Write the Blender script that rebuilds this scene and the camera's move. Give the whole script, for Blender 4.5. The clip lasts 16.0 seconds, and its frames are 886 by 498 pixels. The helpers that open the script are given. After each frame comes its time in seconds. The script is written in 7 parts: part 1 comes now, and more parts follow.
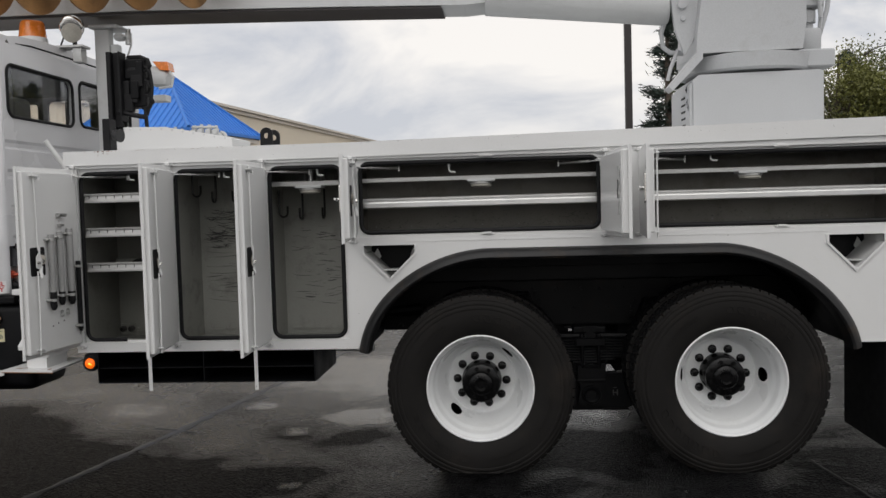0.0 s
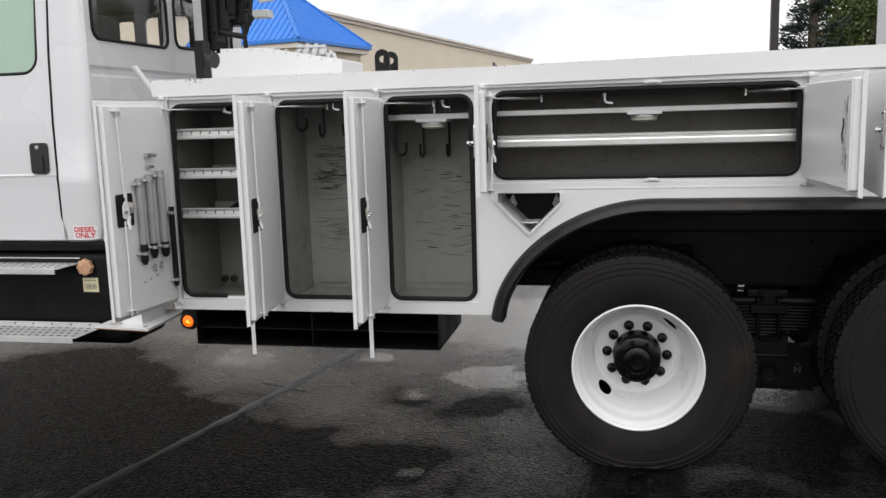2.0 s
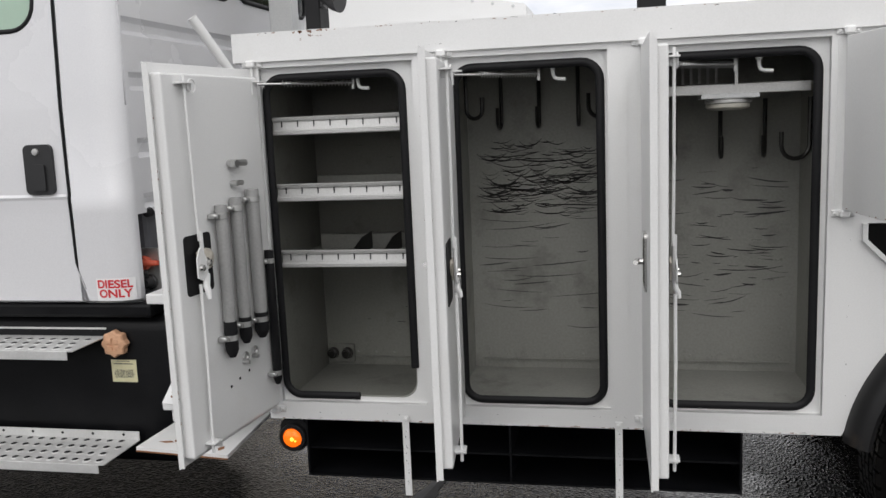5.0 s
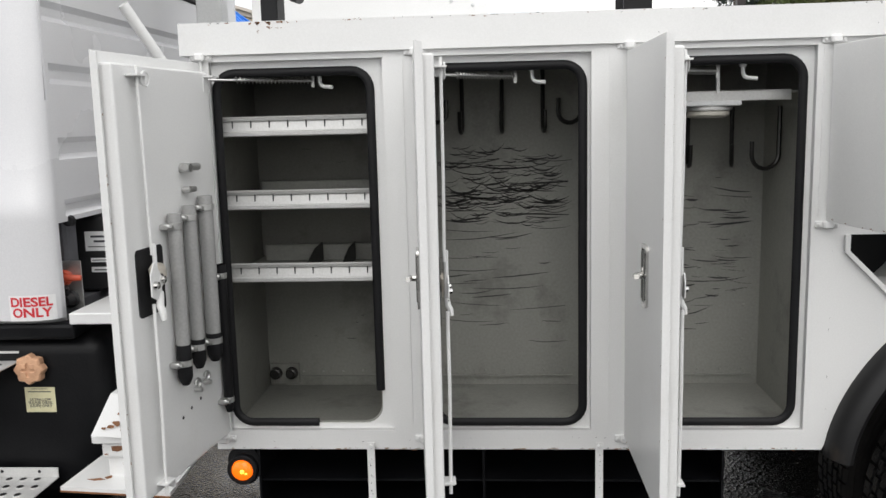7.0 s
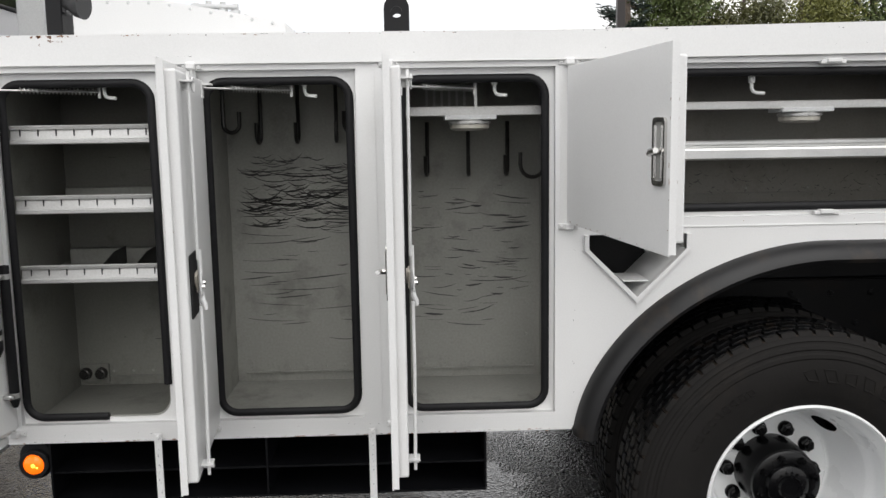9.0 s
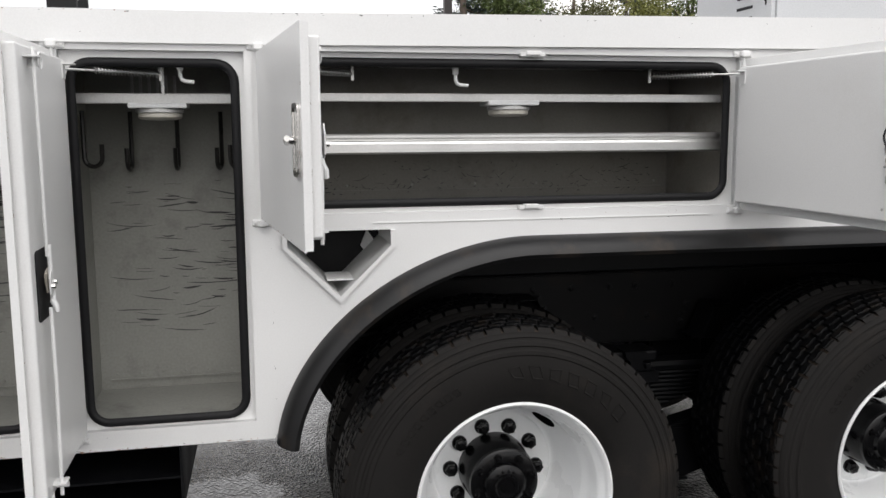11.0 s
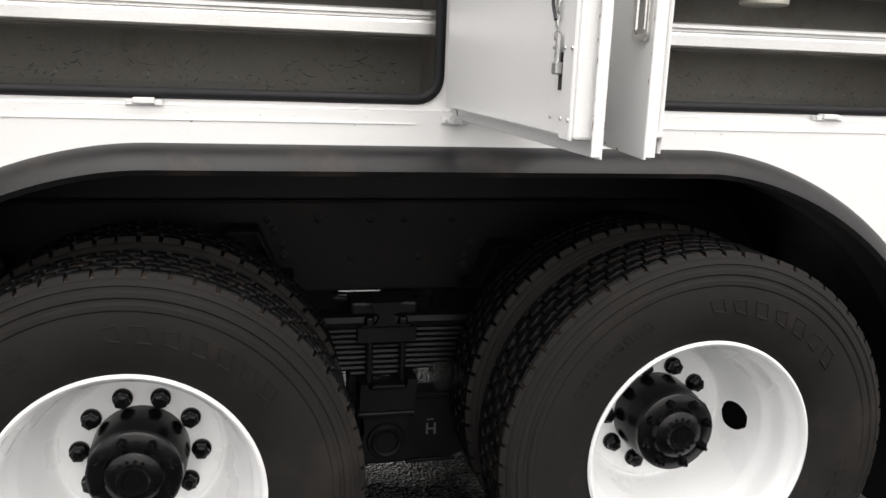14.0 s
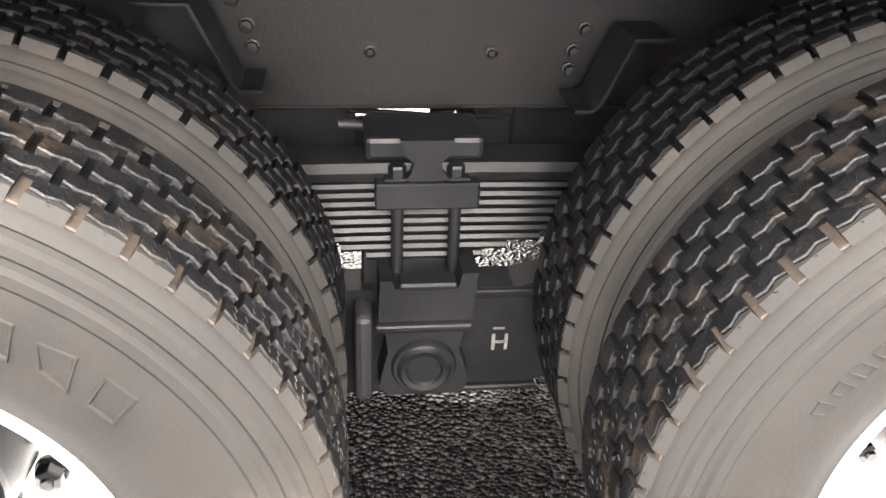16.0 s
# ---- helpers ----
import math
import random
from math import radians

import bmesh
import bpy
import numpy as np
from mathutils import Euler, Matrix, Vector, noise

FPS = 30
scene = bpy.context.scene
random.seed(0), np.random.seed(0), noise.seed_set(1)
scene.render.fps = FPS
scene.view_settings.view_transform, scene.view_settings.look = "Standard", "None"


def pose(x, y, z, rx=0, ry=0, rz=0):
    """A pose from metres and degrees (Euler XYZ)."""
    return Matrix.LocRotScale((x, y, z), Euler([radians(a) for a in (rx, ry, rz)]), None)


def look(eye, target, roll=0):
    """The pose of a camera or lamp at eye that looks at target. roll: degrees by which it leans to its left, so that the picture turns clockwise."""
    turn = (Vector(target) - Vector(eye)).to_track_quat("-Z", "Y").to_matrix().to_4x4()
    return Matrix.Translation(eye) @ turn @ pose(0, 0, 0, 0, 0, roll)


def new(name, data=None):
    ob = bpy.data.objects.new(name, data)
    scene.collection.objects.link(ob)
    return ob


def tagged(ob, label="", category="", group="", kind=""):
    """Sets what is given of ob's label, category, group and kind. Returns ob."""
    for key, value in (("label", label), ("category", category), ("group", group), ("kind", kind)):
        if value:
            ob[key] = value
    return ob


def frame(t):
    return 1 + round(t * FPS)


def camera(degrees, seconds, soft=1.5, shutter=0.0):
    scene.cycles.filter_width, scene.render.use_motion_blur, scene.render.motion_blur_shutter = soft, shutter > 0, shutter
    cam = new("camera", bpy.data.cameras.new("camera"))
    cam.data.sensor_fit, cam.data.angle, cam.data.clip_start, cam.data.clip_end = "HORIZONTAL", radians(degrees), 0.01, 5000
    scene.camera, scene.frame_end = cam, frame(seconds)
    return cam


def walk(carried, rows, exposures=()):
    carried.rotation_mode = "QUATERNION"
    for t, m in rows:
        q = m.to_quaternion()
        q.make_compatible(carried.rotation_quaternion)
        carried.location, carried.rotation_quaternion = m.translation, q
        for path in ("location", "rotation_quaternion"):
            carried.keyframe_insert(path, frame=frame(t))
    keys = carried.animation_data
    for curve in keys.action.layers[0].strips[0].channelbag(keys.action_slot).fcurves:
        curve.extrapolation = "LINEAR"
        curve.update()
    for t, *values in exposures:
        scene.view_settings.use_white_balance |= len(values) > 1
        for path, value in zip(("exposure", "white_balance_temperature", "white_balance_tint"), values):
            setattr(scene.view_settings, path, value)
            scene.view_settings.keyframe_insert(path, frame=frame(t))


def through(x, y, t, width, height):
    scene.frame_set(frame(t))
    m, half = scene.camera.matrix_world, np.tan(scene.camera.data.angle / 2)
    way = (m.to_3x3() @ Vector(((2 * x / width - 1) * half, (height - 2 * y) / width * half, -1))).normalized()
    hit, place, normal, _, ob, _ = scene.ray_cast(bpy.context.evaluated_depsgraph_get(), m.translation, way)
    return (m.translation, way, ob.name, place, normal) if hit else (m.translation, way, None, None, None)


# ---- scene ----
LENS = 55.1
cam = camera(LENS, 16.0)
PATH = [
    (0, (0.907, -4.758, 1.495), (0.741, -2.767, 1.394), -1.6),
    (0.5, (0.899, -4.487, 1.525), (0.603, -2.515, 1.374), -1.8),
    (1, (0.865, -4.255, 1.625), (0.472, -2.309, 1.382), -2.0),
    (1.5, (0.75, -4.13, 1.664), (0.347, -2.193, 1.376), -1.7),
    (2, (0.643, -3.954, 1.643), (0.225, -2.023, 1.337), -1.7),
    (2.5, (0.507, -3.598, 1.672), (0.034, -1.682, 1.349), -1.4),
    (3, (0.32, -3.32, 1.627), (-0.186, -1.412, 1.306), -2.1),
    (3.5, (0.049, -3.025, 1.621), (-0.443, -1.109, 1.324), -3.0),
    (4, (-0.177, -2.731, 1.605), (-0.674, -0.814, 1.326), -3.4),
    (4.2, (-0.273, -2.647, 1.609), (-0.766, -0.73, 1.318), -3.2),
    (6.3, (-0.843, -2.219, 1.594), (-1.045, -0.254, 1.279), -1.9),
    (6.5, (-0.856, -2.219, 1.597), (-1.039, -0.253, 1.279), -1.8),
    (7, (-0.85, -2.253, 1.603), (-0.982, -0.28, 1.302), -1.4),
    (7.5, (-0.809, -2.307, 1.606), (-0.917, -0.331, 1.315), -0.9),
    (8, (-0.728, -2.348, 1.607), (-0.811, -0.37, 1.324), -1.3),
    (8.5, (-0.59, -2.393, 1.607), (-0.62, -0.412, 1.328), -1.2),
    (9, (-0.451, -2.446, 1.591), (-0.382, -0.466, 1.315), -0.9),
    (9.5, (-0.361, -2.439, 1.589), (-0.114, -0.474, 1.304), -1.1),
    (9.7, (-0.328, -2.428, 1.586), (-0.011, -0.475, 1.299), -1.1),
    (11.8, (0.297, -2.349, 1.542), (0.707, -0.411, 1.268), -0.2),
    (12, (0.373, -2.369, 1.539), (0.77, -0.428, 1.266), -0.2),
    (12.5, (0.529, -2.374, 1.532), (0.943, -0.438, 1.244), 0.1),
    (13, (0.708, -2.254, 1.522), (1.185, -0.339, 1.197), 1.5),
    (13.5, (0.832, -2.093, 1.501), (1.322, -0.19, 1.125), 2.3),
    (14, (0.977, -1.854, 1.456), (1.415, 0.045, 1.007), 2.2),
    (14.5, (1.085, -1.571, 1.408), (1.445, 0.318, 0.858), 1.8),
    (15, (1.137, -1.25, 1.357), (1.45, 0.601, 0.666), 1.8),
    (15.5, (1.184, -0.985, 1.304), (1.468, 0.814, 0.477), 1.8),
    (16, (1.228, -0.756, 1.246), (1.456, 0.981, 0.282), 2.3),
]
# seconds, stops, kelvin, tint: the picture brightens as the camera nears the dark wheel arch
EXPOSURES = [(0, -0.32, 6550, 11), (1.0, -0.06, 6450, 11), (2.0, 0.22, 6450, 11), (3.0, 0.18, 6450, 11), (4.2, 0.04, 6450, 12), (6.3, 0.36, 6500, 10), (9.5, 0.40, 6500, 11), (12, 0.43, 6550, 12),
             (13.5, 0.60, 6650, 12), (14.0, 0.92, 6700, 12), (14.5, 1.42, 6800, 12), (15.2, 3.14, 7200, 16), (16, 4.76, 7050, 13)]
walk(cam, [(t, look(eye, target, roll)) for t, eye, target, roll in PATH], EXPOSURES)

# ---- world and sun: overcast after rain ----
world = bpy.data.worlds.new("overcast_sky")
scene.world = world
world.use_nodes = True
wt = world.node_tree
wt.nodes.clear()


def wnode(kind, **values):
    n = wt.nodes.new(kind)
    for k, v in values.items():
        n.inputs[k].default_value = v
    return n


SUN_EL, SUN_ROT = radians(48), radians(178)
sky = wt.nodes.new("ShaderNodeTexSky")
sky.sky_type, sky.sun_disc, sky.sun_elevation, sky.sun_rotation = "NISHITA", False, SUN_EL, SUN_ROT
coord = wt.nodes.new("ShaderNodeTexCoord")
stretch = wt.nodes.new("ShaderNodeMapping")
stretch.inputs["Scale"].default_value = (1.0, 1.0, 2.4)
cloud = wnode("ShaderNodeTexNoise", Scale=3.2, Detail=9.0, Roughness=0.56, Distortion=0.45)
ramp = wt.nodes.new("ShaderNodeValToRGB")
ramp.color_ramp.elements[0].position, ramp.color_ramp.elements[0].color = 0.38, (0.76, 0.79, 0.85, 1)
ramp.color_ramp.elements[1].position, ramp.color_ramp.elements[1].color = 0.58, (1.25, 1.215, 1.16, 1)
blend = wt.nodes.new("ShaderNodeMixRGB")
blend.inputs["Fac"].default_value = 0.93
dim = wt.nodes.new("ShaderNodeMixRGB")
dim.blend_type, dim.inputs["Fac"].default_value, dim.inputs["Color2"].default_value = "MULTIPLY", 1.0, (0.1, 0.1, 0.1, 1)
back = wnode("ShaderNodeBackground", Strength=1.0)
wout = wt.nodes.new("ShaderNodeOutputWorld")
for a, b in ((coord.outputs["Generated"], stretch.inputs["Vector"]), (stretch.outputs["Vector"], cloud.inputs["Vector"]),
             (cloud.outputs["Fac"], ramp.inputs["Fac"]), (sky.outputs["Color"], dim.inputs["Color1"]), (dim.outputs["Color"], blend.inputs["Color1"]),
             (ramp.outputs["Color"], blend.inputs["Color2"]), (blend.outputs["Color"], back.inputs["Color"]), (back.outputs["Background"], wout.inputs["Surface"])):
    wt.links.new(a, b)

sun_data = bpy.data.lights.new("sun", "SUN")
sun_data.energy, sun_data.angle, sun_data.color = 1.15, radians(60), (1.0, 0.985, 0.96)
sun = new("sun", sun_data)
sun.matrix_world = look((0.5, -15, 17), (0, 0, 0))


# ---- materials ----
def material(name):
    m = bpy.data.materials.new(name)
    m.use_nodes = True
    return m, m.node_tree, m.node_tree.nodes["Principled BSDF"]


def surface(name, colour, rough=0.5, metal=0.0, vary=0.12, scale=6.0, fine=90.0, bump=0.1, stain=None, stain_amount=0.0,
            stain_scale=3.0, coat=0.0, spec=0.5, rough_vary=0.12):
    """Base colour with broad and fine variation, optional stains, roughness variation and fine relief, in object metres."""
    m, t, p = material(name)
    tc = t.nodes.new("ShaderNodeTexCoord")
    broad = t.nodes.new("ShaderNodeTexNoise")
    broad.inputs["Scale"].default_value, broad.inputs["Detail"].default_value = scale, 6
    grain = t.nodes.new("ShaderNodeTexNoise")
    grain.inputs["Scale"].default_value, grain.inputs["Detail"].default_value = fine, 3
    for n in (broad, grain):
        t.links.new(tc.outputs["Object"], n.inputs["Vector"])
    r = t.nodes.new("ShaderNodeValToRGB")
    lo = [max(0, c * (1 - vary)) for c in colour]
    hi = [min(1, c * (1 + vary)) for c in colour]
    r.color_ramp.elements[0].position, r.color_ramp.elements[0].color = 0.3, (*lo, 1)
    r.color_ramp.elements[1].position, r.color_ramp.elements[1].color = 0.7, (*hi, 1)
    t.links.new(broad.outputs["Fac"], r.inputs["Fac"])
    mixg = t.nodes.new("ShaderNodeMixRGB")
    mixg.blend_type, mixg.inputs["Fac"].default_value = "OVERLAY", 0.18
    t.links.new(r.outputs["Color"], mixg.inputs["Color1"])
    t.links.new(grain.outputs["Fac"], mixg.inputs["Color2"])
    last = mixg.outputs["Color"]
    if stain:
        sn = t.nodes.new("ShaderNodeTexNoise")
        sn.inputs["Scale"].default_value, sn.inputs["Detail"].default_value, sn.inputs["Roughness"].default_value = stain_scale, 9, 0.68
        t.links.new(tc.outputs["Object"], sn.inputs["Vector"])
        sr = t.nodes.new("ShaderNodeValToRGB")
        sr.color_ramp.elements[0].position, sr.color_ramp.elements[0].color = 0.60 - 0.12 * stain_amount, (0, 0, 0, 1)
        sr.color_ramp.elements[1].position, sr.color_ramp.elements[1].color = 0.76 - 0.06 * stain_amount, (stain_amount,) * 3 + (1,)
        t.links.new(sn.outputs["Fac"], sr.inputs["Fac"])
        ms = t.nodes.new("ShaderNodeMixRGB")
        ms.inputs["Color2"].default_value = (*stain, 1)
        t.links.new(sr.outputs["Color"], ms.inputs["Fac"])
        t.links.new(last, ms.inputs["Color1"])
        last = ms.outputs["Color"]
    t.links.new(last, p.inputs["Base Color"])
    rr = t.nodes.new("ShaderNodeMapRange")
    rr.inputs["To Min"].default_value, rr.inputs["To Max"].default_value = max(0.02, rough - rough_vary), min(1, rough + rough_vary)
    t.links.new(broad.outputs["Fac"], rr.inputs["Value"])
    t.links.new(rr.outputs["Result"], p.inputs["Roughness"])
    p.inputs["Metallic"].default_value = metal
    p.inputs["Specular IOR Level"].default_value = spec
    p.inputs["Coat Weight"].default_value = coat
    p.inputs["Coat Roughness"].default_value = 0.12
    if bump:
        b = t.nodes.new("ShaderNodeBump")
        b.inputs["Strength"].default_value, b.inputs["Distance"].default_value = bump, 0.002
        t.links.new(grain.outputs["Fac"], b.inputs["Height"])
        t.links.new(b.outputs["Normal"], p.inputs["Normal"])
    return m


WHITE = surface("white_enamel", (0.755, 0.757, 0.75), 0.36, vary=0.02, scale=2.2, fine=240, bump=0.05, stain=(0.55, 0.53, 0.49), stain_amount=0.22, stain_scale=2.6, coat=0.15)
CABWHITE = surface("white_cab_paint", (0.69, 0.69, 0.705), 0.25, vary=0.015, scale=1.6, fine=260, bump=0.02, coat=0.5)
GREYWHITE = surface("grey_white_paint", (0.60, 0.61, 0.61), 0.45, vary=0.05, scale=2.0, fine=160, bump=0.08, stain=(0.32, 0.31, 0.29), stain_amount=0.3, stain_scale=4.0)
LINER = surface("grey_liner_paint", (0.335, 0.336, 0.308), 0.5, vary=0.1, scale=3.0, fine=120, bump=0.12, stain=(0.09, 0.085, 0.075), stain_amount=0.55, stain_scale=5.0)
# first compartment's grey, darker than LINER, with the same kind of stains
LINERDARK = surface("darker_grey_liner_paint", (0.240, 0.240, 0.217), 0.5, vary=0.12, scale=3.0, fine=120, bump=0.12, stain=(0.07, 0.066, 0.058), stain_amount=0.6, stain_scale=4.5)
CRANEGREY = surface("grey_crane_paint", (0.50, 0.51, 0.52), 0.42, vary=0.05, scale=2.0, fine=160, bump=0.08, stain=(0.30, 0.29, 0.27), stain_amount=0.3, stain_scale=4.0)
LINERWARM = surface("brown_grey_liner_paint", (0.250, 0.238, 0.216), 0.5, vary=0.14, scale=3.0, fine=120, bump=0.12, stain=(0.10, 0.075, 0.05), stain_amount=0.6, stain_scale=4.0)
SCUFF = surface("dark_scuff", (0.062, 0.062, 0.062), 0.7, vary=0.3, scale=30, bump=0.0)
SEAL = surface("black_rubber_seal", (0.007, 0.007, 0.008), 0.6, vary=0.25, scale=20, fine=200, bump=0.15, rough_vary=0.15, spec=0.3)
FENDER = surface("black_rubber_fender", (0.009, 0.009, 0.0095), 0.45, vary=0.25, scale=5, fine=150, bump=0.12, stain=(0.070, 0.049, 0.033), stain_amount=0.55, stain_scale=5.0, rough_vary=0.18, spec=0.4)
TYRE = surface("tyre_rubber", (0.0116, 0.0108, 0.0102), 0.72, vary=0.24, scale=5, fine=160, bump=0.22, stain=(0.030, 0.0245, 0.020), stain_amount=0.55, stain_scale=3.5, rough_vary=0.1, spec=0.16)
# shade of the inner tyres is put into this tread colour; also lines grooves
TREADSHADE = surface("shaded_wet_tread_rubber", (0.0018, 0.0019, 0.0024), 0.45, spec=0.15, vary=0.3, scale=18, fine=150, bump=0.7, stain=(0.018, 0.015, 0.012), stain_amount=0.4, stain_scale=20.0, rough_vary=0.18)
# lighter copy for the outer tyres; their sky-lit sheen is put in
TREADLIT = surface("lit_wet_tread_rubber", (0.0030, 0.0031, 0.0035), 0.40, spec=0.22, vary=0.3, scale=18, fine=150, bump=0.9, stain=(0.026, 0.019, 0.013), stain_amount=0.65, stain_scale=16.0, rough_vary=0.16)
GROOVE = surface("dirt_in_tread_grooves", (0.019, 0.0125, 0.008), 0.8, vary=0.5, scale=25, fine=160, bump=0.4)
HOOKSTEEL = surface("dark_oily_steel", (0.05, 0.048, 0.046), 0.32, metal=0.7, vary=0.2, scale=30, bump=0.1)
BLACK = surface("black_chassis_paint", (0.0038, 0.0040, 0.0049), 0.46, vary=0.3, scale=7, fine=140, bump=0.25, stain=(0.010, 0.009, 0.008), stain_amount=0.4, stain_scale=7.0, rough_vary=0.2, spec=0.2)
FRAMEBLACK = surface("rust_stained_black_frame_paint", (0.0031, 0.0031, 0.0034), 0.5, vary=0.4, scale=5, fine=120, bump=0.25, stain=(0.022, 0.012, 0.008), stain_amount=0.6, stain_scale=4.0, rough_vary=0.2, spec=0.2)
GLOSSBLACK = surface("gloss_black_hub", (0.0022, 0.0022, 0.0026), 0.24, vary=0.2, scale=14, fine=160, bump=0.18, rough_vary=0.1, spec=0.30)
PLASTIC = surface("black_plastic", (0.018, 0.018, 0.019), 0.45, vary=0.15, scale=12, fine=260, bump=0.12)
RIMWHITE = surface("white_rim_enamel", (0.79, 0.80, 0.80), 0.3, vary=0.03, scale=5, fine=200, bump=0.03, stain=(0.5, 0.49, 0.46), stain_amount=0.25, stain_scale=5, coat=0.3)
ALU = surface("brushed_aluminium", (0.72, 0.72, 0.71), 0.34, metal=0.95, vary=0.06, scale=9, fine=180, bump=0.08)
STEPALU = surface("dull_aluminium_tread", (0.62, 0.62, 0.61), 0.48, metal=0.35, vary=0.08, scale=9, fine=180, bump=0.08)
ALUFLAT = surface("painted_shelf_edge", (0.53, 0.53, 0.52), 0.4, metal=0.35, vary=0.06, scale=8, fine=180, bump=0.08)
CREAMSTEEL = surface("cream_worn_steel", (0.58, 0.54, 0.47), 0.42, metal=0.25, vary=0.25, scale=40, fine=200, bump=0.1, stain=(0.12, 0.08, 0.05), stain_amount=0.6, stain_scale=40)
ZINC = surface("zinc_steel", (0.55, 0.55, 0.54), 0.38, metal=0.9, vary=0.12, scale=25, fine=240, bump=0.1)
CHROME = surface("polished_steel", (0.62, 0.61, 0.59), 0.16, metal=1.0, vary=0.08, scale=30, fine=200, bump=0.03, rough_vary=0.08)
TUBEGREY = surface("grey_plastic_tube", (0.30, 0.30, 0.295), 0.45, vary=0.06, scale=10, fine=150, bump=0.06)
RUST = surface("brown_rust", (0.22, 0.10, 0.045), 0.8, vary=0.4, scale=30, fine=200, bump=0.3)
CAPTAN = surface("tan_fuel_cap", (0.62, 0.36, 0.22), 0.55, vary=0.12, scale=25, fine=150, bump=0.1)
LABEL = surface("cream_label", (0.66, 0.62, 0.40), 0.5, vary=0.05, scale=20, bump=0.0)
LABELWHITE = surface("white_label", (0.78, 0.78, 0.78), 0.5, vary=0.03, scale=20, bump=0.0)
LETTERRED = surface("red_lettering", (0.60, 0.025, 0.035), 0.5, vary=0.05, scale=20, bump=0.0)
LETTERDARK = surface("dark_lettering", (0.05, 0.05, 0.06), 0.6, vary=0.05, scale=20, bump=0.0)
LETTERWHITE = surface("white_lettering", (0.075, 0.075, 0.072), 0.6, vary=0.3, scale=60, bump=0.0)
REDHANDLE = surface("orange_red_handle", (0.55, 0.09, 0.045), 0.45, vary=0.15, scale=30, bump=0.05)
AUGER = surface("worn_yellow_auger_steel", (0.30, 0.16, 0.06), 0.55, vary=0.25, scale=7, fine=90, bump=0.3, stain=(0.09, 0.05, 0.03), stain_amount=0.7, stain_scale=5.0)
SEATGREY = surface("grey_seat_cloth", (0.10, 0.10, 0.11), 0.9, vary=0.15, scale=15, fine=400, bump=0.2)
BEIGE = surface("beige_stucco", (0.84, 0.74, 0.59), 0.85, vary=0.04, scale=0.5, fine=20, bump=0.3)
BEIGETRIM = surface("tan_trim", (0.76, 0.69, 0.60), 0.75, vary=0.05, scale=1.0, fine=20, bump=0.2)
ROOFBLUE = surface("blue_metal_roof", (0.03, 0.20, 0.66), 0.45, vary=0.05, scale=0.8, fine=20, bump=0.05, spec=0.6)
SIGNYELLOW = surface("yellow_sign_face", (0.80, 0.58, 0.03), 0.45, vary=0.03, scale=2, bump=0.0)
SIGNBLUE = surface("blue_sign_face", (0.03, 0.12, 0.5), 0.45, vary=0.03, scale=2, bump=0.0)
POLE = surface("dark_bronze_and_boom_shade", (0.022, 0.017, 0.016), 0.45, vary=0.15, scale=3, fine=60, bump=0.05)
BARK = surface("bark", (0.09, 0.07, 0.055), 0.9, vary=0.35, scale=6, fine=40, bump=0.6)
LEAFDARK = surface("conifer_needles", (0.028, 0.044, 0.034), 0.6, vary=0.45, scale=1.3, fine=12, bump=0.0)
LEAFGREEN = surface("green_leaves", (0.080, 0.108, 0.028), 0.5, vary=0.45, scale=1.1, fine=9, bump=0.0)
LEAFOLIVE = surface("olive_leaves", (0.070, 0.072, 0.020), 0.5, vary=0.5, scale=1.3, fine=9, bump=0.0)
LEAFGOLD = surface("yellow_green_leaves", (0.15, 0.155, 0.035), 0.5, vary=0.4, scale=1.1, fine=9, bump=0.0)


def glass(name, colour, through=1.0):
    m, t, p = material(name)
    p.inputs["Base Color"].default_value = (*colour, 1)
    p.inputs["Transmission Weight"].default_value, p.inputs["Roughness"].default_value, p.inputs["IOR"].default_value = through, 0.01, 1.45
    return m


def glowing(name, colour, base, strength):
    m, t, p = material(name)
    p.inputs["Base Color"].default_value = (*base, 1)
    p.inputs["Emission Color"].default_value, p.inputs["Emission Strength"].default_value = (*colour, 1), strength
    p.inputs["Roughness"].default_value = 0.25
    return m


# green is the glass's own; the opaque share stands in for reflected sky
GLASS = glass("tinted_glass", (0.66, 0.83, 0.70), 0.55)
CLEAR = glass("clear_glass", (0.95, 0.96, 0.96))
AMBER = glowing("lit_amber_lens", (1.0, 0.16, 0.005), (0.8, 0.14, 0.01), 0.85)
AMBERCORE = glowing("lit_amber_bulb", (1.0, 0.45, 0.03), (0.9, 0.5, 0.1), 2.4)
ORANGE = surface("orange_beacon_lens", (0.80, 0.22, 0.03), 0.25, vary=0.12, scale=30, bump=0.05, coat=0.5)
LENSWHITE = surface("milky_lamp_lens", (0.46, 0.44, 0.39), 0.35, vary=0.08, scale=25, bump=0.03)


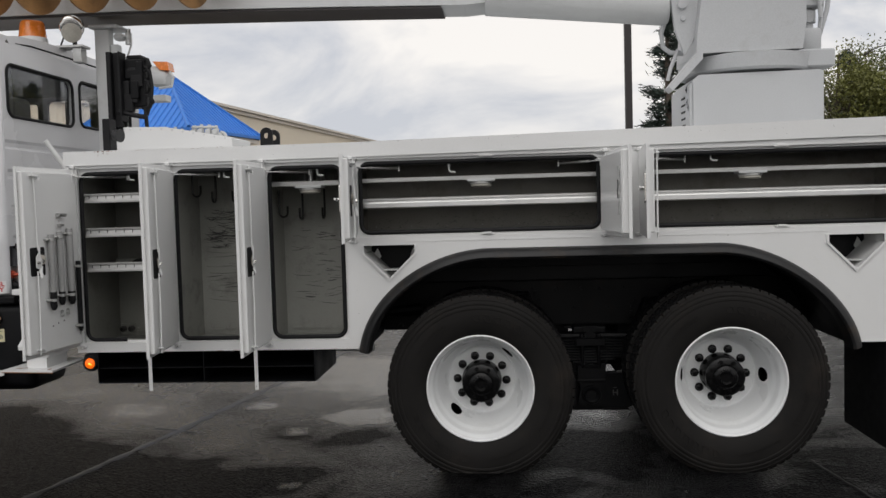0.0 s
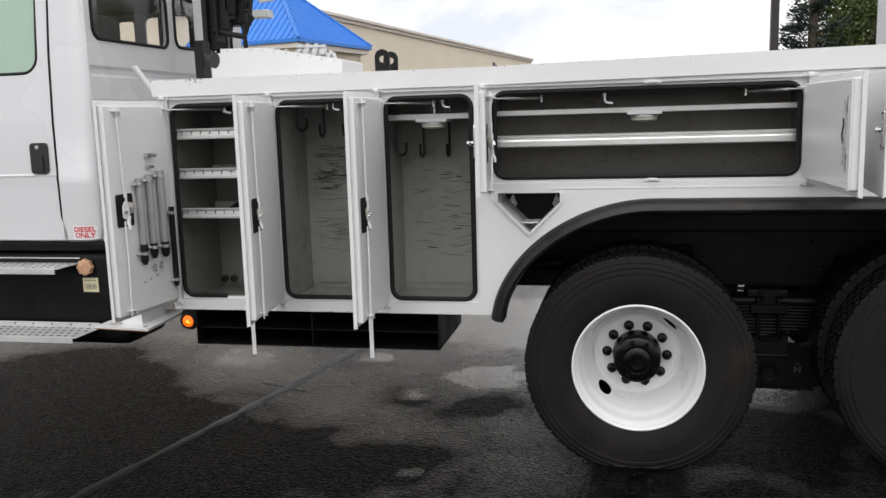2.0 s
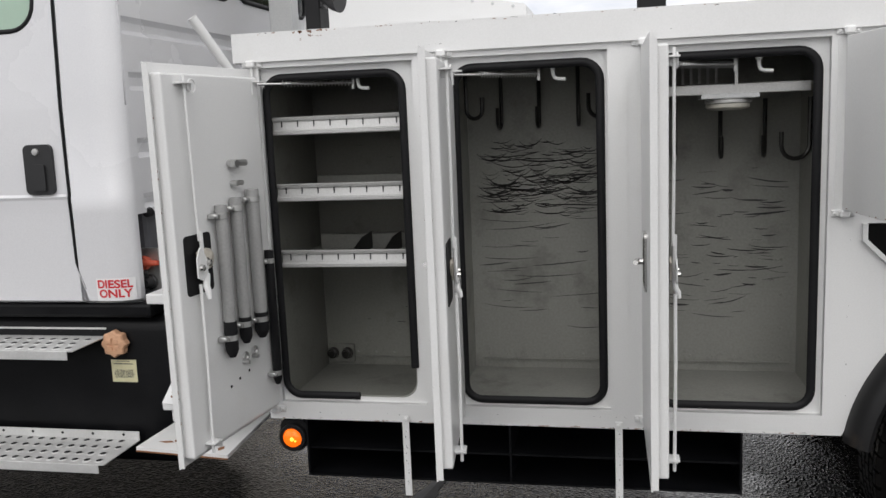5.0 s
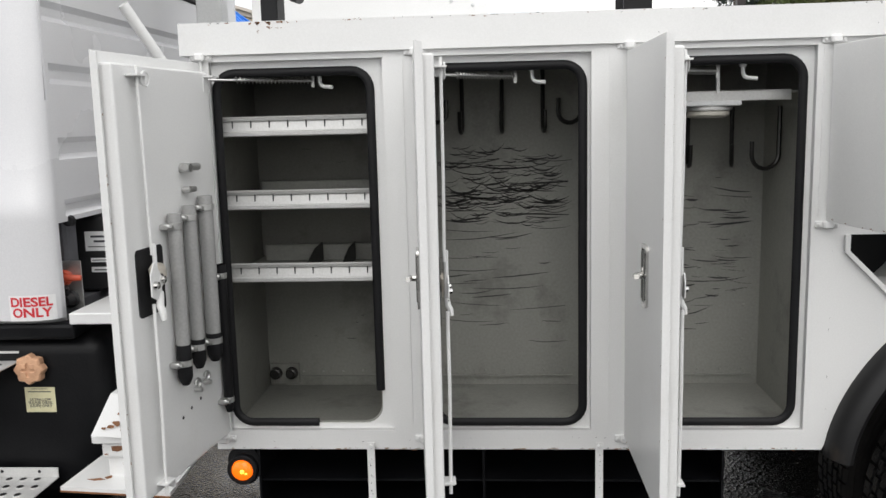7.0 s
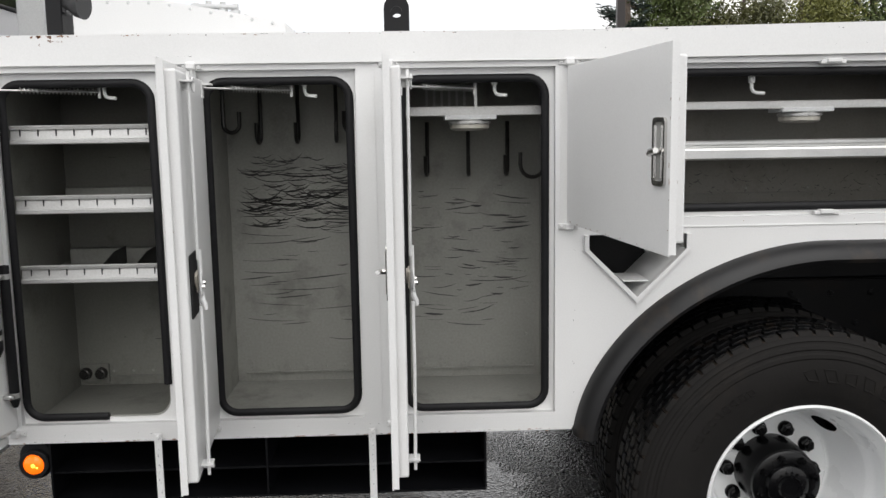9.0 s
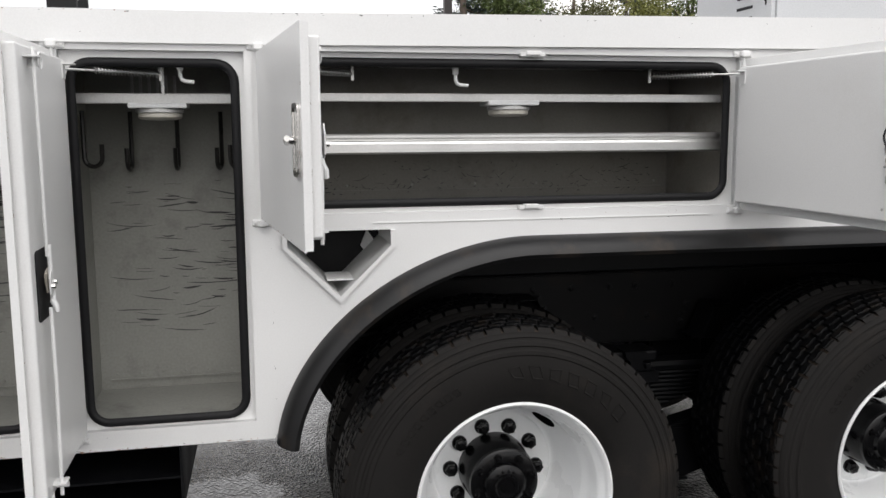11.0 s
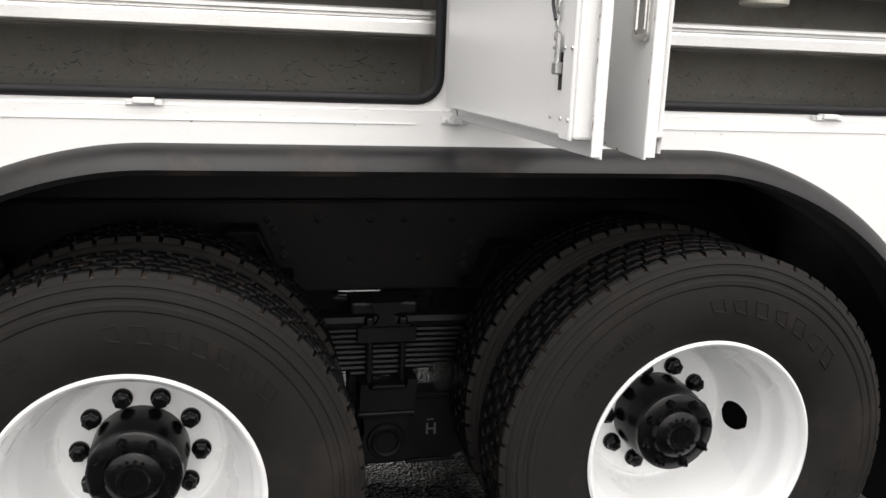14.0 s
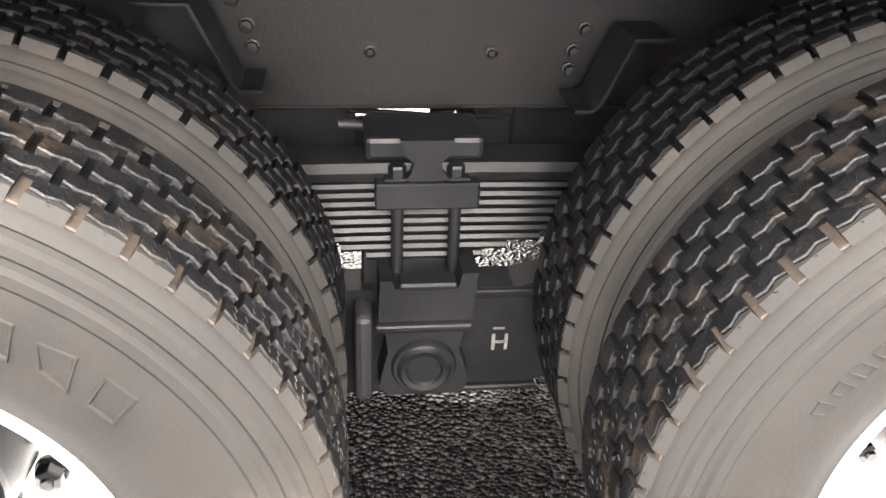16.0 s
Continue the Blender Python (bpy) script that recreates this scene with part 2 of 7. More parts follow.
def asphalt():
    m, t, p = material("wet_asphalt")
    tc = t.nodes.new("ShaderNodeTexCoord")

    def noise_of(scale, detail, rough=0.55):
        n = t.nodes.new("ShaderNodeTexNoise")
        n.inputs["Scale"].default_value, n.inputs["Detail"].default_value, n.inputs["Roughness"].default_value = scale, detail, rough
        t.links.new(tc.outputs["Object"], n.inputs["Vector"])
        return n

    def ramp_of(src, a, b, ca=(0, 0, 0, 1), cb=(1, 1, 1, 1), top=None):
        r = t.nodes.new("ShaderNodeValToRGB")
        r.color_ramp.elements[0].position, r.color_ramp.elements[0].color = a, ca
        r.color_ramp.elements[1].position, r.color_ramp.elements[1].color = b, cb
        if top:
            r.color_ramp.elements.new(1.0).color = top
        t.links.new(src, r.inputs["Fac"])
        return r.outputs["Color"]

    # gloss rises with y: the truck's shade and the sheen beyond are put in
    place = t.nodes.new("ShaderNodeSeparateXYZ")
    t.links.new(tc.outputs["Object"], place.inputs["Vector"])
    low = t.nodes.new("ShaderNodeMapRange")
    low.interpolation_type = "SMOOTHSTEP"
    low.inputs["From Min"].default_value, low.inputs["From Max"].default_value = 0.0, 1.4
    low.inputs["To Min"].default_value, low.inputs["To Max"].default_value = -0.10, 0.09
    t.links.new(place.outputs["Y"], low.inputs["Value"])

    def maths(kind, a, b):
        n = t.nodes.new("ShaderNodeMath")
        n.operation = kind
        for k, v in enumerate((a, b)):
            if isinstance(v, (int, float)):
                n.inputs[k].default_value = v
            else:
                t.links.new(v, n.inputs[k])
        return n.outputs[0]

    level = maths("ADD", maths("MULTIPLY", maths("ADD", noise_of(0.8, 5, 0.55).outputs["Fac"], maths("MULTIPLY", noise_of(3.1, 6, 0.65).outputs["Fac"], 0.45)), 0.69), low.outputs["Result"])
    # uneven outlines for these spots
    wobble = t.nodes.new("ShaderNodeVectorMath")
    wobble.operation, wobble.inputs[1].default_value, wobble.inputs[2].default_value = "MULTIPLY_ADD", (0.26, 0.26, 0.0), (-0.13, -0.13, 0.0)
    t.links.new(noise_of(5.5, 4, 0.6).outputs["Color"], wobble.inputs[0])
    bend = t.nodes.new("ShaderNodeVectorMath")
    bend.operation = "ADD"
    t.links.new(tc.outputs["Object"], bend.inputs[0])
    t.links.new(wobble.outputs["Vector"], bend.inputs[1])
    bent = bend.outputs["Vector"]
    # puddles, plus sky sheen and truck shade put into gloss: x, y, reach, depth
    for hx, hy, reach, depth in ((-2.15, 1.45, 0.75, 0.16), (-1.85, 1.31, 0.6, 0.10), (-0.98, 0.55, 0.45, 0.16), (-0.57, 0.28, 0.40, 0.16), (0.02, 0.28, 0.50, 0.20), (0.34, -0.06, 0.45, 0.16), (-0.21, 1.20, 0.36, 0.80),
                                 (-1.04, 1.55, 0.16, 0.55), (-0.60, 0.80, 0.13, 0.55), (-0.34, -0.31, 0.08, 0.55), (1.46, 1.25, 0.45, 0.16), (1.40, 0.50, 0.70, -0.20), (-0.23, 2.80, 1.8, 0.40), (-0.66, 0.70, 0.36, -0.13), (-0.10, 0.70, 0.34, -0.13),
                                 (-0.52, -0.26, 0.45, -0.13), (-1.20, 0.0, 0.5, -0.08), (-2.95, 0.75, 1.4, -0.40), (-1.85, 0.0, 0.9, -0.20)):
        spot = t.nodes.new("ShaderNodeVectorMath")
        spot.operation = "DISTANCE"
        spot.inputs[1].default_value = (hx, hy, 0)
        t.links.new(bent, spot.inputs[0])
        fall = t.nodes.new("ShaderNodeMapRange")
        fall.interpolation_type = "SMOOTHSTEP"
        fall.inputs["From Min"].default_value, fall.inputs["From Max"].default_value = 0.0, reach
        fall.inputs["To Min"].default_value, fall.inputs["To Max"].default_value = depth, 0.0
        t.links.new(spot.outputs["Value"], fall.inputs["Value"])
        level = maths("ADD", level, fall.outputs["Result"])
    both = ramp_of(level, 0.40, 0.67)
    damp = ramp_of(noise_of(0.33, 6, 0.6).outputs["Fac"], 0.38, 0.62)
    stone = t.nodes.new("ShaderNodeTexVoronoi")
    stone.inputs["Scale"].default_value = 88
    t.links.new(tc.outputs["Object"], stone.inputs["Vector"])
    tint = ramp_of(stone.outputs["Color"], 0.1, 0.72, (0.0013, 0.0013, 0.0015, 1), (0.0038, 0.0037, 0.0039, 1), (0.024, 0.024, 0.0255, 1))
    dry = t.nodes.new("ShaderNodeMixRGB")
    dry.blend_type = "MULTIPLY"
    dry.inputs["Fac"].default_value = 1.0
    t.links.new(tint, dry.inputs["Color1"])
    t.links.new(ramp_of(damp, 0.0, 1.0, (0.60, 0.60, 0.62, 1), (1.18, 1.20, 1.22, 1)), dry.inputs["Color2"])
    t.links.new(dry.outputs["Color"], p.inputs["Base Color"])

    # a closed sheet of water where it stands deepest
    deep = ramp_of(level, 0.70, 0.84)
    rough = t.nodes.new("ShaderNodeMapRange")
    rough.inputs["To Min"].default_value, rough.inputs["To Max"].default_value = 0.33, 0.25
    t.links.new(both, rough.inputs["Value"])
    t.links.new(maths("MULTIPLY", rough.outputs["Result"], maths("SUBTRACT", 1.0, maths("MULTIPLY", deep, 0.6))), p.inputs["Roughness"])
    gloss = maths("ADD", maths("ADD", maths("MULTIPLY", both, 0.52), 0.014), maths("MULTIPLY", deep, 0.5))
    glint = ramp_of(stone.outputs["Color"], 0.25, 0.85, (0.25, 0.25, 0.25, 1), (1.0, 1.0, 1.0, 1))
    patchy = ramp_of(noise_of(26, 5, 0.7).outputs["Fac"], 0.32, 0.68, (0.45, 0.45, 0.45, 1), (1.0, 1.0, 1.0, 1))
    t.links.new(maths("MULTIPLY", maths("MULTIPLY", gloss, patchy), maths("MULTIPLY", glint, 2.5)), p.inputs["Specular IOR Level"])
    b = t.nodes.new("ShaderNodeBump")
    b.inputs["Distance"].default_value = 0.009
    t.links.new(maths("MULTIPLY", maths("SUBTRACT", 1.0, maths("MULTIPLY", both, 0.25)), maths("SUBTRACT", 1.0, maths("MULTIPLY", deep, 0.66))), b.inputs["Strength"])
    t.links.new(stone.outputs["Distance"], b.inputs["Height"])
    t.links.new(b.outputs["Normal"], p.inputs["Normal"])
    return m


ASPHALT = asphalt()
SEALER = surface("grey_crack_filler", (0.0065, 0.0065, 0.0068), 0.38, spec=0.2, vary=0.3, scale=12, fine=90, bump=0.4)


# ---- geometry helpers ----
SET = Matrix.Identity(4)  # where the group of things being built stands


def part(name, bm, mat, parent=None, label="", smooth=0.0, m=None):
    """One mesh object under a thing or a part."""
    if m is None:
        bm.transform(SET)
    else:
        m = SET @ m
    bmesh.ops.recalc_face_normals(bm, faces=bm.faces)
    me = bpy.data.meshes.new(name)
    bm.to_mesh(me)
    bm.free()
    me.materials.append(mat)
    if smooth:
        for poly in me.polygons:
            poly.use_smooth = True
        me.set_sharp_from_angle(angle=radians(smooth))
    ob = new(name, me)
    if parent:
        ob.parent = parent
    if m is not None:
        ob.matrix_basis = m
    if label:
        tagged(ob, label)
    return ob


def pieces(name, bm, mat, parent, label="", smooth=0.0):
    """Each loose piece of the bmesh becomes a part of its own."""
    bm.verts.index_update()
    left = {v: None for v in bm.verts}
    made = []
    while left:
        todo, isle = [left.popitem()[0]], []
        while todo:
            v = todo.pop()
            isle.append(v)
            for e in v.link_edges:
                o = e.other_vert(v)
                if o in left:
                    del left[o]
                    todo.append(o)
        b = bmesh.new()
        index = {v: b.verts.new(v.co) for v in isle}
        for f in dict.fromkeys(f for v in isle for f in v.link_faces):
            b.faces.new([index[v] for v in f.verts])
        made.append(part(name, b, mat, parent, label, smooth))
    bm.free()
    return made


def empty(name, parent=None, m=None):
    ob = new(name)
    ob.empty_display_size = 0.2
    if parent:
        ob.parent = parent
    if m is not None:
        ob.matrix_basis = m
    return ob


def join(bm, verts, faces):
    vs = [bm.verts.new(v) for v in verts]
    for f in faces:
        try:
            bm.faces.new([vs[i] for i in f])
        except ValueError:
            pass


def absorb(bm, other):
    other.verts.index_update()
    join(bm, [v.co.copy() for v in other.verts], [[v.index for v in f.verts] for f in other.faces])
    other.free()


def box(bm, x0, x1, y0, y1, z0, z1, bevel=0.0, seg=1):
    t = bmesh.new()
    join(t, [(x, y, z) for x in (x0, x1) for y in (y0, y1) for z in (z0, z1)],
         [(0, 1, 3, 2), (4, 6, 7, 5), (0, 4, 5, 1), (2, 3, 7, 6), (0, 2, 6, 4), (1, 5, 7, 3)])
    if bevel:
        bmesh.ops.bevel(t, geom=list(t.edges), offset=bevel, segments=seg, affect="EDGES", profile=0.5)
    absorb(bm, t)


def frame_of(d):
    d = Vector(d).normalized()
    u = d.orthogonal().normalized()
    return u, d.cross(u)


def tube(bm, pts, r, seg=10, caps=True):
    """A round bar along a polyline; r is one radius or one for each point."""
    pts = [Vector(p) for p in pts]
    n = len(pts)
    rs = r if isinstance(r, (list, tuple)) else [r] * n
    tang = [(pts[min(i + 1, n - 1)] - pts[max(i - 1, 0)]).normalized() for i in range(n)]
    u, w = frame_of(tang[0])
    verts, faces = [], []
    for i in range(n):
        u = (u - tang[i] * u.dot(tang[i])).normalized()
        w = tang[i].cross(u)
        for k in range(seg):
            a = 2 * math.pi * k / seg
            verts.append(pts[i] + (u * math.cos(a) + w * math.sin(a)) * rs[i])
    for i in range(n - 1):
        for k in range(seg):
            faces.append((i * seg + k, i * seg + (k + 1) % seg, (i + 1) * seg + (k + 1) % seg, (i + 1) * seg + k))
    if caps:
        faces += [tuple(range(seg - 1, -1, -1)), tuple((n - 1) * seg + k for k in range(seg))]
    join(bm, verts, faces)


def lathe(bm, prof, seg=48, closed=False, centre=(0, 0, 0), phase=0.0):
    """Turns (radius, y) points round the y axis."""
    verts, faces, n = [], [], len(prof)
    for k in range(seg):
        a = 2 * math.pi * k / seg + phase
        for r, y in prof:
            verts.append((centre[0] + r * math.cos(a), centre[1] + y, centre[2] + r * math.sin(a)))
    for k in range(seg):
        k2 = (k + 1) % seg
        for i in range(n if closed else n - 1):
            j = (i + 1) % n
            faces.append((k * n + i, k * n + j, k2 * n + j, k2 * n + i))
    join(bm, verts, faces)


def rrect(a0, a1, b0, b1, r, n=6):
    pts = []
    for ca, cb, s in ((a1 - r, b1 - r, 0), (a0 + r, b1 - r, 90), (a0 + r, b0 + r, 180), (a1 - r, b0 + r, 270)):
        for k in range(n + 1):
            t = radians(s + 90 * k / n)
            pts.append((ca + r * math.cos(t), cb + r * math.sin(t)))
    return pts


def rect(a0, a1, b0, b1):
    return [(a0, b0), (a1, b0), (a1, b1), (a0, b1)]


def plate(bm, loops, w0, w1, to=lambda u, v, w: (u, w, v), cuts=()):
    """A plate from w0 to w1 with the outline loops[0] and the holes loops[1:], in u, v."""
    t = bmesh.new()
    edges = []
    for lp in loops:
        vs = [t.verts.new((u, v, 0)) for u, v in lp]
        edges += [t.edges.new((vs[i], vs[(i + 1) % len(vs)])) for i in range(len(vs))]
    bmesh.ops.triangle_fill(t, use_beauty=True, use_dissolve=False, edges=edges)
    for c in cuts:
        bmesh.ops.bisect_plane(t, geom=t.verts[:] + t.edges[:] + t.faces[:], plane_co=(0, c, 0), plane_no=(0, 1, 0))
    geo = bmesh.ops.extrude_face_region(t, geom=list(t.faces))
    for v in geo["geom"]:
        if isinstance(v, bmesh.types.BMVert):
            v.co.z = 1
    for v in t.verts:
        v.co = Vector(to(v.co.x, v.co.y, w0 if v.co.z < 0.5 else w1))
    absorb(bm, t)


def sweep(bm, path, section, closed=False):
    """Sweeps a closed section of (n, w) along a path of (u, v) in the x, z plane; n points to the path's left side, w is y."""
    n, m = len(path), len(section)
    verts, faces = [], []
    for i, (u, v) in enumerate(path):
        a = path[(i - 1) % n] if (i or closed) else path[0]
        b = path[(i + 1) % n] if (i < n - 1 or closed) else path[-1]
        d = Vector((b[0] - a[0], b[1] - a[1])).normalized()
        for s, w in section:
            verts.append((u - d.y * s, w, v + d.x * s))
    for i in range(n if closed else n - 1):
        j = (i + 1) % n
        for k in range(m):
            l = (k + 1) % m
            faces.append((i * m + k, i * m + l, j * m + l, j * m + k))
    if not closed:
        faces += [tuple(range(m)), tuple((n - 1) * m + k for k in range(m))]
    join(bm, verts, faces)


def letters(text, size, mat, parent, m, name, depth=0.0008, spacing=1.0, bold=0.012):
    cu = bpy.data.curves.new(name, "FONT")
    cu.body, cu.size, cu.extrude, cu.align_x, cu.align_y, cu.space_line = text, size, depth, "CENTER", "CENTER", 0.85
    cu.space_character, cu.offset = spacing, size * bold
    ob = bpy.data.objects.new(name, cu)
    me = bpy.data.meshes.new_from_object(ob)
    bpy.data.objects.remove(ob)
    me.materials.clear()
    me.materials.append(mat)
    res = new(name, me)
    res.parent = parent
    res.matrix_basis = SET @ m
    return res


def coil(p0, p1, r, turns, n=10):
    p0, p1 = Vector(p0), Vector(p1)
    u, w = frame_of(p1 - p0)
    return [p0.lerp(p1, i / (turns * n)) + (u * math.cos(2 * math.pi * i / n) + w * math.sin(2 * math.pi * i / n)) * r for i in range(turns * n + 1)]


def upright(prof, cx, cy, k=28):
    b = bmesh.new()
    vs = [(cx + r * math.cos(2 * math.pi * i / k), cy + r * math.sin(2 * math.pi * i / k), z) for r, z in prof for i in range(k)]
    join(b, vs, [(j * k + i, j * k + (i + 1) % k, (j + 1) * k + (i + 1) % k, (j + 1) * k + i) for j in range(len(prof) - 1) for i in range(k)])
    bmesh.ops.remove_doubles(b, verts=b.verts, dist=0.0003)
    return b


# ---- ground ----
bm = bmesh.new()
n = 40
xs = [math.copysign(abs(i / 20) ** 3 * 600, i) for i in range(-20, 21)]
join(bm, [(x, y, 0) for x in xs for y in xs], [(i * 41 + j, (i + 1) * 41 + j, (i + 1) * 41 + j + 1, i * 41 + j + 1) for i in range(n) for j in range(n)])
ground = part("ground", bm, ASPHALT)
tagged(ground, "wet dark asphalt of a parking lot with damp patches and set-in sheen", "ground", kind="structure")
rng = random.Random(5)


def seam(name, p0, p1, width, parent):
    """A ragged strip of crack filler, 3 mm proud of the asphalt."""
    b = bmesh.new()
    p0, p1 = Vector(p0), Vector(p1)
    d = (p1 - p0).normalized()
    side = Vector((-d.y, d.x))
    k = max(12, int((p1 - p0).length / 0.06))
    rows = []
    for i in range(k + 1):
        c = p0.lerp(p1, i / k) + side * rng.uniform(-0.004, 0.004)
        w = width * rng.uniform(0.6, 1.15)
        rows.append([(c + side * w), (c - side * w)])
    verts = [(*q, z) for r in rows for q, z in ((r[0], 0.001), (r[0] * 0.5 + r[1] * 0.5, 0.0035), (r[1], 0.001))]
    join(b, verts, [(i * 3 + j, i * 3 + j + 1, i * 3 + j + 4, i * 3 + j + 3) for i in range(k) for j in (0, 1)])
    return part(name, b, SEALER, parent)


seam("crack_filler", (-1.95, -1.6), (-1.42, 0.85), 0.034, ground)
seam("crack_filler", (-1.42, 0.85), (-1.20, 2.1), 0.042, ground)
seam("crack_filler", (-1.20, 2.1), (-0.75, 4.6), 0.030, ground)
seam("crack_filler", (-1.62, 0.93), (-1.30, 0.80), 0.016, ground)
seam("crack_filler", (2.55, 0.15), (2.9, -2.6), 0.014, ground)

# ---- truck: body shell ----
truck = tagged(empty("utility_truck"), "white crane truck with open side compartments on wet asphalt", "truck")
BODY_X0, BODY_X1 = -1.655, 3.37
RAIL_Z0, RAIL_Z1 = 1.785, 1.868


def arch(inset=0.0, n=22):
    """The wheel arch's outline, from its front foot over the top to its rear foot."""
    a, b = 0.751 - inset, 0.605 - inset

    def quarter(p):
        ts = [radians(4 + 86 * i / n) for i in range(n + 1)]
        return [(a * math.cos(t) ** (2 / p), b * math.sin(t) ** (2 / p)) for t in ts]

    return [(0.768 - x, 0.645 + z) for x, z in quarter(1.88)] + [(2.028 + x, 0.645 + z) for x, z in reversed(quarter(1.75))]


TRI = [(0.061, 1.282), (0.061, 1.240), (0.205, 1.097), (0.349, 1.238), (0.349, 1.282)]
HOLES = [(-1.612, -1.149, 0.749, 1.768), (-1.052, -0.606, 0.749, 1.768), (-0.502, -0.038, 0.749, 1.768), (0.018, 1.415, 1.329, 1.772), (1.635, 3.040, 1.329, 1.772)]
OPEN = [(-1.602, -1.186, 0.766, 1.738), (-1.032, -0.626, 0.766, 1.738), (-0.478, -0.064, 0.766, 1.738), (0.047, 1.386, 1.354, 1.746), (1.666, 3.010, 1.354, 1.746)]
foot = arch()
foot_l, foot_r = next(x for x, z in foot if z > 0.694), next(x for x, z in reversed(foot) if z > 0.694)
outline = [(BODY_X0, 0.694), (foot_l - 0.012, 0.694)] + [p for p in foot if p[1] > 0.694] + [(foot_r + 0.012, 0.694), (BODY_X1, 0.694), (BODY_X1, 1.811), (0.0, RAIL_Z0), (BODY_X0, RAIL_Z0)]
bm = bmesh.new()
plate(bm, [outline] + [rect(*h) for h in HOLES] + [list(TRI), [(x + 2.549, z) for x, z in TRI]], 0.0, 0.014)
panel = part("side_panel", bm, WHITE, truck)

bm = bmesh.new()
stations = [(-1.683, RAIL_Z0, RAIL_Z1), (0.0, RAIL_Z0, RAIL_Z1), (BODY_X1, 1.812, 1.914)]
join(bm, [(x, y, z) for x, z0, z1 in stations for y, z in ((-0.014, z0), (0.10, z0), (0.10, z1), (-0.014, z1))],
     [(i * 4 + k, i * 4 + (k + 1) % 4, i * 4 + 4 + (k + 1) % 4, i * 4 + 4 + k) for i in (0, 1) for k in range(4)] + [(0, 1, 2, 3), (8, 9, 10, 11)])
bmesh.ops.bevel(bm, geom=[e for e in bm.edges if len(e.link_faces) == 2 and e.calc_face_angle() > 0.5], offset=0.006, segments=2, affect="EDGES", profile=0.5)
part("top_rail", bm, WHITE, truck)
bm = bmesh.new()
box(bm, -1.66, BODY_X1, 0.10, 2.35, 1.764, 1.800, 0.004)
deck = part("deck", bm, GREYWHITE, truck)
bm = bmesh.new()
plate(bm, [[(BODY_X0, 0.694)] + foot + [(BODY_X1, 0.694), (BODY_X1, RAIL_Z1), (BODY_X0, RAIL_Z1)]], 2.424, 2.44)
part("far_side_panel", bm, WHITE, truck)
bm = bmesh.new()
box(bm, BODY_X0, BODY_X0 + 0.012, 0.015, 2.42, 0.697, RAIL_Z0, 0.002)
part("front_bulkhead", bm, WHITE, truck)
bm = bmesh.new()
box(bm, BODY_X1 - 0.012, BODY_X1, 0.015, 2.42, 0.697, RAIL_Z0, 0.002)
part("rear_bulkhead", bm, WHITE, truck)
bm = bmesh.new()
box(bm, BODY_X0, -0.0, 0.014, 0.60, 0.694, 0.706)
box(bm, BODY_X0, -0.0, 0.60, 0.612, 0.58, 0.706)
pieces("floor_edge", bm, WHITE, truck)

# flared rubber lip of the arch and the dark arch lining
bm = bmesh.new()
sweep(bm, arch(0, 30), [(0.003, 0.001), (0.001, -0.018), (-0.010, -0.040), (-0.028, -0.058), (-0.046, -0.064), (-0.058, -0.056), (-0.061, -0.030), (-0.064, 0.05), (-0.056, 0.05), (-0.050, -0.030), (-0.02, 0.001)])
fender = part("fender", bm, FENDER, truck, smooth=40)
bm = bmesh.new()
sweep(bm, arch(0.02, 20), [(0, 0.02), (0, 0.74), (-0.006, 0.74), (-0.006, 0.02)])
box(bm, 0.10, 2.72, 0.79, 0.80, 0.98, 1.25)
part("arch_lining", bm, BLACK, truck, smooth=30)

# faint seam and welded strips on the panel's face
bm = bmesh.new()
box(bm, 0.30, 1.33, -0.0025, 0.001, 1.3005, 1.3025)
box(bm, 1.48, 2.61, -0.0025, 0.001, 1.3005, 1.3025)
for x in (-1.098, -0.556, -0.020, 1.431, 1.62):
    z0 = 0.768 if x < -0.1 else 1.335
    box(bm, x - 0.003, x + 0.003, -0.003, 0.001, z0, 1.765)
pieces("panel_seam", bm, WHITE, truck)

# ---- compartments ----
LINERS = [(-1.642, -1.130, 0.714, 1.775, 0.525), (-1.085, -0.590, 0.714, 1.775, 0.525), (-0.540, -0.005, 0.714, 1.775, 0.525), (0.004, 1.436, 1.325, 1.778, 0.50), (1.610, 3.056, 1.325, 1.778, 0.50)]


def bead(loop_pts, closed=True):
    b = bmesh.new()
    sec = [(0.0120 * math.cos(radians(a)), 0.022 + 0.010 * math.sin(radians(a))) for a in range(0, 360, 45)]
    sweep(b, loop_pts, sec, closed)
    return b


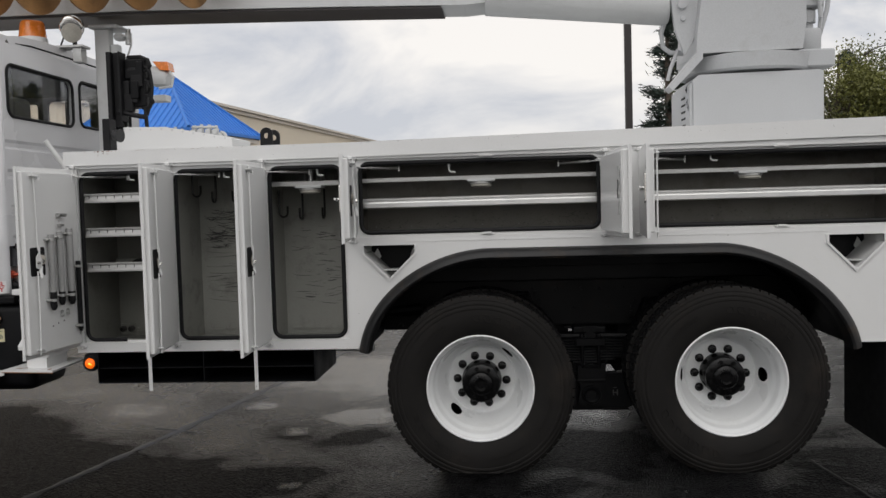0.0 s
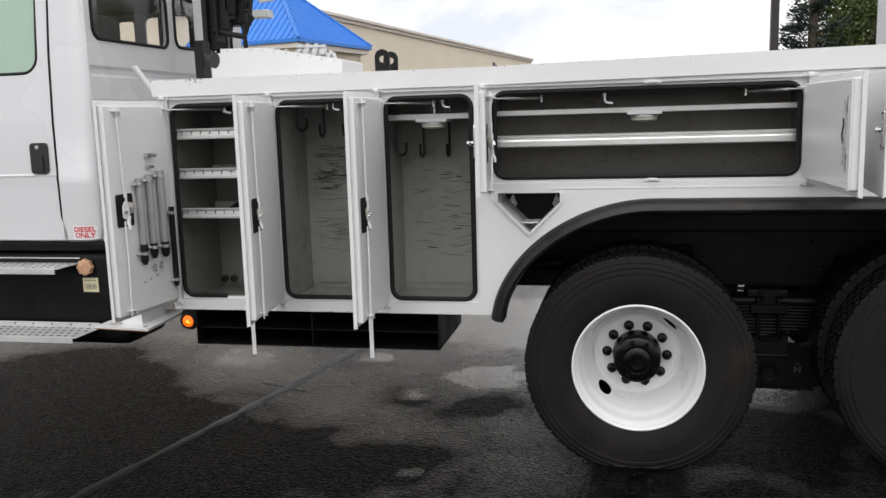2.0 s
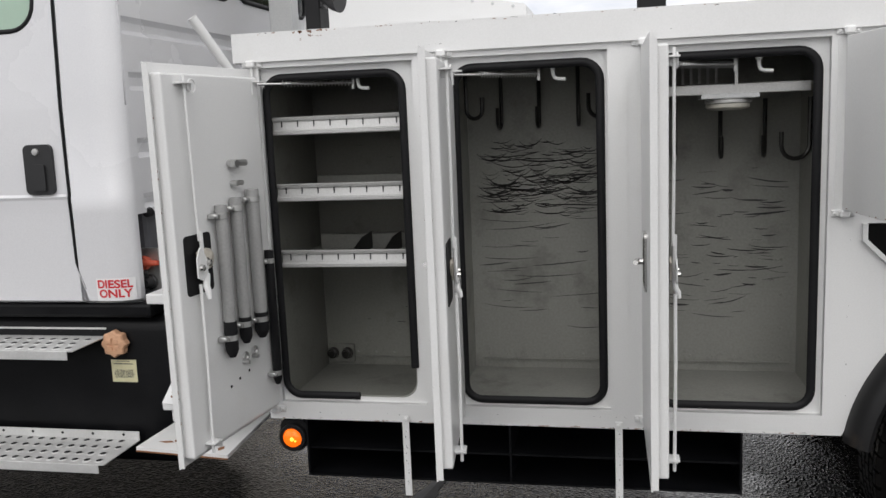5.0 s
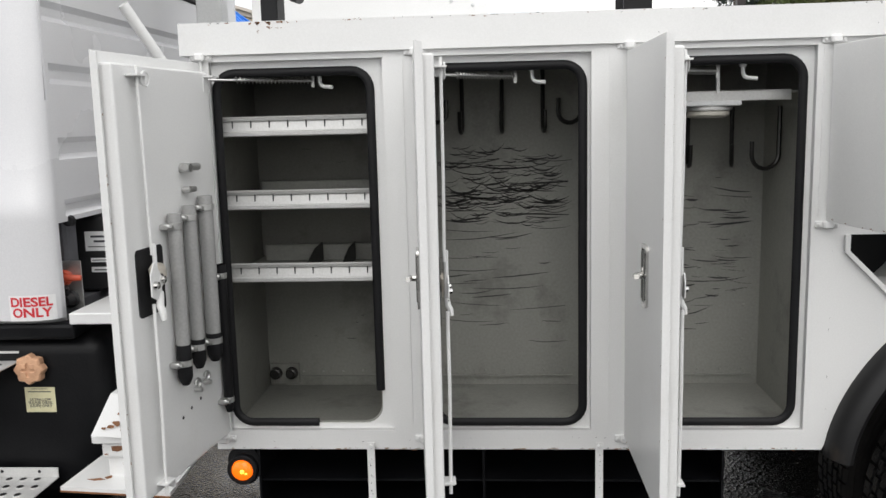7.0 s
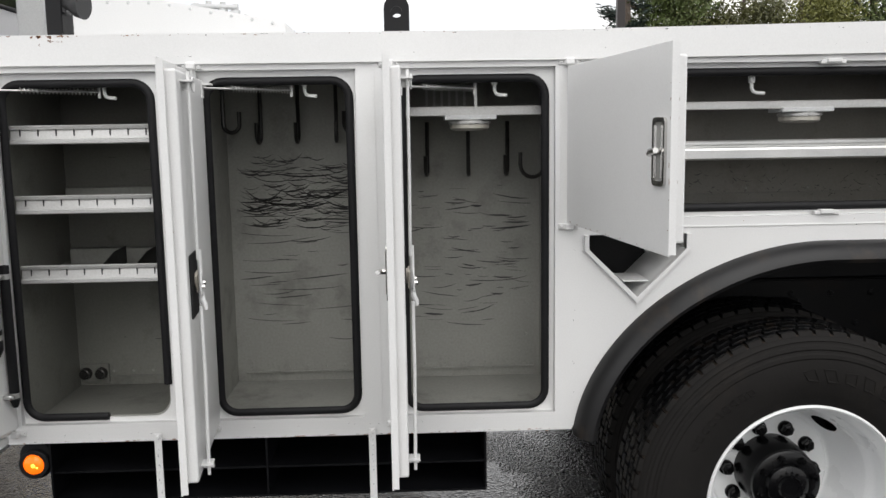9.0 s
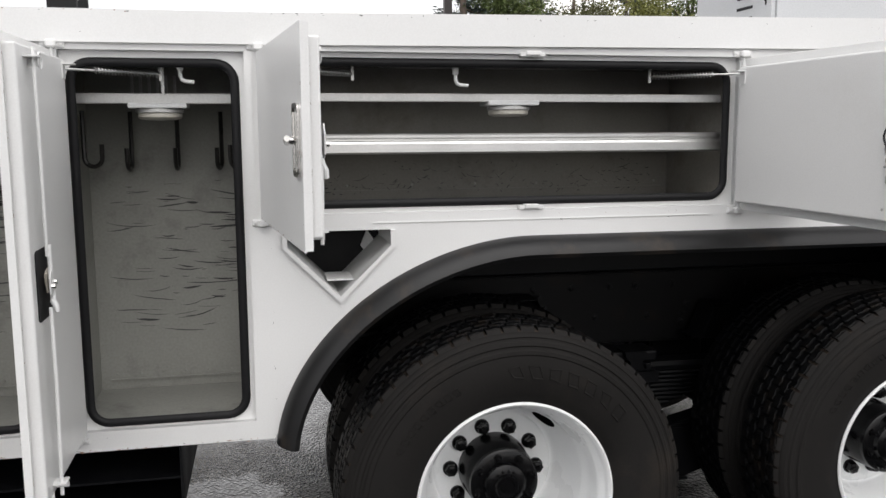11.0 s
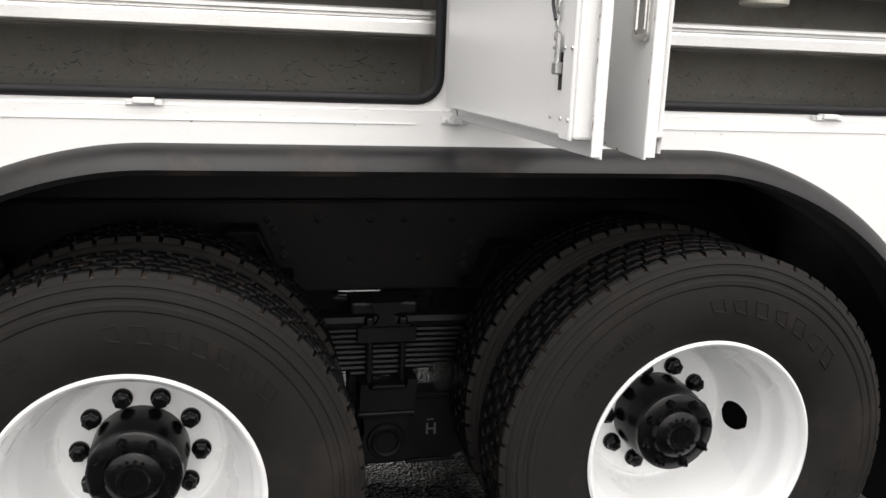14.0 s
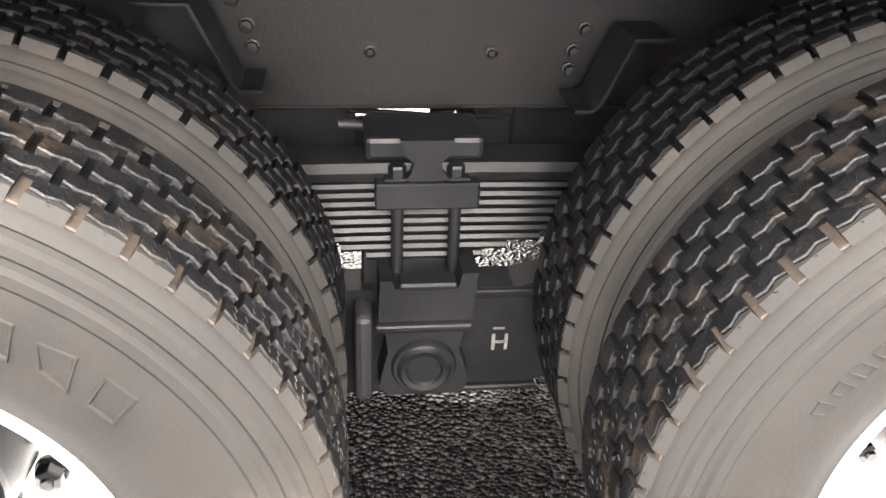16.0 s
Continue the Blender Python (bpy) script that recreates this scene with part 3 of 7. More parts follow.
def compartment(i):
    x0, x1, z0, z1, d = LINERS[i]
    h, o = HOLES[i], OPEN[i]
    b = bmesh.new()
    plate(b, [rect(h[0] - 0.01, h[1] + 0.01, h[2] - 0.01, h[3] + 0.01), rrect(*o, 0.05)], 0.031, 0.038)
    comp = part("compartment", b, (LINERDARK, LINER, LINER, LINERWARM, LINERWARM)[i], truck, "grey-painted metal compartment, scuffed inside")
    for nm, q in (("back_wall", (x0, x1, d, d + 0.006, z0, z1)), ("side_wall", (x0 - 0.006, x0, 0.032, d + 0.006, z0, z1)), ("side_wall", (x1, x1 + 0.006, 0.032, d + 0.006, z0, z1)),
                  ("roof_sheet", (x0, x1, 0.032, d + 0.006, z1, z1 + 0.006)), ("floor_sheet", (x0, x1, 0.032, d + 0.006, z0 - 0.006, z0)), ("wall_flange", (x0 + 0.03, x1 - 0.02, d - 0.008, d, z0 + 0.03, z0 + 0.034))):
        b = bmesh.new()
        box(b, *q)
        part(nm, b, (LINERDARK, LINER, LINER, LINERWARM, LINERWARM)[i], comp)
    # white return between the face and the seal
    b = bmesh.new()
    plate(b, [rect(h[0], h[1], h[2], h[3]), rrect(o[0] - 0.004, o[1] + 0.004, o[2] - 0.004, o[3] + 0.004, 0.05)], 0.024, 0.0302)
    for (ax, az), (bx, bz) in zip(((h[0], h[2]), (h[1], h[2]), (h[1], h[3]), (h[0], h[3])), ((h[1], h[2]), (h[1], h[3]), (h[0], h[3]), (h[0], h[2]))):
        join(b, [(ax, 0.010, az), (bx, 0.010, bz), (bx, 0.027, bz), (ax, 0.027, az)], [(0, 1, 2, 3)])
    part("opening_frame", b, WHITE, comp)
    s = rrect(*o, 0.05)
    if i == 0:
        # part of this seal is torn off at the lower corner
        run = [(o[1], 0.86)] + s[0:21] + [(-1.365, o[2])]
        part("seal", bead(run, False), SEAL, comp, smooth=50)
    else:
        part("seal", bead(s), SEAL, comp, smooth=50)
    b = bmesh.new()
    k = 7
    for j in range(k):
        lathe(b, [(0, -0.003), (0.004, -0.002), (0.005, 0)], 8, centre=(x0 + 0.05 + (x1 - x0 - 0.1) * j / (k - 1), d, z0 + 0.05))
    if i == 2:
        for j in range(7):
            lathe(b, [(0, -0.003), (0.005, -0.002), (0.006, 0)], 8, centre=(x1 - 0.05, d, z0 + 0.15 + 0.115 * j))
    pieces("rivet", b, LINER, comp, smooth=40)
    return comp


comps = [compartment(i) for i in range(5)]


def l_hook(comp, x, z):
    b = bmesh.new()
    tube(b, [(x, 0.06, z + 0.004), (x + 0.001, 0.06, z - 0.016), (x + 0.005, 0.058, z - 0.025), (x + 0.013, 0.055, z - 0.029), (x + 0.036, 0.05, z - 0.031)], 0.0052, 10)
    box(b, x - 0.008, x + 0.008, 0.052, 0.068, z, z + 0.05, 0.002)
    part("door_catch", b, WHITE, comp, smooth=40)


for c, (x, z) in zip(comps, ((-1.328, 1.728), (-0.757, 1.726), (-0.207, 1.721), (0.552, 1.716), (2.002, 1.735))):
    l_hook(c, x, z)


def stay(comp, x0, y0, x1, y1, z):
    """A sprung door stay: a rod with a coil spring over its inner end."""
    b = bmesh.new()
    p0, p1 = Vector((x0, y0, z)), Vector((x1, y1, z - 0.004))
    tube(b, [p0, p0.lerp(p1, 0.5), p1], 0.0034, 8)
    box(b, x1 - 0.004, x1 + 0.004, y1 - 0.003, y1 + 0.003, z - 0.022, z + 0.02)
    part("door_stay", b, ZINC, comp, smooth=40)
    b = bmesh.new()
    tube(b, coil(p0.lerp(p1, 0.36), p0.lerp(p1, 0.97), 0.0085, 20, 8), 0.0017, 4)
    part("stay_spring", b, ZINC, comp, smooth=60)


stay(comps[0], -1.655, -0.03, -1.355, 0.10, 1.722)
stay(comps[1], -1.045, -0.03, -0.80, 0.10, 1.719)
stay(comps[2], -0.505, -0.03, -0.262, 0.10, 1.717)
stay(comps[3], 0.010, -0.05, 0.26, 0.10, 1.722)
stay(comps[3], 1.431, -0.03, 1.17, 0.10, 1.722)
stay(comps[4], 1.610, -0.05, 1.87, 0.10, 1.722)

# divided trough shelves of the first compartment
random.seed(11)


def trough(x0, x1, z0, z1):
    def lip(b, y, s):
        sec = [(y, z0), (y - s * 0.006, z0 + 0.003), (y - s * 0.006, z0 + 0.012), (y - s * 0.001, z0 + 0.016), (y + s * 0.004, z1 - 0.015), (y - s * 0.003, z1 - 0.011), (y - s * 0.005, z1 - 0.003), (y, z1), (y + s * 0.008, z1 - 0.002), (y + s * 0.009, z0)]
        k = len(sec)
        join(b, [(x, a, c) for x in (x0, x1) for a, c in sec], [(i, (i + 1) % k, k + (i + 1) % k, k + i) for i in range(k)] + [tuple(range(k)), tuple(range(k, 2 * k))])
    b = bmesh.new()
    lip(b, 0.062, 1)
    shelf = part("shelf", b, ALUFLAT, comps[0], "aluminium divider shelf")
    b = bmesh.new()
    lip(b, 0.43, -1)
    part("rear_lip", b, LINER, shelf)
    b = bmesh.new()
    box(b, x0 - 0.03, x1 + 0.03, 0.066, 0.518, z0 + 0.001, z0 + 0.004)
    part("tray", b, LINER, shelf)
    b = bmesh.new()
    for i in range(8):
        x = x0 + 0.028 + (x1 - x0 - 0.035) * i / 7.3
        box(b, x - 0.0014, x + 0.0014, 0.0605, 0.067, z0 + 0.024, z1 - 0.012)
        box(b, x - 0.0014, x + 0.0014, 0.424, 0.4315, z0 + 0.014, z1 - 0.012)
    pieces("slot", b, PLASTIC, shelf)
    return shelf


for z in (1.569, 1.367, 1.162):
    low_shelf = trough(-1.604, -1.195, z, z + 0.055)
for x in (-1.415, -1.31):
    b = bmesh.new()
    plate(b, [[(0.075, 1.168), (0.41, 1.168), (0.41, 1.226), (0.30, 1.222)]], x - 0.0015, x + 0.0015, lambda u, v, w: (w, u, v))
    part("divider", b, PLASTIC, low_shelf)

# twin socket on the first compartment's back wall
b = bmesh.new()
box(b, -1.638, -1.536, 0.513, 0.524, 0.724, 0.794, 0.003)
sock = part("socket_plate", b, LINERDARK, comps[0], "dull grey plate with two sockets")
for x in (-1.616, -1.562):
    b = bmesh.new()
    lathe(b, [(0, -0.028), (0.012, -0.028), (0.013, -0.022), (0.018, -0.020), (0.019, -0.006), (0.021, -0.004), (0.021, 0)], 20, centre=(x, 0.513, 0.761))
    part("socket", b, HOOKSTEEL, sock, smooth=40)


def j_hook(comp, x, y, z_top, z_low, turn, r=0.026):
    """A bent steel bar: down, round and up again; turn is the way its tip points, in degrees from the front."""
    b = bmesh.new()
    pts = [(0, z_top), (0, z_low + r)] + [(-r + r * math.cos(radians(-a)), z_low + r + r * math.sin(radians(-a))) for a in range(20, 181, 20)] + [(-2 * r, z_low + r + 0.04)]
    ca, sa = math.cos(radians(turn)), math.sin(radians(turn))
    tube(b, [(x + u * sa, y + u * ca, v) for u, v in pts], 0.0068, 8)
    part("hook", b, HOOKSTEEL, comp, "bent dark steel hanging hook", smooth=40)


for x, t in ((-0.962, 6), (-0.835, 2), (-0.706, -4)):
    j_hook(comps[1], x, 0.49, 1.775, 1.560, t)
j_hook(comps[1], -1.055, 0.34, 1.775, 1.595, -88)
j_hook(comps[1], -0.600, 0.34, 1.775, 1.585, 84, 0.034)
for x, t in ((-0.398, 8), (-0.259, 3), (-0.125, 14)):
    j_hook(comps[2], x, 0.455, 1.62, 1.442, t)
j_hook(comps[2], -0.012, 0.36, 1.62, 1.435, 80, 0.042)
j_hook(comps[2], -0.52, 0.36, 1.62, 1.455, -86)


def dome_light(comp, x, y, z, w):
    b = bmesh.new()
    box(b, x - w / 2, x + w / 2, y - 0.008, y + 0.10, z - 0.016, z - 0.002, 0.002)
    base = part("dome_light", b, GREYWHITE, comp, "round dome light on an aluminium bracket")
    for nm, prof, mt in (("lamp_body", [(0.0, 0.0), (0.060, 0.0), (0.064, -0.003), (0.064, -0.011), (0.061, -0.013), (0.0, -0.013)], ALUFLAT),
                         ("lamp_lens", [(0.058, -0.013), (0.060, -0.014), (0.060, -0.024), (0.055, -0.029), (0.040, -0.032), (0.0, -0.033)], LENSWHITE)):
        b = upright([(r, z - 0.016 + h) for r, h in prof], x, y + 0.055)
        part(nm, b, mt, base, smooth=40)
    b = bmesh.new()
    for a in (200, 270, 340):
        tube(b, [(x + 0.063 * math.cos(radians(a)), y + 0.055 + 0.063 * math.sin(radians(a)), z - 0.022), (x + 0.067 * math.cos(radians(a)), y + 0.055 + 0.067 * math.sin(radians(a)), z - 0.022)], 0.004, 8)
    pieces("lens_screw", b, ZINC, base)


# shelf, bracket and light of the third compartment
b = bmesh.new()
box(b, -0.53, -0.062, 0.11, 0.118, 1.634, 1.662, 0.002)
box(b, -0.53, -0.010, 0.118, 0.50, 1.655, 1.659)
part("shelf", b, ALUFLAT, comps[2])
dome_light(comps[2], -0.274, 0.105, 1.638, 0.155)
b = bmesh.new()
box(b, -0.262, -0.254, 0.105, 0.112, 1.655, 1.735)
part("shelf_strap", b, ALUFLAT, comps[2])
b = bmesh.new()
for k in range(6):
    box(b, -0.40 + 0.026 * k, -0.392 + 0.026 * k, 0.515, 0.522, 1.675, 1.735)
part("vent_slats", b, ALUFLAT, comps[2])


def long_shelves(comp, x0, x1, lamp):
    b = bmesh.new()
    box(b, x0, x1, 0.080, 0.088, 1.640, 1.664, 0.002)
    box(b, x0, x1, 0.088, 0.47, 1.658, 1.662)
    part("upper_shelf", b, ALUFLAT, comp)
    b = bmesh.new()
    sec = [(0.088, 1.490), (0.078, 1.491), (0.074, 1.496), (0.074, 1.520), (0.078, 1.526), (0.082, 1.529), (0.078, 1.533), (0.074, 1.537), (0.074, 1.545), (0.078, 1.549), (0.090, 1.549), (0.092, 1.490)]
    k = len(sec)
    join(b, [(x, y, z) for x in (x0, x1) for y, z in sec], [(i, (i + 1) % k, k + (i + 1) % k, k + i) for i in range(k)] + [tuple(range(k)), tuple(range(k, 2 * k))])
    box(b, x0, x1, 0.092, 0.47, 1.492, 1.496)
    part("lower_shelf", b, ALU, comp, "aluminium shelf with a rounded front edge")
    dome_light(comp, lamp, 0.075, 1.646, 0.155)


long_shelves(comps[3], 0.020, 1.402, 0.730)
long_shelves(comps[4], 1.640, 3.025, 2.233)

# latch keepers at the edges of the long openings
for c, x in ((3, 0.764), (4, 2.366)):
    for z, up in ((1.772, 1), (1.337, -1)):
        b = bmesh.new()
        box(b, x - 0.037, x + 0.037, -0.006, 0.016, z - 0.008, z + 0.004, 0.002)
        box(b, x - 0.022, x + 0.022, -0.012, 0.014, z - 0.004, z + 0.008, 0.002)
        part("latch_keeper", b, WHITE, comps[c])


# scuff marks on the back walls
def scuffs(comp, i, count, bands, seed, length, thick=(0.0005, 0.0020), tilt=0.10):
    x0, x1, z0, z1, d = LINERS[i]
    r = random.Random(seed)
    b = bmesh.new()
    for _ in range(count):
        lo, hi, weight, curve = r.choices(bands, [w[2] for w in bands])[0]
        w = r.uniform(*length)
        cx, cz = r.uniform(x0 + 0.07, x1 - 0.07), r.uniform(lo, hi)
        th = r.uniform(*thick) * r.uniform(0.4, 1.0)
        sag = curve * w * r.uniform(-0.02, 0.20)
        slope = r.uniform(-tilt, tilt)
        pts = []
        for k in range(9):
            s = k / 4 - 1
            x = cx + s * w / 2
            if x0 + 0.02 < x < x1 - 0.02:
                pts.append((x, cz + slope * s * w / 2 + sag * (s * s) + r.uniform(-0.0006, 0.0006), th * (1 - abs(s) ** 2.2) + 0.0002))
        if len(pts) < 3:
            continue
        join(b, [(x, d - 0.0012, z + q * h) for x, z, h in pts for q in (-1, 1)], [(2 * k, 2 * k + 2, 2 * k + 3, 2 * k + 1) for k in range(len(pts) - 1)])
    tagged(part("scuffing", b, SCUFF, comp), kind="stuff")


scuffs(comps[1], 1, 18, [(1.42, 1.47, 2, 1.1), (1.29, 1.41, 4, 1.0)], 3, (0.14, 0.30), (0.0012, 0.0036), 0.05)
scuffs(comps[1], 1, 80, [(1.26, 1.41, 5, 1.6), (1.41, 1.46, 1.0, 1.6)], 13, (0.05, 0.16), (0.0010, 0.0040), 0.14)
scuffs(comps[1], 1, 60, [(1.25, 1.42, 5, 1.2)], 15, (0.02, 0.08), (0.0006, 0.0024), 0.16)
scuffs(comps[1], 1, 36, [(1.44, 1.51, 5, 1.6)], 16, (0.02, 0.09), (0.0008, 0.0028), 0.16)
scuffs(comps[1], 1, 26, [(1.0, 1.28, 3, 0.3), (0.85, 1.0, 1, 0.3)], 14, (0.03, 0.26), (0.0007, 0.0026))
scuffs(comps[2], 2, 20, [(1.00, 1.36, 4, 0.3), (0.88, 1.0, 1.0, 0.3)], 8, (0.04, 0.16), (0.0014, 0.0048))
scuffs(comps[2], 2, 30, [(0.95, 1.38, 4, 0.4)], 19, (0.03, 0.13), (0.0008, 0.0030), 0.25)
scuffs(comps[2], 2, 34, [(1.10, 1.40, 4, 0.25), (0.86, 1.1, 2.2, 0.3)], 9, (0.015, 0.08), (0.0004, 0.0016))
scuffs(comps[0], 0, 14, [(1.1, 1.7, 1, 0.3), (0.8, 1.1, 1, 0.3)], 21, (0.01, 0.04))
scuffs(comps[3], 3, 170, [(1.345, 1.40, 6, 1), (1.40, 1.46, 2, 1)], 31, (0.003, 0.018), (0.0004, 0.0020), 1.2)
scuffs(comps[3], 3, 16, [(1.36, 1.44, 1, 1)], 33, (0.02, 0.06), (0.0004, 0.0014), 0.5)
scuffs(comps[4], 4, 150, [(1.345, 1.40, 6, 1), (1.40, 1.46, 2, 1)], 37, (0.003, 0.018), (0.0004, 0.0020), 1.2)

# ---- diamond chock holders under the long compartments ----
for dx in (0.0, 2.549):
    b = bmesh.new()
    t = [(x + dx, z) for x, z in TRI]
    plate(b, [[(0.048 + dx, 1.282), (0.048 + dx, 1.237), (0.205 + dx, 1.078), (0.362 + dx, 1.237), (0.362 + dx, 1.282), t[4], t[3], t[2], t[1], t[0]]], -0.010, 0.0)
    for (xa, za), (xb, zb) in zip(t[:-1], t[1:]):
        q = [(xa, 0.0, za), (xb, 0.0, zb), (xb, 0.26, zb), (xa, 0.26, za)]
        dn = Vector((zb - za, 0, xa - xb)).normalized() * 0.004
        join(b, [Vector(p) + dn * s for s in (0, 1) for p in q], [(0, 1, 2, 3), (4, 7, 6, 5), (0, 4, 5, 1), (1, 5, 6, 2), (2, 6, 7, 3), (3, 7, 4, 0)])
    holder = part("chock_holder", b, WHITE, truck, "white steel pocket for a wheel chock")
    b = bmesh.new()
    for s in (-1, 1):
        cx = 0.205 + dx + s * 0.087
        join(b, [(cx + s * 0.02 * u + 0.02 * v * s, y, 1.205 + 0.02 * u - 0.03 * v * 1 + (0.03 if u else 0)) for y in (0.255, 0.262) for u, v in ((0, 0), (1, 0), (1, 1), (0, 1))],
             [(0, 1, 2, 3), (4, 7, 6, 5), (0, 4, 5, 1), (1, 5, 6, 2), (2, 6, 7, 3), (3, 7, 4, 0)])
    box(b, 0.170 + dx, 0.244 + dx, 0.02, 0.15, 1.138, 1.142)
    pieces("chock_stop", b, WHITE, holder)
    b = bmesh.new()
    box(b, 0.03 + dx, 0.38 + dx, 0.262, 0.268, 1.07, 1.30)
    part("pocket_back", b, BLACK, holder)

# ---- hinges ----
for x, zs in ((-1.629, (0.728, 1.780)), (-1.061, (0.728, 1.780)), (-0.511, (0.728, 1.780)), (0.0, (1.310, 1.780)), (1.420, (1.312, 1.780)), (1.607, (1.312, 1.780))):
    for z in zs:
        b = bmesh.new()
        box(b, x - 0.030, x + 0.030, -0.007, 0.001, z - 0.009, z + 0.009, 0.002)
        box(b, x - 0.013, x + 0.013, -0.026, 0.0, z - 0.010, z + 0.010, 0.004)
        for s in (-0.022, 0.022):
            lathe(b, [(0, -0.011), (0.004, -0.010), (0.005, -0.006)], 8, centre=(x + s, 0, z))
        part("hinge", b, WHITE, truck)
    b = bmesh.new()
    tube(b, [(x, -0.012, zs[0]), (x, -0.012, zs[1])], 0.004, 8)
    part("hinge_pin", b, WHITE, truck, smooth=40)


# ---- compartment doors ----
def mirror(b, s):
    if s < 0:
        for v in b.verts:
            v.co.x *= -1
    return b


def chrome_handle(door, x, z, s):
    """A recessed folding tee handle on the door's outer face."""
    b = bmesh.new()
    plate(b, [rrect(x - 0.032, x + 0.032, z - 0.072, z + 0.072, 0.012), rrect(x - 0.024, x + 0.024, z - 0.062, z + 0.062, 0.009)], -0.013, -0.007)
    handle = part("handle", mirror(b, s), CHROME, door, "polished steel tee handle in a recessed dish")
    b = bmesh.new()
    box(b, x - 0.026, x + 0.026, -0.0085, -0.0075, z - 0.064, z + 0.064)
    part("dish", mirror(b, s), ZINC, handle)
    b = bmesh.new()
    tube(b, [(x, -0.008, z), (x, -0.026, z)], 0.008, 10)
    tube(b, [(x - 0.014, -0.026, z - 0.004), (x + 0.002, -0.029, z), (x + 0.038, -0.034, z + 0.004)], [0.007, 0.008, 0.006], 10)
    tube(b, [(x - 0.018, -0.011, z - 0.055), (x - 0.018, -0.011, z + 0.055)], 0.004, 8)
    tube(b, [(x + 0.018, -0.011, z - 0.055), (x + 0.018, -0.011, z + 0.055)], 0.004, 8)
    part("grip", mirror(b, s), CHROME, handle, smooth=40)


def rod_latch(door, x, zc, z0, z1, s, y=0.036, size=1.35):
    """Centre latch in a cut-out of the pan: rotor, links to rods up and down, guides and a pull ring."""
    b = bmesh.new()
    plate(b, [rrect(x - 0.076, x + 0.040, zc - 0.078, zc + 0.076, 0.012)], y - 0.003, y + 0.0006)
    latch = part("latch_recess", mirror(b, s), SEAL, door)

    def grown(b):
        for v in b.verts:
            v.co = Vector((x - 0.018 + (v.co.x - x) * size, y + (v.co.y - y) * (0.3 + 0.65 * size), zc + (v.co.z - zc) * size))
        return mirror(b, s)

    b = bmesh.new()
    lathe(b, [(0, 0.012), (0.014, 0.011), (0.020, 0.007), (0.021, 0.0)], 16, centre=(x - 0.022, y, zc + 0.006))
    plate(b, [[(x - 0.014, zc - 0.016), (x + 0.006, zc - 0.022), (x + 0.016, zc + 0.022), (x - 0.006, zc + 0.034)]], y + 0.006, y + 0.010)
    part("latch_base", grown(b), CREAMSTEEL, latch, smooth=35)
    b = bmesh.new()
    plate(b, [[(x - 0.006, zc - 0.002), (x + 0.018, zc - 0.030), (x + 0.034, zc - 0.022), (x + 0.034, zc + 0.014), (x + 0.022, zc + 0.034), (x + 0.016, zc + 0.030)]], y + 0.020, y + 0.023)
    part("latch_rotor", grown(b), WHITE, latch)
    b = bmesh.new()
    plate(b, [[(x - 0.008, zc - 0.026), (x + 0.004, zc - 0.030), (x + 0.012, zc - 0.012), (x + 0.002, zc - 0.004)]], y + 0.014, y + 0.019)
    tube(b, [(x - 0.002, y + 0.017, zc - 0.020), (x + 0.008, y + 0.020, zc - 0.042), (x + 0.010, y + 0.026, zc - 0.052), (x + 0.010, y + 0.028, zc - 0.066)], [0.0060, 0.0075, 0.0070, 0.0055], 8)
    part("latch_lever", grown(b), WHITE, latch, smooth=35)
    b = bmesh.new()
    lathe(b, [(0, 0.030), (0.006, 0.029), (0.007, 0.022), (0.010, 0.021), (0.010, 0.018)], 12, centre=(x - 0.001, y, zc + 0.002))
    lathe(b, [(0, 0.032), (0.006, 0.031), (0.007, 0.023)], 10, centre=(x + 0.024, y, zc - 0.004))
    pieces("latch_bolt", grown(b), CHROME, latch, smooth=35)
    b = bmesh.new()
    tube(b, [(x - 0.012, y + 0.016, zc - 0.020), (x - 0.012, y + 0.016, zc + 0.055), (x - 0.012, y + 0.016, zc + 0.085)], 0.0052, 8)
    tube(b, [(x - 0.008, y + 0.012, zc + 0.06), (x - 0.002, y + 0.014, (zc + z1) / 2), (x + 0.002, y + 0.014, z1 + 0.02)], 0.0036, 8)
    tube(b, [(x + 0.006, y + 0.016, zc - 0.05), (x + 0.006, y + 0.017, (zc + z0) / 2), (x + 0.010, y + 0.014, z0 - 0.028)], 0.0042, 8)
    part("latch_rod", mirror(b, s), WHITE, latch, smooth=40)
    b = bmesh.new()
    for zz in (z0, z1):
        box(b, x - 0.016, x + 0.022, y - 0.002, y + 0.026, zz - 0.002, zz + 0.002)
        box(b, x - 0.018, x - 0.014, y - 0.002, y + 0.024, zz - 0.02, zz + 0.002)
    pieces("rod_guide", mirror(b, s), WHITE, latch)
    b = bmesh.new()
    tube(b, [(x - 0.018 + 0.017 * math.cos(radians(a)), y + 0.022, z1 - 0.008 + 0.017 * math.sin(radians(a))) for a in range(-60, 280, 20)], 0.0022, 6)
    part("pull_ring", mirror(b, s), WHITE, latch, smooth=60)


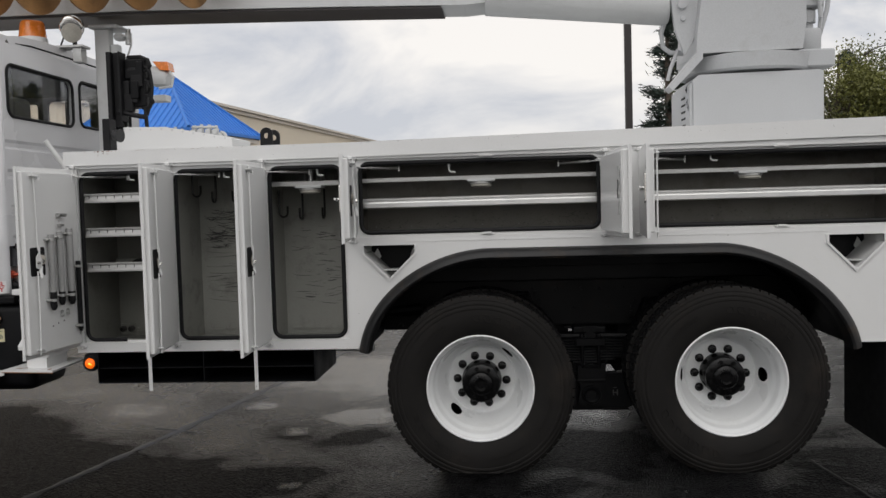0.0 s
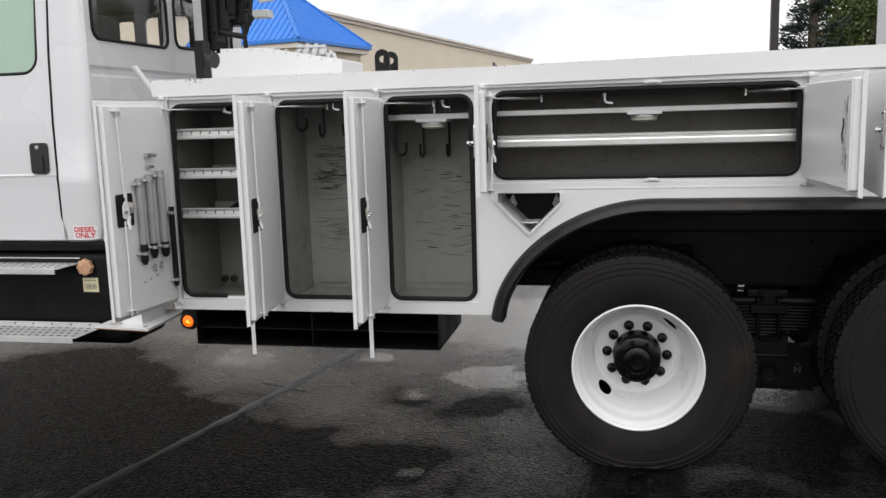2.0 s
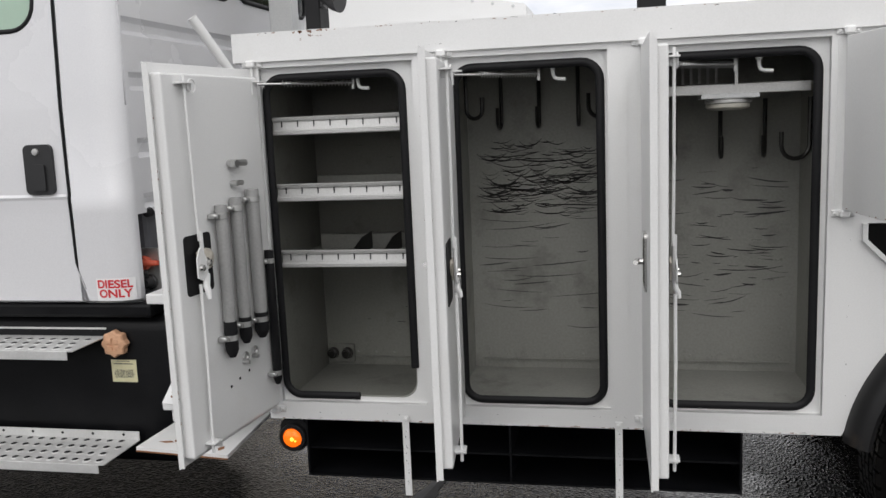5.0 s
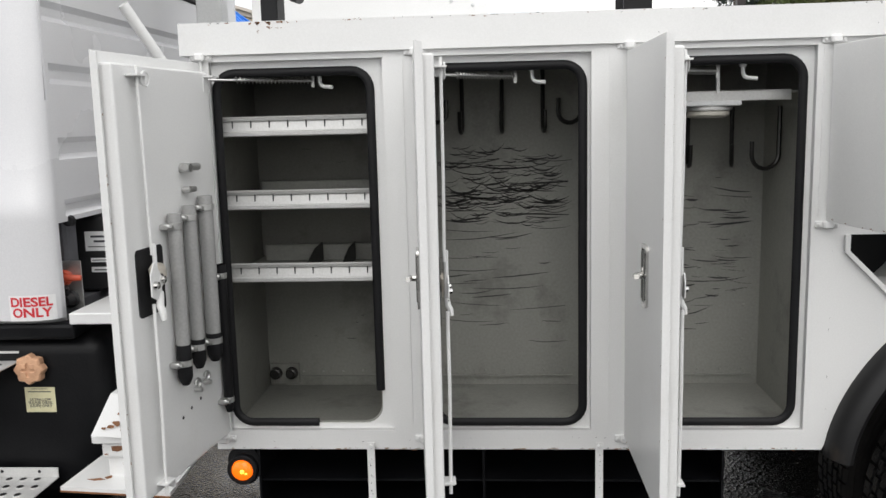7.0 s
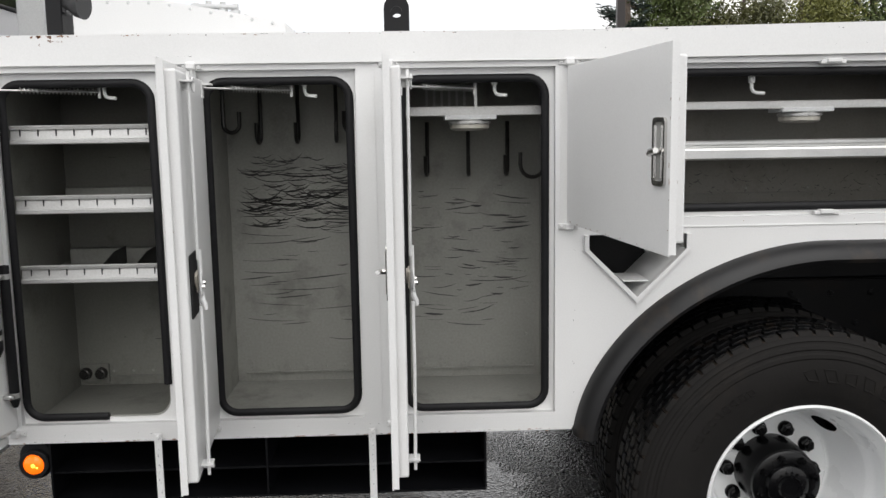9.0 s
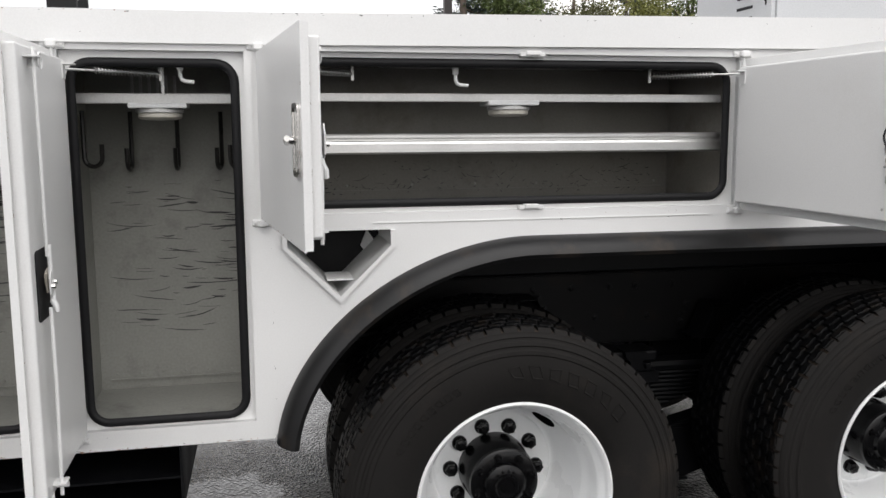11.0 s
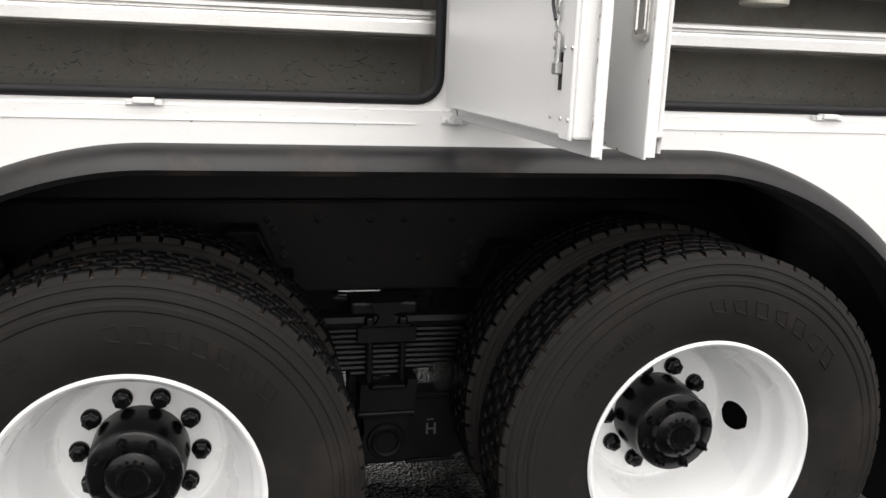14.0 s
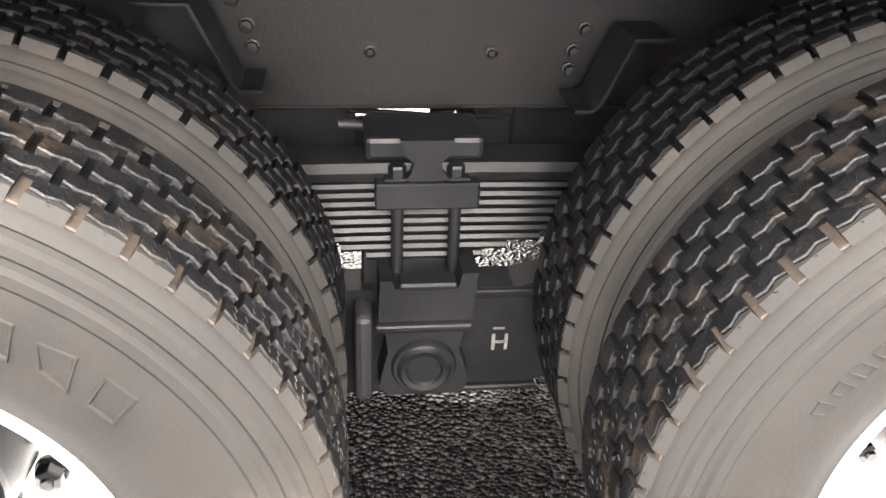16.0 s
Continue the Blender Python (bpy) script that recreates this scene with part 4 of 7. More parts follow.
def plain_rod(door, x, z0, z1, s, y=0.036):
    """A thin lock rod between two guides, with a pull ring."""
    b = bmesh.new()
    tube(b, [(x, y + 0.012, z0 - 0.028), (x - 0.002, y + 0.013, (z0 + z1) / 2), (x, y + 0.012, z1 + 0.02)], 0.0042, 8)
    rod = part("latch_rod", mirror(b, s), WHITE, door, smooth=40)
    b = bmesh.new()
    for zz in (z0, z1):
        box(b, x - 0.016, x + 0.018, y - 0.002, y + 0.024, zz - 0.002, zz + 0.002)
    pieces("rod_guide", mirror(b, s), WHITE, rod)
    b = bmesh.new()
    tube(b, [(x - 0.014 + 0.015 * math.cos(radians(a)), y + 0.020, z1 - 0.008 + 0.015 * math.sin(radians(a))) for a in range(-60, 280, 20)], 0.0022, 6)
    part("pull_ring", mirror(b, s), WHITE, rod, smooth=60)


def door(hx, width, z0, z1, theta, s, label, back=0.014):
    m = Matrix.Translation((hx, -0.012, 0)) @ pose(0, 0, 0, 0, 0, -s * theta)
    b = bmesh.new()
    box(b, 0.004, width, -0.007, -0.003, z0, z1, 0.001)
    box(b, 0.004, 0.010, -0.005, 0.012, z0 + 0.02, z1 - 0.02)
    box(b, width - 0.004, width, -0.004, 0.010, z0 + 0.004, z1 - 0.004)
    d = part("compartment_door", mirror(b, s), WHITE, truck, label, m=m)
    b = bmesh.new()
    box(b, 0.030, width - back, -0.003, 0.034, z0 + 0.026, z1 - 0.026, 0.005, 2)
    part("inner_pan", mirror(b, s), WHITE, d)
    # bare spots along the free edge and the foot
    b = bmesh.new()
    r = random.Random(int(hx * 100) + 900)
    for _ in range(26):
        along = r.random() < 0.5
        cx, cz = (r.uniform(0.03, width - 0.03), z0 + r.uniform(0.001, 0.006)) if along else (width - r.uniform(0.001, 0.005), r.uniform(z0 + 0.02, z1 - 0.02))
        w, h = (r.uniform(0.001, 0.006), r.uniform(0.0006, 0.002)) if along else (r.uniform(0.0006, 0.002), r.uniform(0.001, 0.007))
        for y in (-0.0076, 0.0108 if not along else -0.0077):
            k = 6
            join(b, [(cx + w * math.cos(q) * r.uniform(0.6, 1.1), y, cz + h * math.sin(q) * r.uniform(0.6, 1.1)) for q in [2 * math.pi * i / k for i in range(k)]], [tuple(range(k))])
    tagged(part("chipped_paint", mirror(b, s), RUST, d), kind="stuff")
    b = bmesh.new()
    box(b, 0.035, 0.062, 0.034, 0.037, z1 - 0.075, z1 - 0.035)
    box(b, 0.020, 0.062, 0.036, 0.060, z1 - 0.040, z1 - 0.036)
    part("stay_bracket", mirror(b, s), WHITE, d)
    return d


TALL = "tall white steel compartment door, standing open"
SHORT = "short white steel compartment door, standing open"
d1 = door(-1.629, 0.490, 0.735, 1.765, 97, 1, TALL + ", with grey tubes clamped inside")
d2 = door(-1.061, 0.490, 0.735, 1.765, 84, 1, TALL)
d3 = door(-0.511, 0.490, 0.735, 1.765, 89.5, 1, TALL)
d4 = door(0.000, 0.705, 1.322, 1.765, 83, 1, SHORT)
d5 = door(1.420, 0.715, 1.316, 1.765, 93, -1, SHORT)
d6 = door(1.607, 0.712, 1.316, 1.765, 95.6, 1, SHORT, 0.055)
for d in (d1, d2, d3):
    rod_latch(d, 0.405, 1.258 if d is d1 else 1.232, 0.785, 1.715, 1, 0.036, 1.35 if d is d1 else 0.95)
for d, x, z in ((d1, 0.405, 1.235), (d2, 0.262, 1.232), (d3, 0.300, 1.239)):
    chrome_handle(d, x, z, 1)
rod_latch(d4, 0.575, 1.535, 1.350, 1.720, 1, 0.036, 1.15)
plain_rod(d6, 0.625, 1.345, 1.720, 1)
chrome_handle(d4, 0.655, 1.540, 1)
chrome_handle(d6, 0.665, 1.555, 1)

# the right-hand long door carries slam bolts and a chain inside
b = bmesh.new()
box(b, 0.661, 0.699, 0.034, 0.040, 1.340, 1.738, 0.002)
strip = part("latch_strip", mirror(b, -1), WHITE, d5)
for z in (1.652, 1.440):
    b = bmesh.new()
    box(b, 0.640, 0.661, 0.0342, 0.0362, z - 0.030, z + 0.024)
    part("slot", mirror(b, -1), PLASTIC, strip)
    b = bmesh.new()
    box(b, 0.638, 0.656, 0.036, 0.048, z - 0.008, z + 0.010, 0.002)
    tube(b, [(0.647, 0.042, z), (0.647, 0.042, z - 0.045 if z > 1.5 else z + 0.05)], 0.005, 8)
    part("slam_bolt", mirror(b, -1), ZINC, strip)
b = bmesh.new()
for k in range(13):
    z = 1.622 - 0.0135 * k
    x = 0.635 + 0.006 * math.sin(k * 0.6)
    o = k % 2
    tube(b, [(x + (0.004 * math.cos(radians(a)) if o else 0), 0.040 + (0 if o else 0.004 * math.cos(radians(a))), z + 0.008 * math.sin(radians(a))) for a in range(0, 361, 45)], 0.0014, 5)
part("chain", mirror(b, -1), ZINC, strip, smooth=60)
b = bmesh.new()
tube(b, [(0.633 + 0.008 * math.sin(k * 0.9), 0.046, 1.597 - 0.011 * k) for k in range(9)], 0.0026, 6)
part("snap_hook", mirror(b, -1), PLASTIC, strip, smooth=60)
b = bmesh.new()
for z in (1.37, 1.47, 1.632, 1.727):
    for x in (0.628, 0.666, 0.692):
        lathe(b, [(0, 0.0025), (0.003, 0.002), (0.0035, 0)], 6, centre=(x, 0.040, z))
pieces("screw", mirror(b, -1), ZINC, strip)

# tubes clamped inside the first door
for x, za, zb, r, cap in ((0.300, 0.985, 1.400, 0.0165, 0.10), (0.226, 1.005, 1.412, 0.0165, 0.075), (0.143, 1.000, 1.428, 0.0185, 0.075), (0.066, 0.835, 1.240, 0.0125, 0.405)):
    y = 0.036 + r + 0.004
    b = bmesh.new()
    tube(b, [(x, y, za + cap), (x, y, zb - 0.004), (x, y, zb)], [r, r, r * 0.94], 18)
    tb = part("storage_tube", b, TUBEGREY if cap < 0.3 else SEAL, d1, "grey plastic tube with a black end, clamped to the door", smooth=40)
    b = bmesh.new()
    tube(b, [(x, y, za), (x, y, za + 0.012), (x, y, za + 0.02), (x, y, za + cap)], [r * 0.55, r * 0.9, r * 1.08, r * 1.08], 18)
    part("end_cap", b, SEAL, tb, smooth=40)
    for z in ((za + 0.055, zb - 0.028) if cap < 0.3 else (za + 0.035, zb - 0.03)):
        b = bmesh.new()
        tube(b, [(x, y, z - 0.008), (x, y, z - 0.007), (x, y, z + 0.007), (x, y, z + 0.008)], [r * 1.02, r * 1.16, r * 1.16, r * 1.02], 18)
        box(b, x + r, x + r + 0.018, 0.034, 0.060, z - 0.007, z + 0.007, 0.003)
        lathe(b, [(0, 0.030), (0.006, 0.029), (0.006, 0.02)], 8, centre=(x + r + 0.010, 0.036, z))
        part("clamp", b, ZINC, tb, smooth=40)
b = bmesh.new()
tube(b, [(0.157, 0.052, 1.503), (0.224, 0.052, 1.505)], 0.0095, 12)
tube(b, [(0.213, 0.036, 1.503), (0.213, 0.062, 1.503)], 0.011, 10)
part("spare_clamp", b, ZINC, d1, smooth=40)
b = bmesh.new()
tube(b, [(0.177, 0.050, 1.449), (0.212, 0.050, 1.450)], 0.0075, 12)
tube(b, [(0.208, 0.036, 1.449), (0.208, 0.056, 1.449)], 0.008, 10)
part("spare_clamp", b, ZINC, d1, smooth=40)
for x, z in ((0.218, 0.962), (0.168, 0.966)):
    b = bmesh.new()
    tube(b, [(x + 0.011 * math.cos(radians(a)), 0.045, z + 0.011 * math.sin(radians(a))) for a in range(0, 300, 25)], 0.004, 6)
    tube(b, [(x, 0.036, z - 0.016), (x, 0.056, z - 0.016)], 0.006, 8)
    part("spare_clamp", b, ZINC, d1, smooth=50)
b = bmesh.new()
for x, z in ((0.285, 0.895), (0.24, 0.905), (0.19, 0.913)):
    lathe(b, [(0, 0.001), (0.004, 0.001), (0.0045, 0)], 8, centre=(x, 0.0345, z))
pieces("screw_hole", b, SEAL, d1)

# ---- wheels ----
TYRE_R = 0.5095  # before the side wall is stretched


SHOULDER = [(0.003, 0.019, 0.80, 0.0)]
TREAD_ROWS = [(0.0192, 0.047, 0.78, 0.0), (0.054, 0.083, 0.82, 0.55), (0.092, 0.126, 0.82, 0.25), (0.135, 0.164, 0.82, 0.8), (0.171, 0.215, 0.78, 0.4)]
TYRE_MID = 0.109


def squash(b, lift, stretch=1.06):
    """Flattens the foot of a tyre where it stands on the ground."""
    for v in b.verts:
        rad = math.hypot(v.co.x, v.co.z)
        if rad > 0.30:
            k = (0.30 + (rad - 0.30) * stretch) / rad
            v.co.x, v.co.z = v.co.x * k, v.co.z * k
        if v.co.z < 0.003 - lift:
            v.co.z = 0.003 - lift
            v.co.y = TYRE_MID + (v.co.y - TYRE_MID) * 1.04
    return b


def tyre_mesh(lift):
    """The casing with its side-wall ribs; y is its axle."""
    b = bmesh.new()
    half = [(0.290, 0.012), (0.300, 0.002), (0.312, -0.002), (0.316, -0.006), (0.335, -0.013), (0.352, -0.0185), (0.365, -0.0215), (0.380, -0.0235), (0.400, -0.0245), (0.425, -0.0235),
            (0.436, -0.0215), (0.440, -0.0240), (0.450, -0.0228), (0.454, -0.0175), (0.460, -0.0160), (0.464, -0.0190), (0.473, -0.0165), (0.477, -0.0112), (0.483, -0.0095), (0.486, -0.0112), (0.493, -0.005), (0.498, 0.001)]
    prof = half + [(0.4985, 0.004)]
    lathe(b, prof, 128)
    lathe(b, [(rr, 2 * TYRE_MID - y) for rr, y in prof], 128)
    return squash(b, lift, 1.06)


def tread_base(lift, y0=0.003, y1=0.215):
    b = bmesh.new()
    prof = [(0.497, 0.003), (0.500, 0.006), (0.5015, 0.03), (0.5015, 0.048), (0.5015, 0.188), (0.500, 0.212), (0.497, 0.215)]
    lathe(b, [p for p in prof if y0 <= p[1] <= y1], 128)
    return squash(b, lift, 1.06)


def tread_blocks(seed, lift, rows):
    """Shoulder lugs and rows of zigzag blocks with raised sipe lips."""
    r = random.Random(seed)
    b = bmesh.new()
    k = 64
    for y0, y1, fill, shift in rows:
        first, last = y0 < 0.01, y1 > 0.2
        for i in range(k):
            a0 = 2 * math.pi * (i + shift) / k + r.uniform(-0.003, 0.003)
            da = 2 * math.pi / k * fill
            top = TYRE_R + r.uniform(-0.0008, 0.0008)
            verts = []
            for f, skew in ((0.0, -0.0015), (0.3, 0.0025), (0.65, -0.0025), (1.0, 0.0015)):
                aa = a0 + da * f
                yy0, yy1 = y0 + (0 if first else skew), y1 + (0 if last else skew)
                sec = [(0.493 if first else 0.500, yy0 - (0.004 if first else 0)), (top - (0.007 if first else 0.0015), yy0 + 0.001), (top, yy0 + (0.007 if first else 0.003)), (top, yy1 - (0.010 if last else 0.003)), (top - (0.007 if last else 0.0015), yy1 - 0.001), (0.493 if last else 0.500, yy1 + (0.004 if last else 0))]
                verts += [(rr * math.cos(aa), y, rr * math.sin(aa)) for rr, y in sec]
            join(b, verts, [(j * 6 + q, j * 6 + q + 1, j * 6 + 7 + q, j * 6 + 6 + q) for j in range(3) for q in range(5)] + [tuple(range(6)), tuple(range(18, 24))])
            am, w = a0 + da * 0.5, (y1 - y0) * 0.30
            ym = (y0 + y1) / 2 + r.uniform(-0.002, 0.002)
            pts = [(ym - w, -0.004), (ym - w * 0.3, 0.003), (ym + w * 0.3, -0.003), (ym + w, 0.004)]
            for off in (-0.028, 0.022) if not (first or last) else (0.0,):
                vs = [((TYRE_R + h) * math.cos(am + off * 0.6 + t2), y, (TYRE_R + h) * math.sin(am + off * 0.6 + t2)) for y, tt in pts for h, t2 in ((-0.001, tt - 0.0011), (0.0003, tt), (-0.001, tt + 0.0011))]
                join(b, vs, [(j * 3 + q, j * 3 + q + 1, j * 3 + 4 + q, j * 3 + 3 + q) for j in range(3) for q in (0, 1)])
    return squash(b, lift, 1.06)


def shifted(b, dy):
    for v in b.verts:
        v.co.y += dy
    return b


def wall_marks(seed):
    """Raised bars where the moulded lettering of the side wall is."""
    r = random.Random(seed)
    b = bmesh.new()
    for start, count, step, h in ((40, 7, 8.6, 0.042), (118, 9, 4.2, 0.024), (205, 7, 8.6, 0.042), (276, 12, 2.8, 0.014), (325, 8, 4.2, 0.024)):
        for i in range(count):
            a = radians(start + i * step)
            da = radians(step * 0.62) / 2
            r0, r1 = 0.397 - h / 2, 0.397 + h / 2
            lean = da * r.uniform(0.15, 0.5)
            cut = 0.72 if r.random() < 0.4 else 1.0

            def ring(k, y):
                hr, hd = (r1 - r0) / 2 * k, da * k if k == 1 else da - (1 - k) * h * 0.9
                mid = (r0 + r1) / 2
                return [(q * math.cos(a + e), y, q * math.sin(a + e)) for q, e in ((mid - hr, -hd - lean), (mid + hr, -hd + lean), (mid + hr * cut, hd + lean), (mid - hr * cut, hd - lean))]

            vs = ring(1.0, -0.0235) + ring(0.93, -0.0262) + ring(0.80, -0.0262) + ring(0.72, -0.0235)
            join(b, vs, [(4 * n + q, 4 * n + (q + 1) % 4, 4 * n + 4 + (q + 1) % 4, 4 * n + 4 + q) for n in range(3) for q in range(4)])
    return b


def rim_mesh(hole_angle):
    """A deep-dished disc wheel, open side to -y, with two oval hand holes."""
    b = bmesh.new()
    prof = [(0.294, 0.020), (0.301, 0.010), (0.301, -0.002), (0.295, -0.006), (0.289, -0.002), (0.286, 0.008), (0.282, 0.022), (0.272, 0.032), (0.268, 0.055), (0.264, 0.085), (0.259, 0.106), (0.250, 0.122)]
    slope = [(0.250 - 0.050 * i / 30, 0.122 + 0.154 * (1 - (1 - i / 30) ** 1.6)) for i in range(1, 31)]
    prof += slope + [(0.196, 0.277), (0.192, 0.273), (0.187, 0.270), (0.13, 0.270), (0.105, 0.270), (0.104, 0.284)]
    lathe(b, prof, 300)
    b.verts.ensure_lookup_table()
    kill, snap = [], []
    for f in b.faces:
        c = f.calc_center_median()
        r = math.hypot(c.x, c.z)
        if 0.199 < r < 0.252 and 0.12 < c.y < 0.2765:
            for h in (hole_angle, hole_angle + 180):
                da = (math.degrees(math.atan2(c.z, c.x)) - h + 180) % 360 - 180
                e = math.hypot(radians(da) * 0.228 / 0.040, (r - 0.2255) / 0.0135)
                if e < 1.0:
                    kill.append(f)
                    break
    bmesh.ops.delete(b, geom=kill, context="FACES")
    for v in b.verts:
        if any(len(e.link_faces) == 1 for e in v.link_edges):
            r = math.hypot(v.co.x, v.co.z)
            if 0.2 < r < 0.255 and 0.12 < v.co.y < 0.2785:
                for h in (hole_angle, hole_angle + 180):
                    da = (math.degrees(math.atan2(v.co.z, v.co.x)) - h + 180) % 360 - 180
                    u, w = radians(da) * 0.228 / 0.040, (r - 0.2255) / 0.0135
                    e = math.hypot(u, w)
                    if 0.5 < e < 1.5:
                        ang = radians(h) + u / e * 0.040 / 0.228
                        snap.append((v, (0.2255 + w / e * 0.0135) / r, ang))
    for v, k, ang in snap:
        r = math.hypot(v.co.x, v.co.z) * k
        v.co.x, v.co.z = r * math.cos(ang), r * math.sin(ang)
    return b


def wheel(x, z, hole, seed, hub_turn, y):
    w = empty("wheel", truck, pose(x, y, z))
    tagged(w, "black dual truck wheel with a white dished rim")
    part("tyre", tyre_mesh(z), TYRE, w, "black tyre with a dusty side wall", smooth=32)
    part("tread_base", tread_base(z, 0.048, 0.215), TREADSHADE, w, smooth=32)
    part("shoulder_base", tread_base(z, 0.003, 0.048), GROOVE, w, smooth=32)
    tagged(part("tread", tread_blocks(seed, z, TREAD_ROWS), TREADLIT, w, "wet black tyre tread", smooth=32), kind="stuff")
    tagged(part("tread_shoulder", tread_blocks(seed, z, SHOULDER), TYRE, w, "dusty shoulder of the tyre", smooth=32), kind="stuff")
    tagged(part("sidewall_embossing", wall_marks(seed), TYRE, w), kind="stuff")
    b = rim_mesh(hole)
    part("rim", b, RIMWHITE, w, "white painted steel rim", smooth=40)
    b = bmesh.new()
    prof = [(rr, y + 0.042) for rr, y in [(0.0, 0.062), (0.022, 0.062), (0.025, 0.056), (0.034, 0.055), (0.037, 0.060), (0.039, 0.066), (0.052, 0.068), (0.064, 0.074), (0.070, 0.086), (0.102, 0.087), (0.108, 0.091), (0.109, 0.104), (0.099, 0.108), (0.101, 0.116), (0.112, 0.135), (0.116, 0.225), (0.116, 0.232)]]
    lathe(b, prof, 48)
    part("hub", b, GLOSSBLACK, w, smooth=35)
    b = bmesh.new()
    for i in range(8):
        a = radians(hub_turn + 45 * i)
        c = (0.088 * math.cos(a), 0, 0.088 * math.sin(a))
        lathe(b, [(0, 0.102), (0.005, 0.102), (0.006, 0.116), (0.012, 0.116), (0.013, 0.132)], 6, centre=c, phase=a)
    pieces("axle_stud", b, GLOSSBLACK, w)
    b = bmesh.new()
    for i in range(16):
        a = radians(hub_turn + 22.5 * i)
        if i % 8 in (2, 3, 4, 5, 6):
            c = (0.046 * math.cos(a), 0, 0.046 * math.sin(a))
            lathe(b, [(0, 0.106), (0.0045, 0.106), (0.0055, 0.111)], 4, centre=c, phase=a)
    pieces("cap_mark", b, GLOSSBLACK, w)
    for i in range(10):
        a = radians(hub_turn + 18 + 36 * i)
        b = bmesh.new()
        lathe(b, [(0, 0.232), (0.009, 0.232), (0.010, 0.238), (0.0192, 0.240), (0.0208, 0.243), (0.0212, 0.261)], 6, centre=(0.143 * math.cos(a), 0, 0.143 * math.sin(a)), phase=a)
        lathe(b, [(0.0, 0.260), (0.0232, 0.260), (0.0245, 0.263), (0.0245, 0.271)], 20, centre=(0.143 * math.cos(a), 0, 0.143 * math.sin(a)))
        part("wheel_nut", b, GLOSSBLACK, w)
    part("inner_tyre", shifted(tyre_mesh(z), 0.335), TYRE, w, smooth=32)
    part("inner_tread_base", shifted(tread_base(z), 0.335), TREADSHADE, w, smooth=32)
    tagged(part("inner_tread", shifted(tread_blocks(seed + 50, z, TREAD_ROWS), 0.335), TREADSHADE, w, smooth=32), kind="stuff")
    tagged(part("inner_tread_shoulder", shifted(tread_blocks(seed + 50, z, SHOULDER), 0.335), TYRE, w, smooth=32), kind="stuff")
    b = bmesh.new()
    lathe(b, [(0.292, 0.35), (0.28, 0.36), (0.255, 0.42), (0.255, 0.60), (0.292, 0.61)], 48)
    lathe(b, [(0.0, 0.300), (0.20, 0.300), (0.25, 0.34), (0.255, 0.42)], 48)
    part("inner_rim", b, BLACK, w, smooth=40)
    return w


AXLES = [(0.7035, 0.475), (2.067, 0.499)]
wheel(*AXLES[0], 227, 1, 15.5, -0.080)
wheel(*AXLES[1], -1, 2, 17, -0.088)
for (x, z), h in zip(AXLES, (20, 70)):
    w = empty("wheel", truck, pose(x, 2.462, z, 0, 0, 180))
    part("tyre", tyre_mesh(z), TYRE, w, smooth=32)
    part("tread_base", tread_base(z), TREADSHADE, w, smooth=32)
    part("inner_tyre", shifted(tyre_mesh(z), 0.335), TYRE, w, smooth=32)
    b = bmesh.new()
    lathe(b, [(0.292, 0.02), (0.28, 0.03), (0.25, 0.10), (0.2, 0.2), (0.0, 0.2)], 48)
    part("rim", b, RIMWHITE, w, smooth=40)

# ---- chassis and suspension ----
RAIL_Y = 0.765
for y0, y1, s in ((RAIL_Y, RAIL_Y + 0.010, 1), (1.675, 1.685, -1)):
    b = bmesh.new()
    inner = sorted((y0, y0 + s * 0.09))
    box(b, -3.6, 3.2, y0, y1, 0.713, 0.990)
    box(b, -3.6, 3.2, *inner, 0.704, 0.714, 0.003)
    box(b, -3.6, 3.2, *inner, 0.990, 0.999, 0.003)
    part("frame_rail", b, FRAMEBLACK, truck)
b = bmesh.new()
for x in (-2.1, -0.9, 0.3, 1.36, 2.5):
    box(b, x - 0.06, x + 0.06, 0.775, 1.675, 0.78, 0.98, 0.01)
pieces("cross_member", b, BLACK, truck)
for x, z in ((1.177, 0.938), (1.338, 0.938), (1.449, 0.937), (1.606, 0.938), (1.944, 0.932), (1.02, 0.938), (1.280, 0.815), (1.502, 0.813)):
    b = bmesh.new()
    lathe(b, [(0, -0.012), (0.006, -0.012), (0.008, -0.008), (0.012, -0.007), (0.012, -0.002), (0.016, -0.002), (0.016, 0)], 12, centre=(x, RAIL_Y, z))
    part("frame_bolt", b, BLACK, truck)
# the subframe on the rail, with the seam between them
b = bmesh.new()
box(b, 0.1, 2.75, RAIL_Y + 0.004, RAIL_Y + 0.02, 1.003, 1.09, 0.002)
part("subframe", b, BLACK, truck)
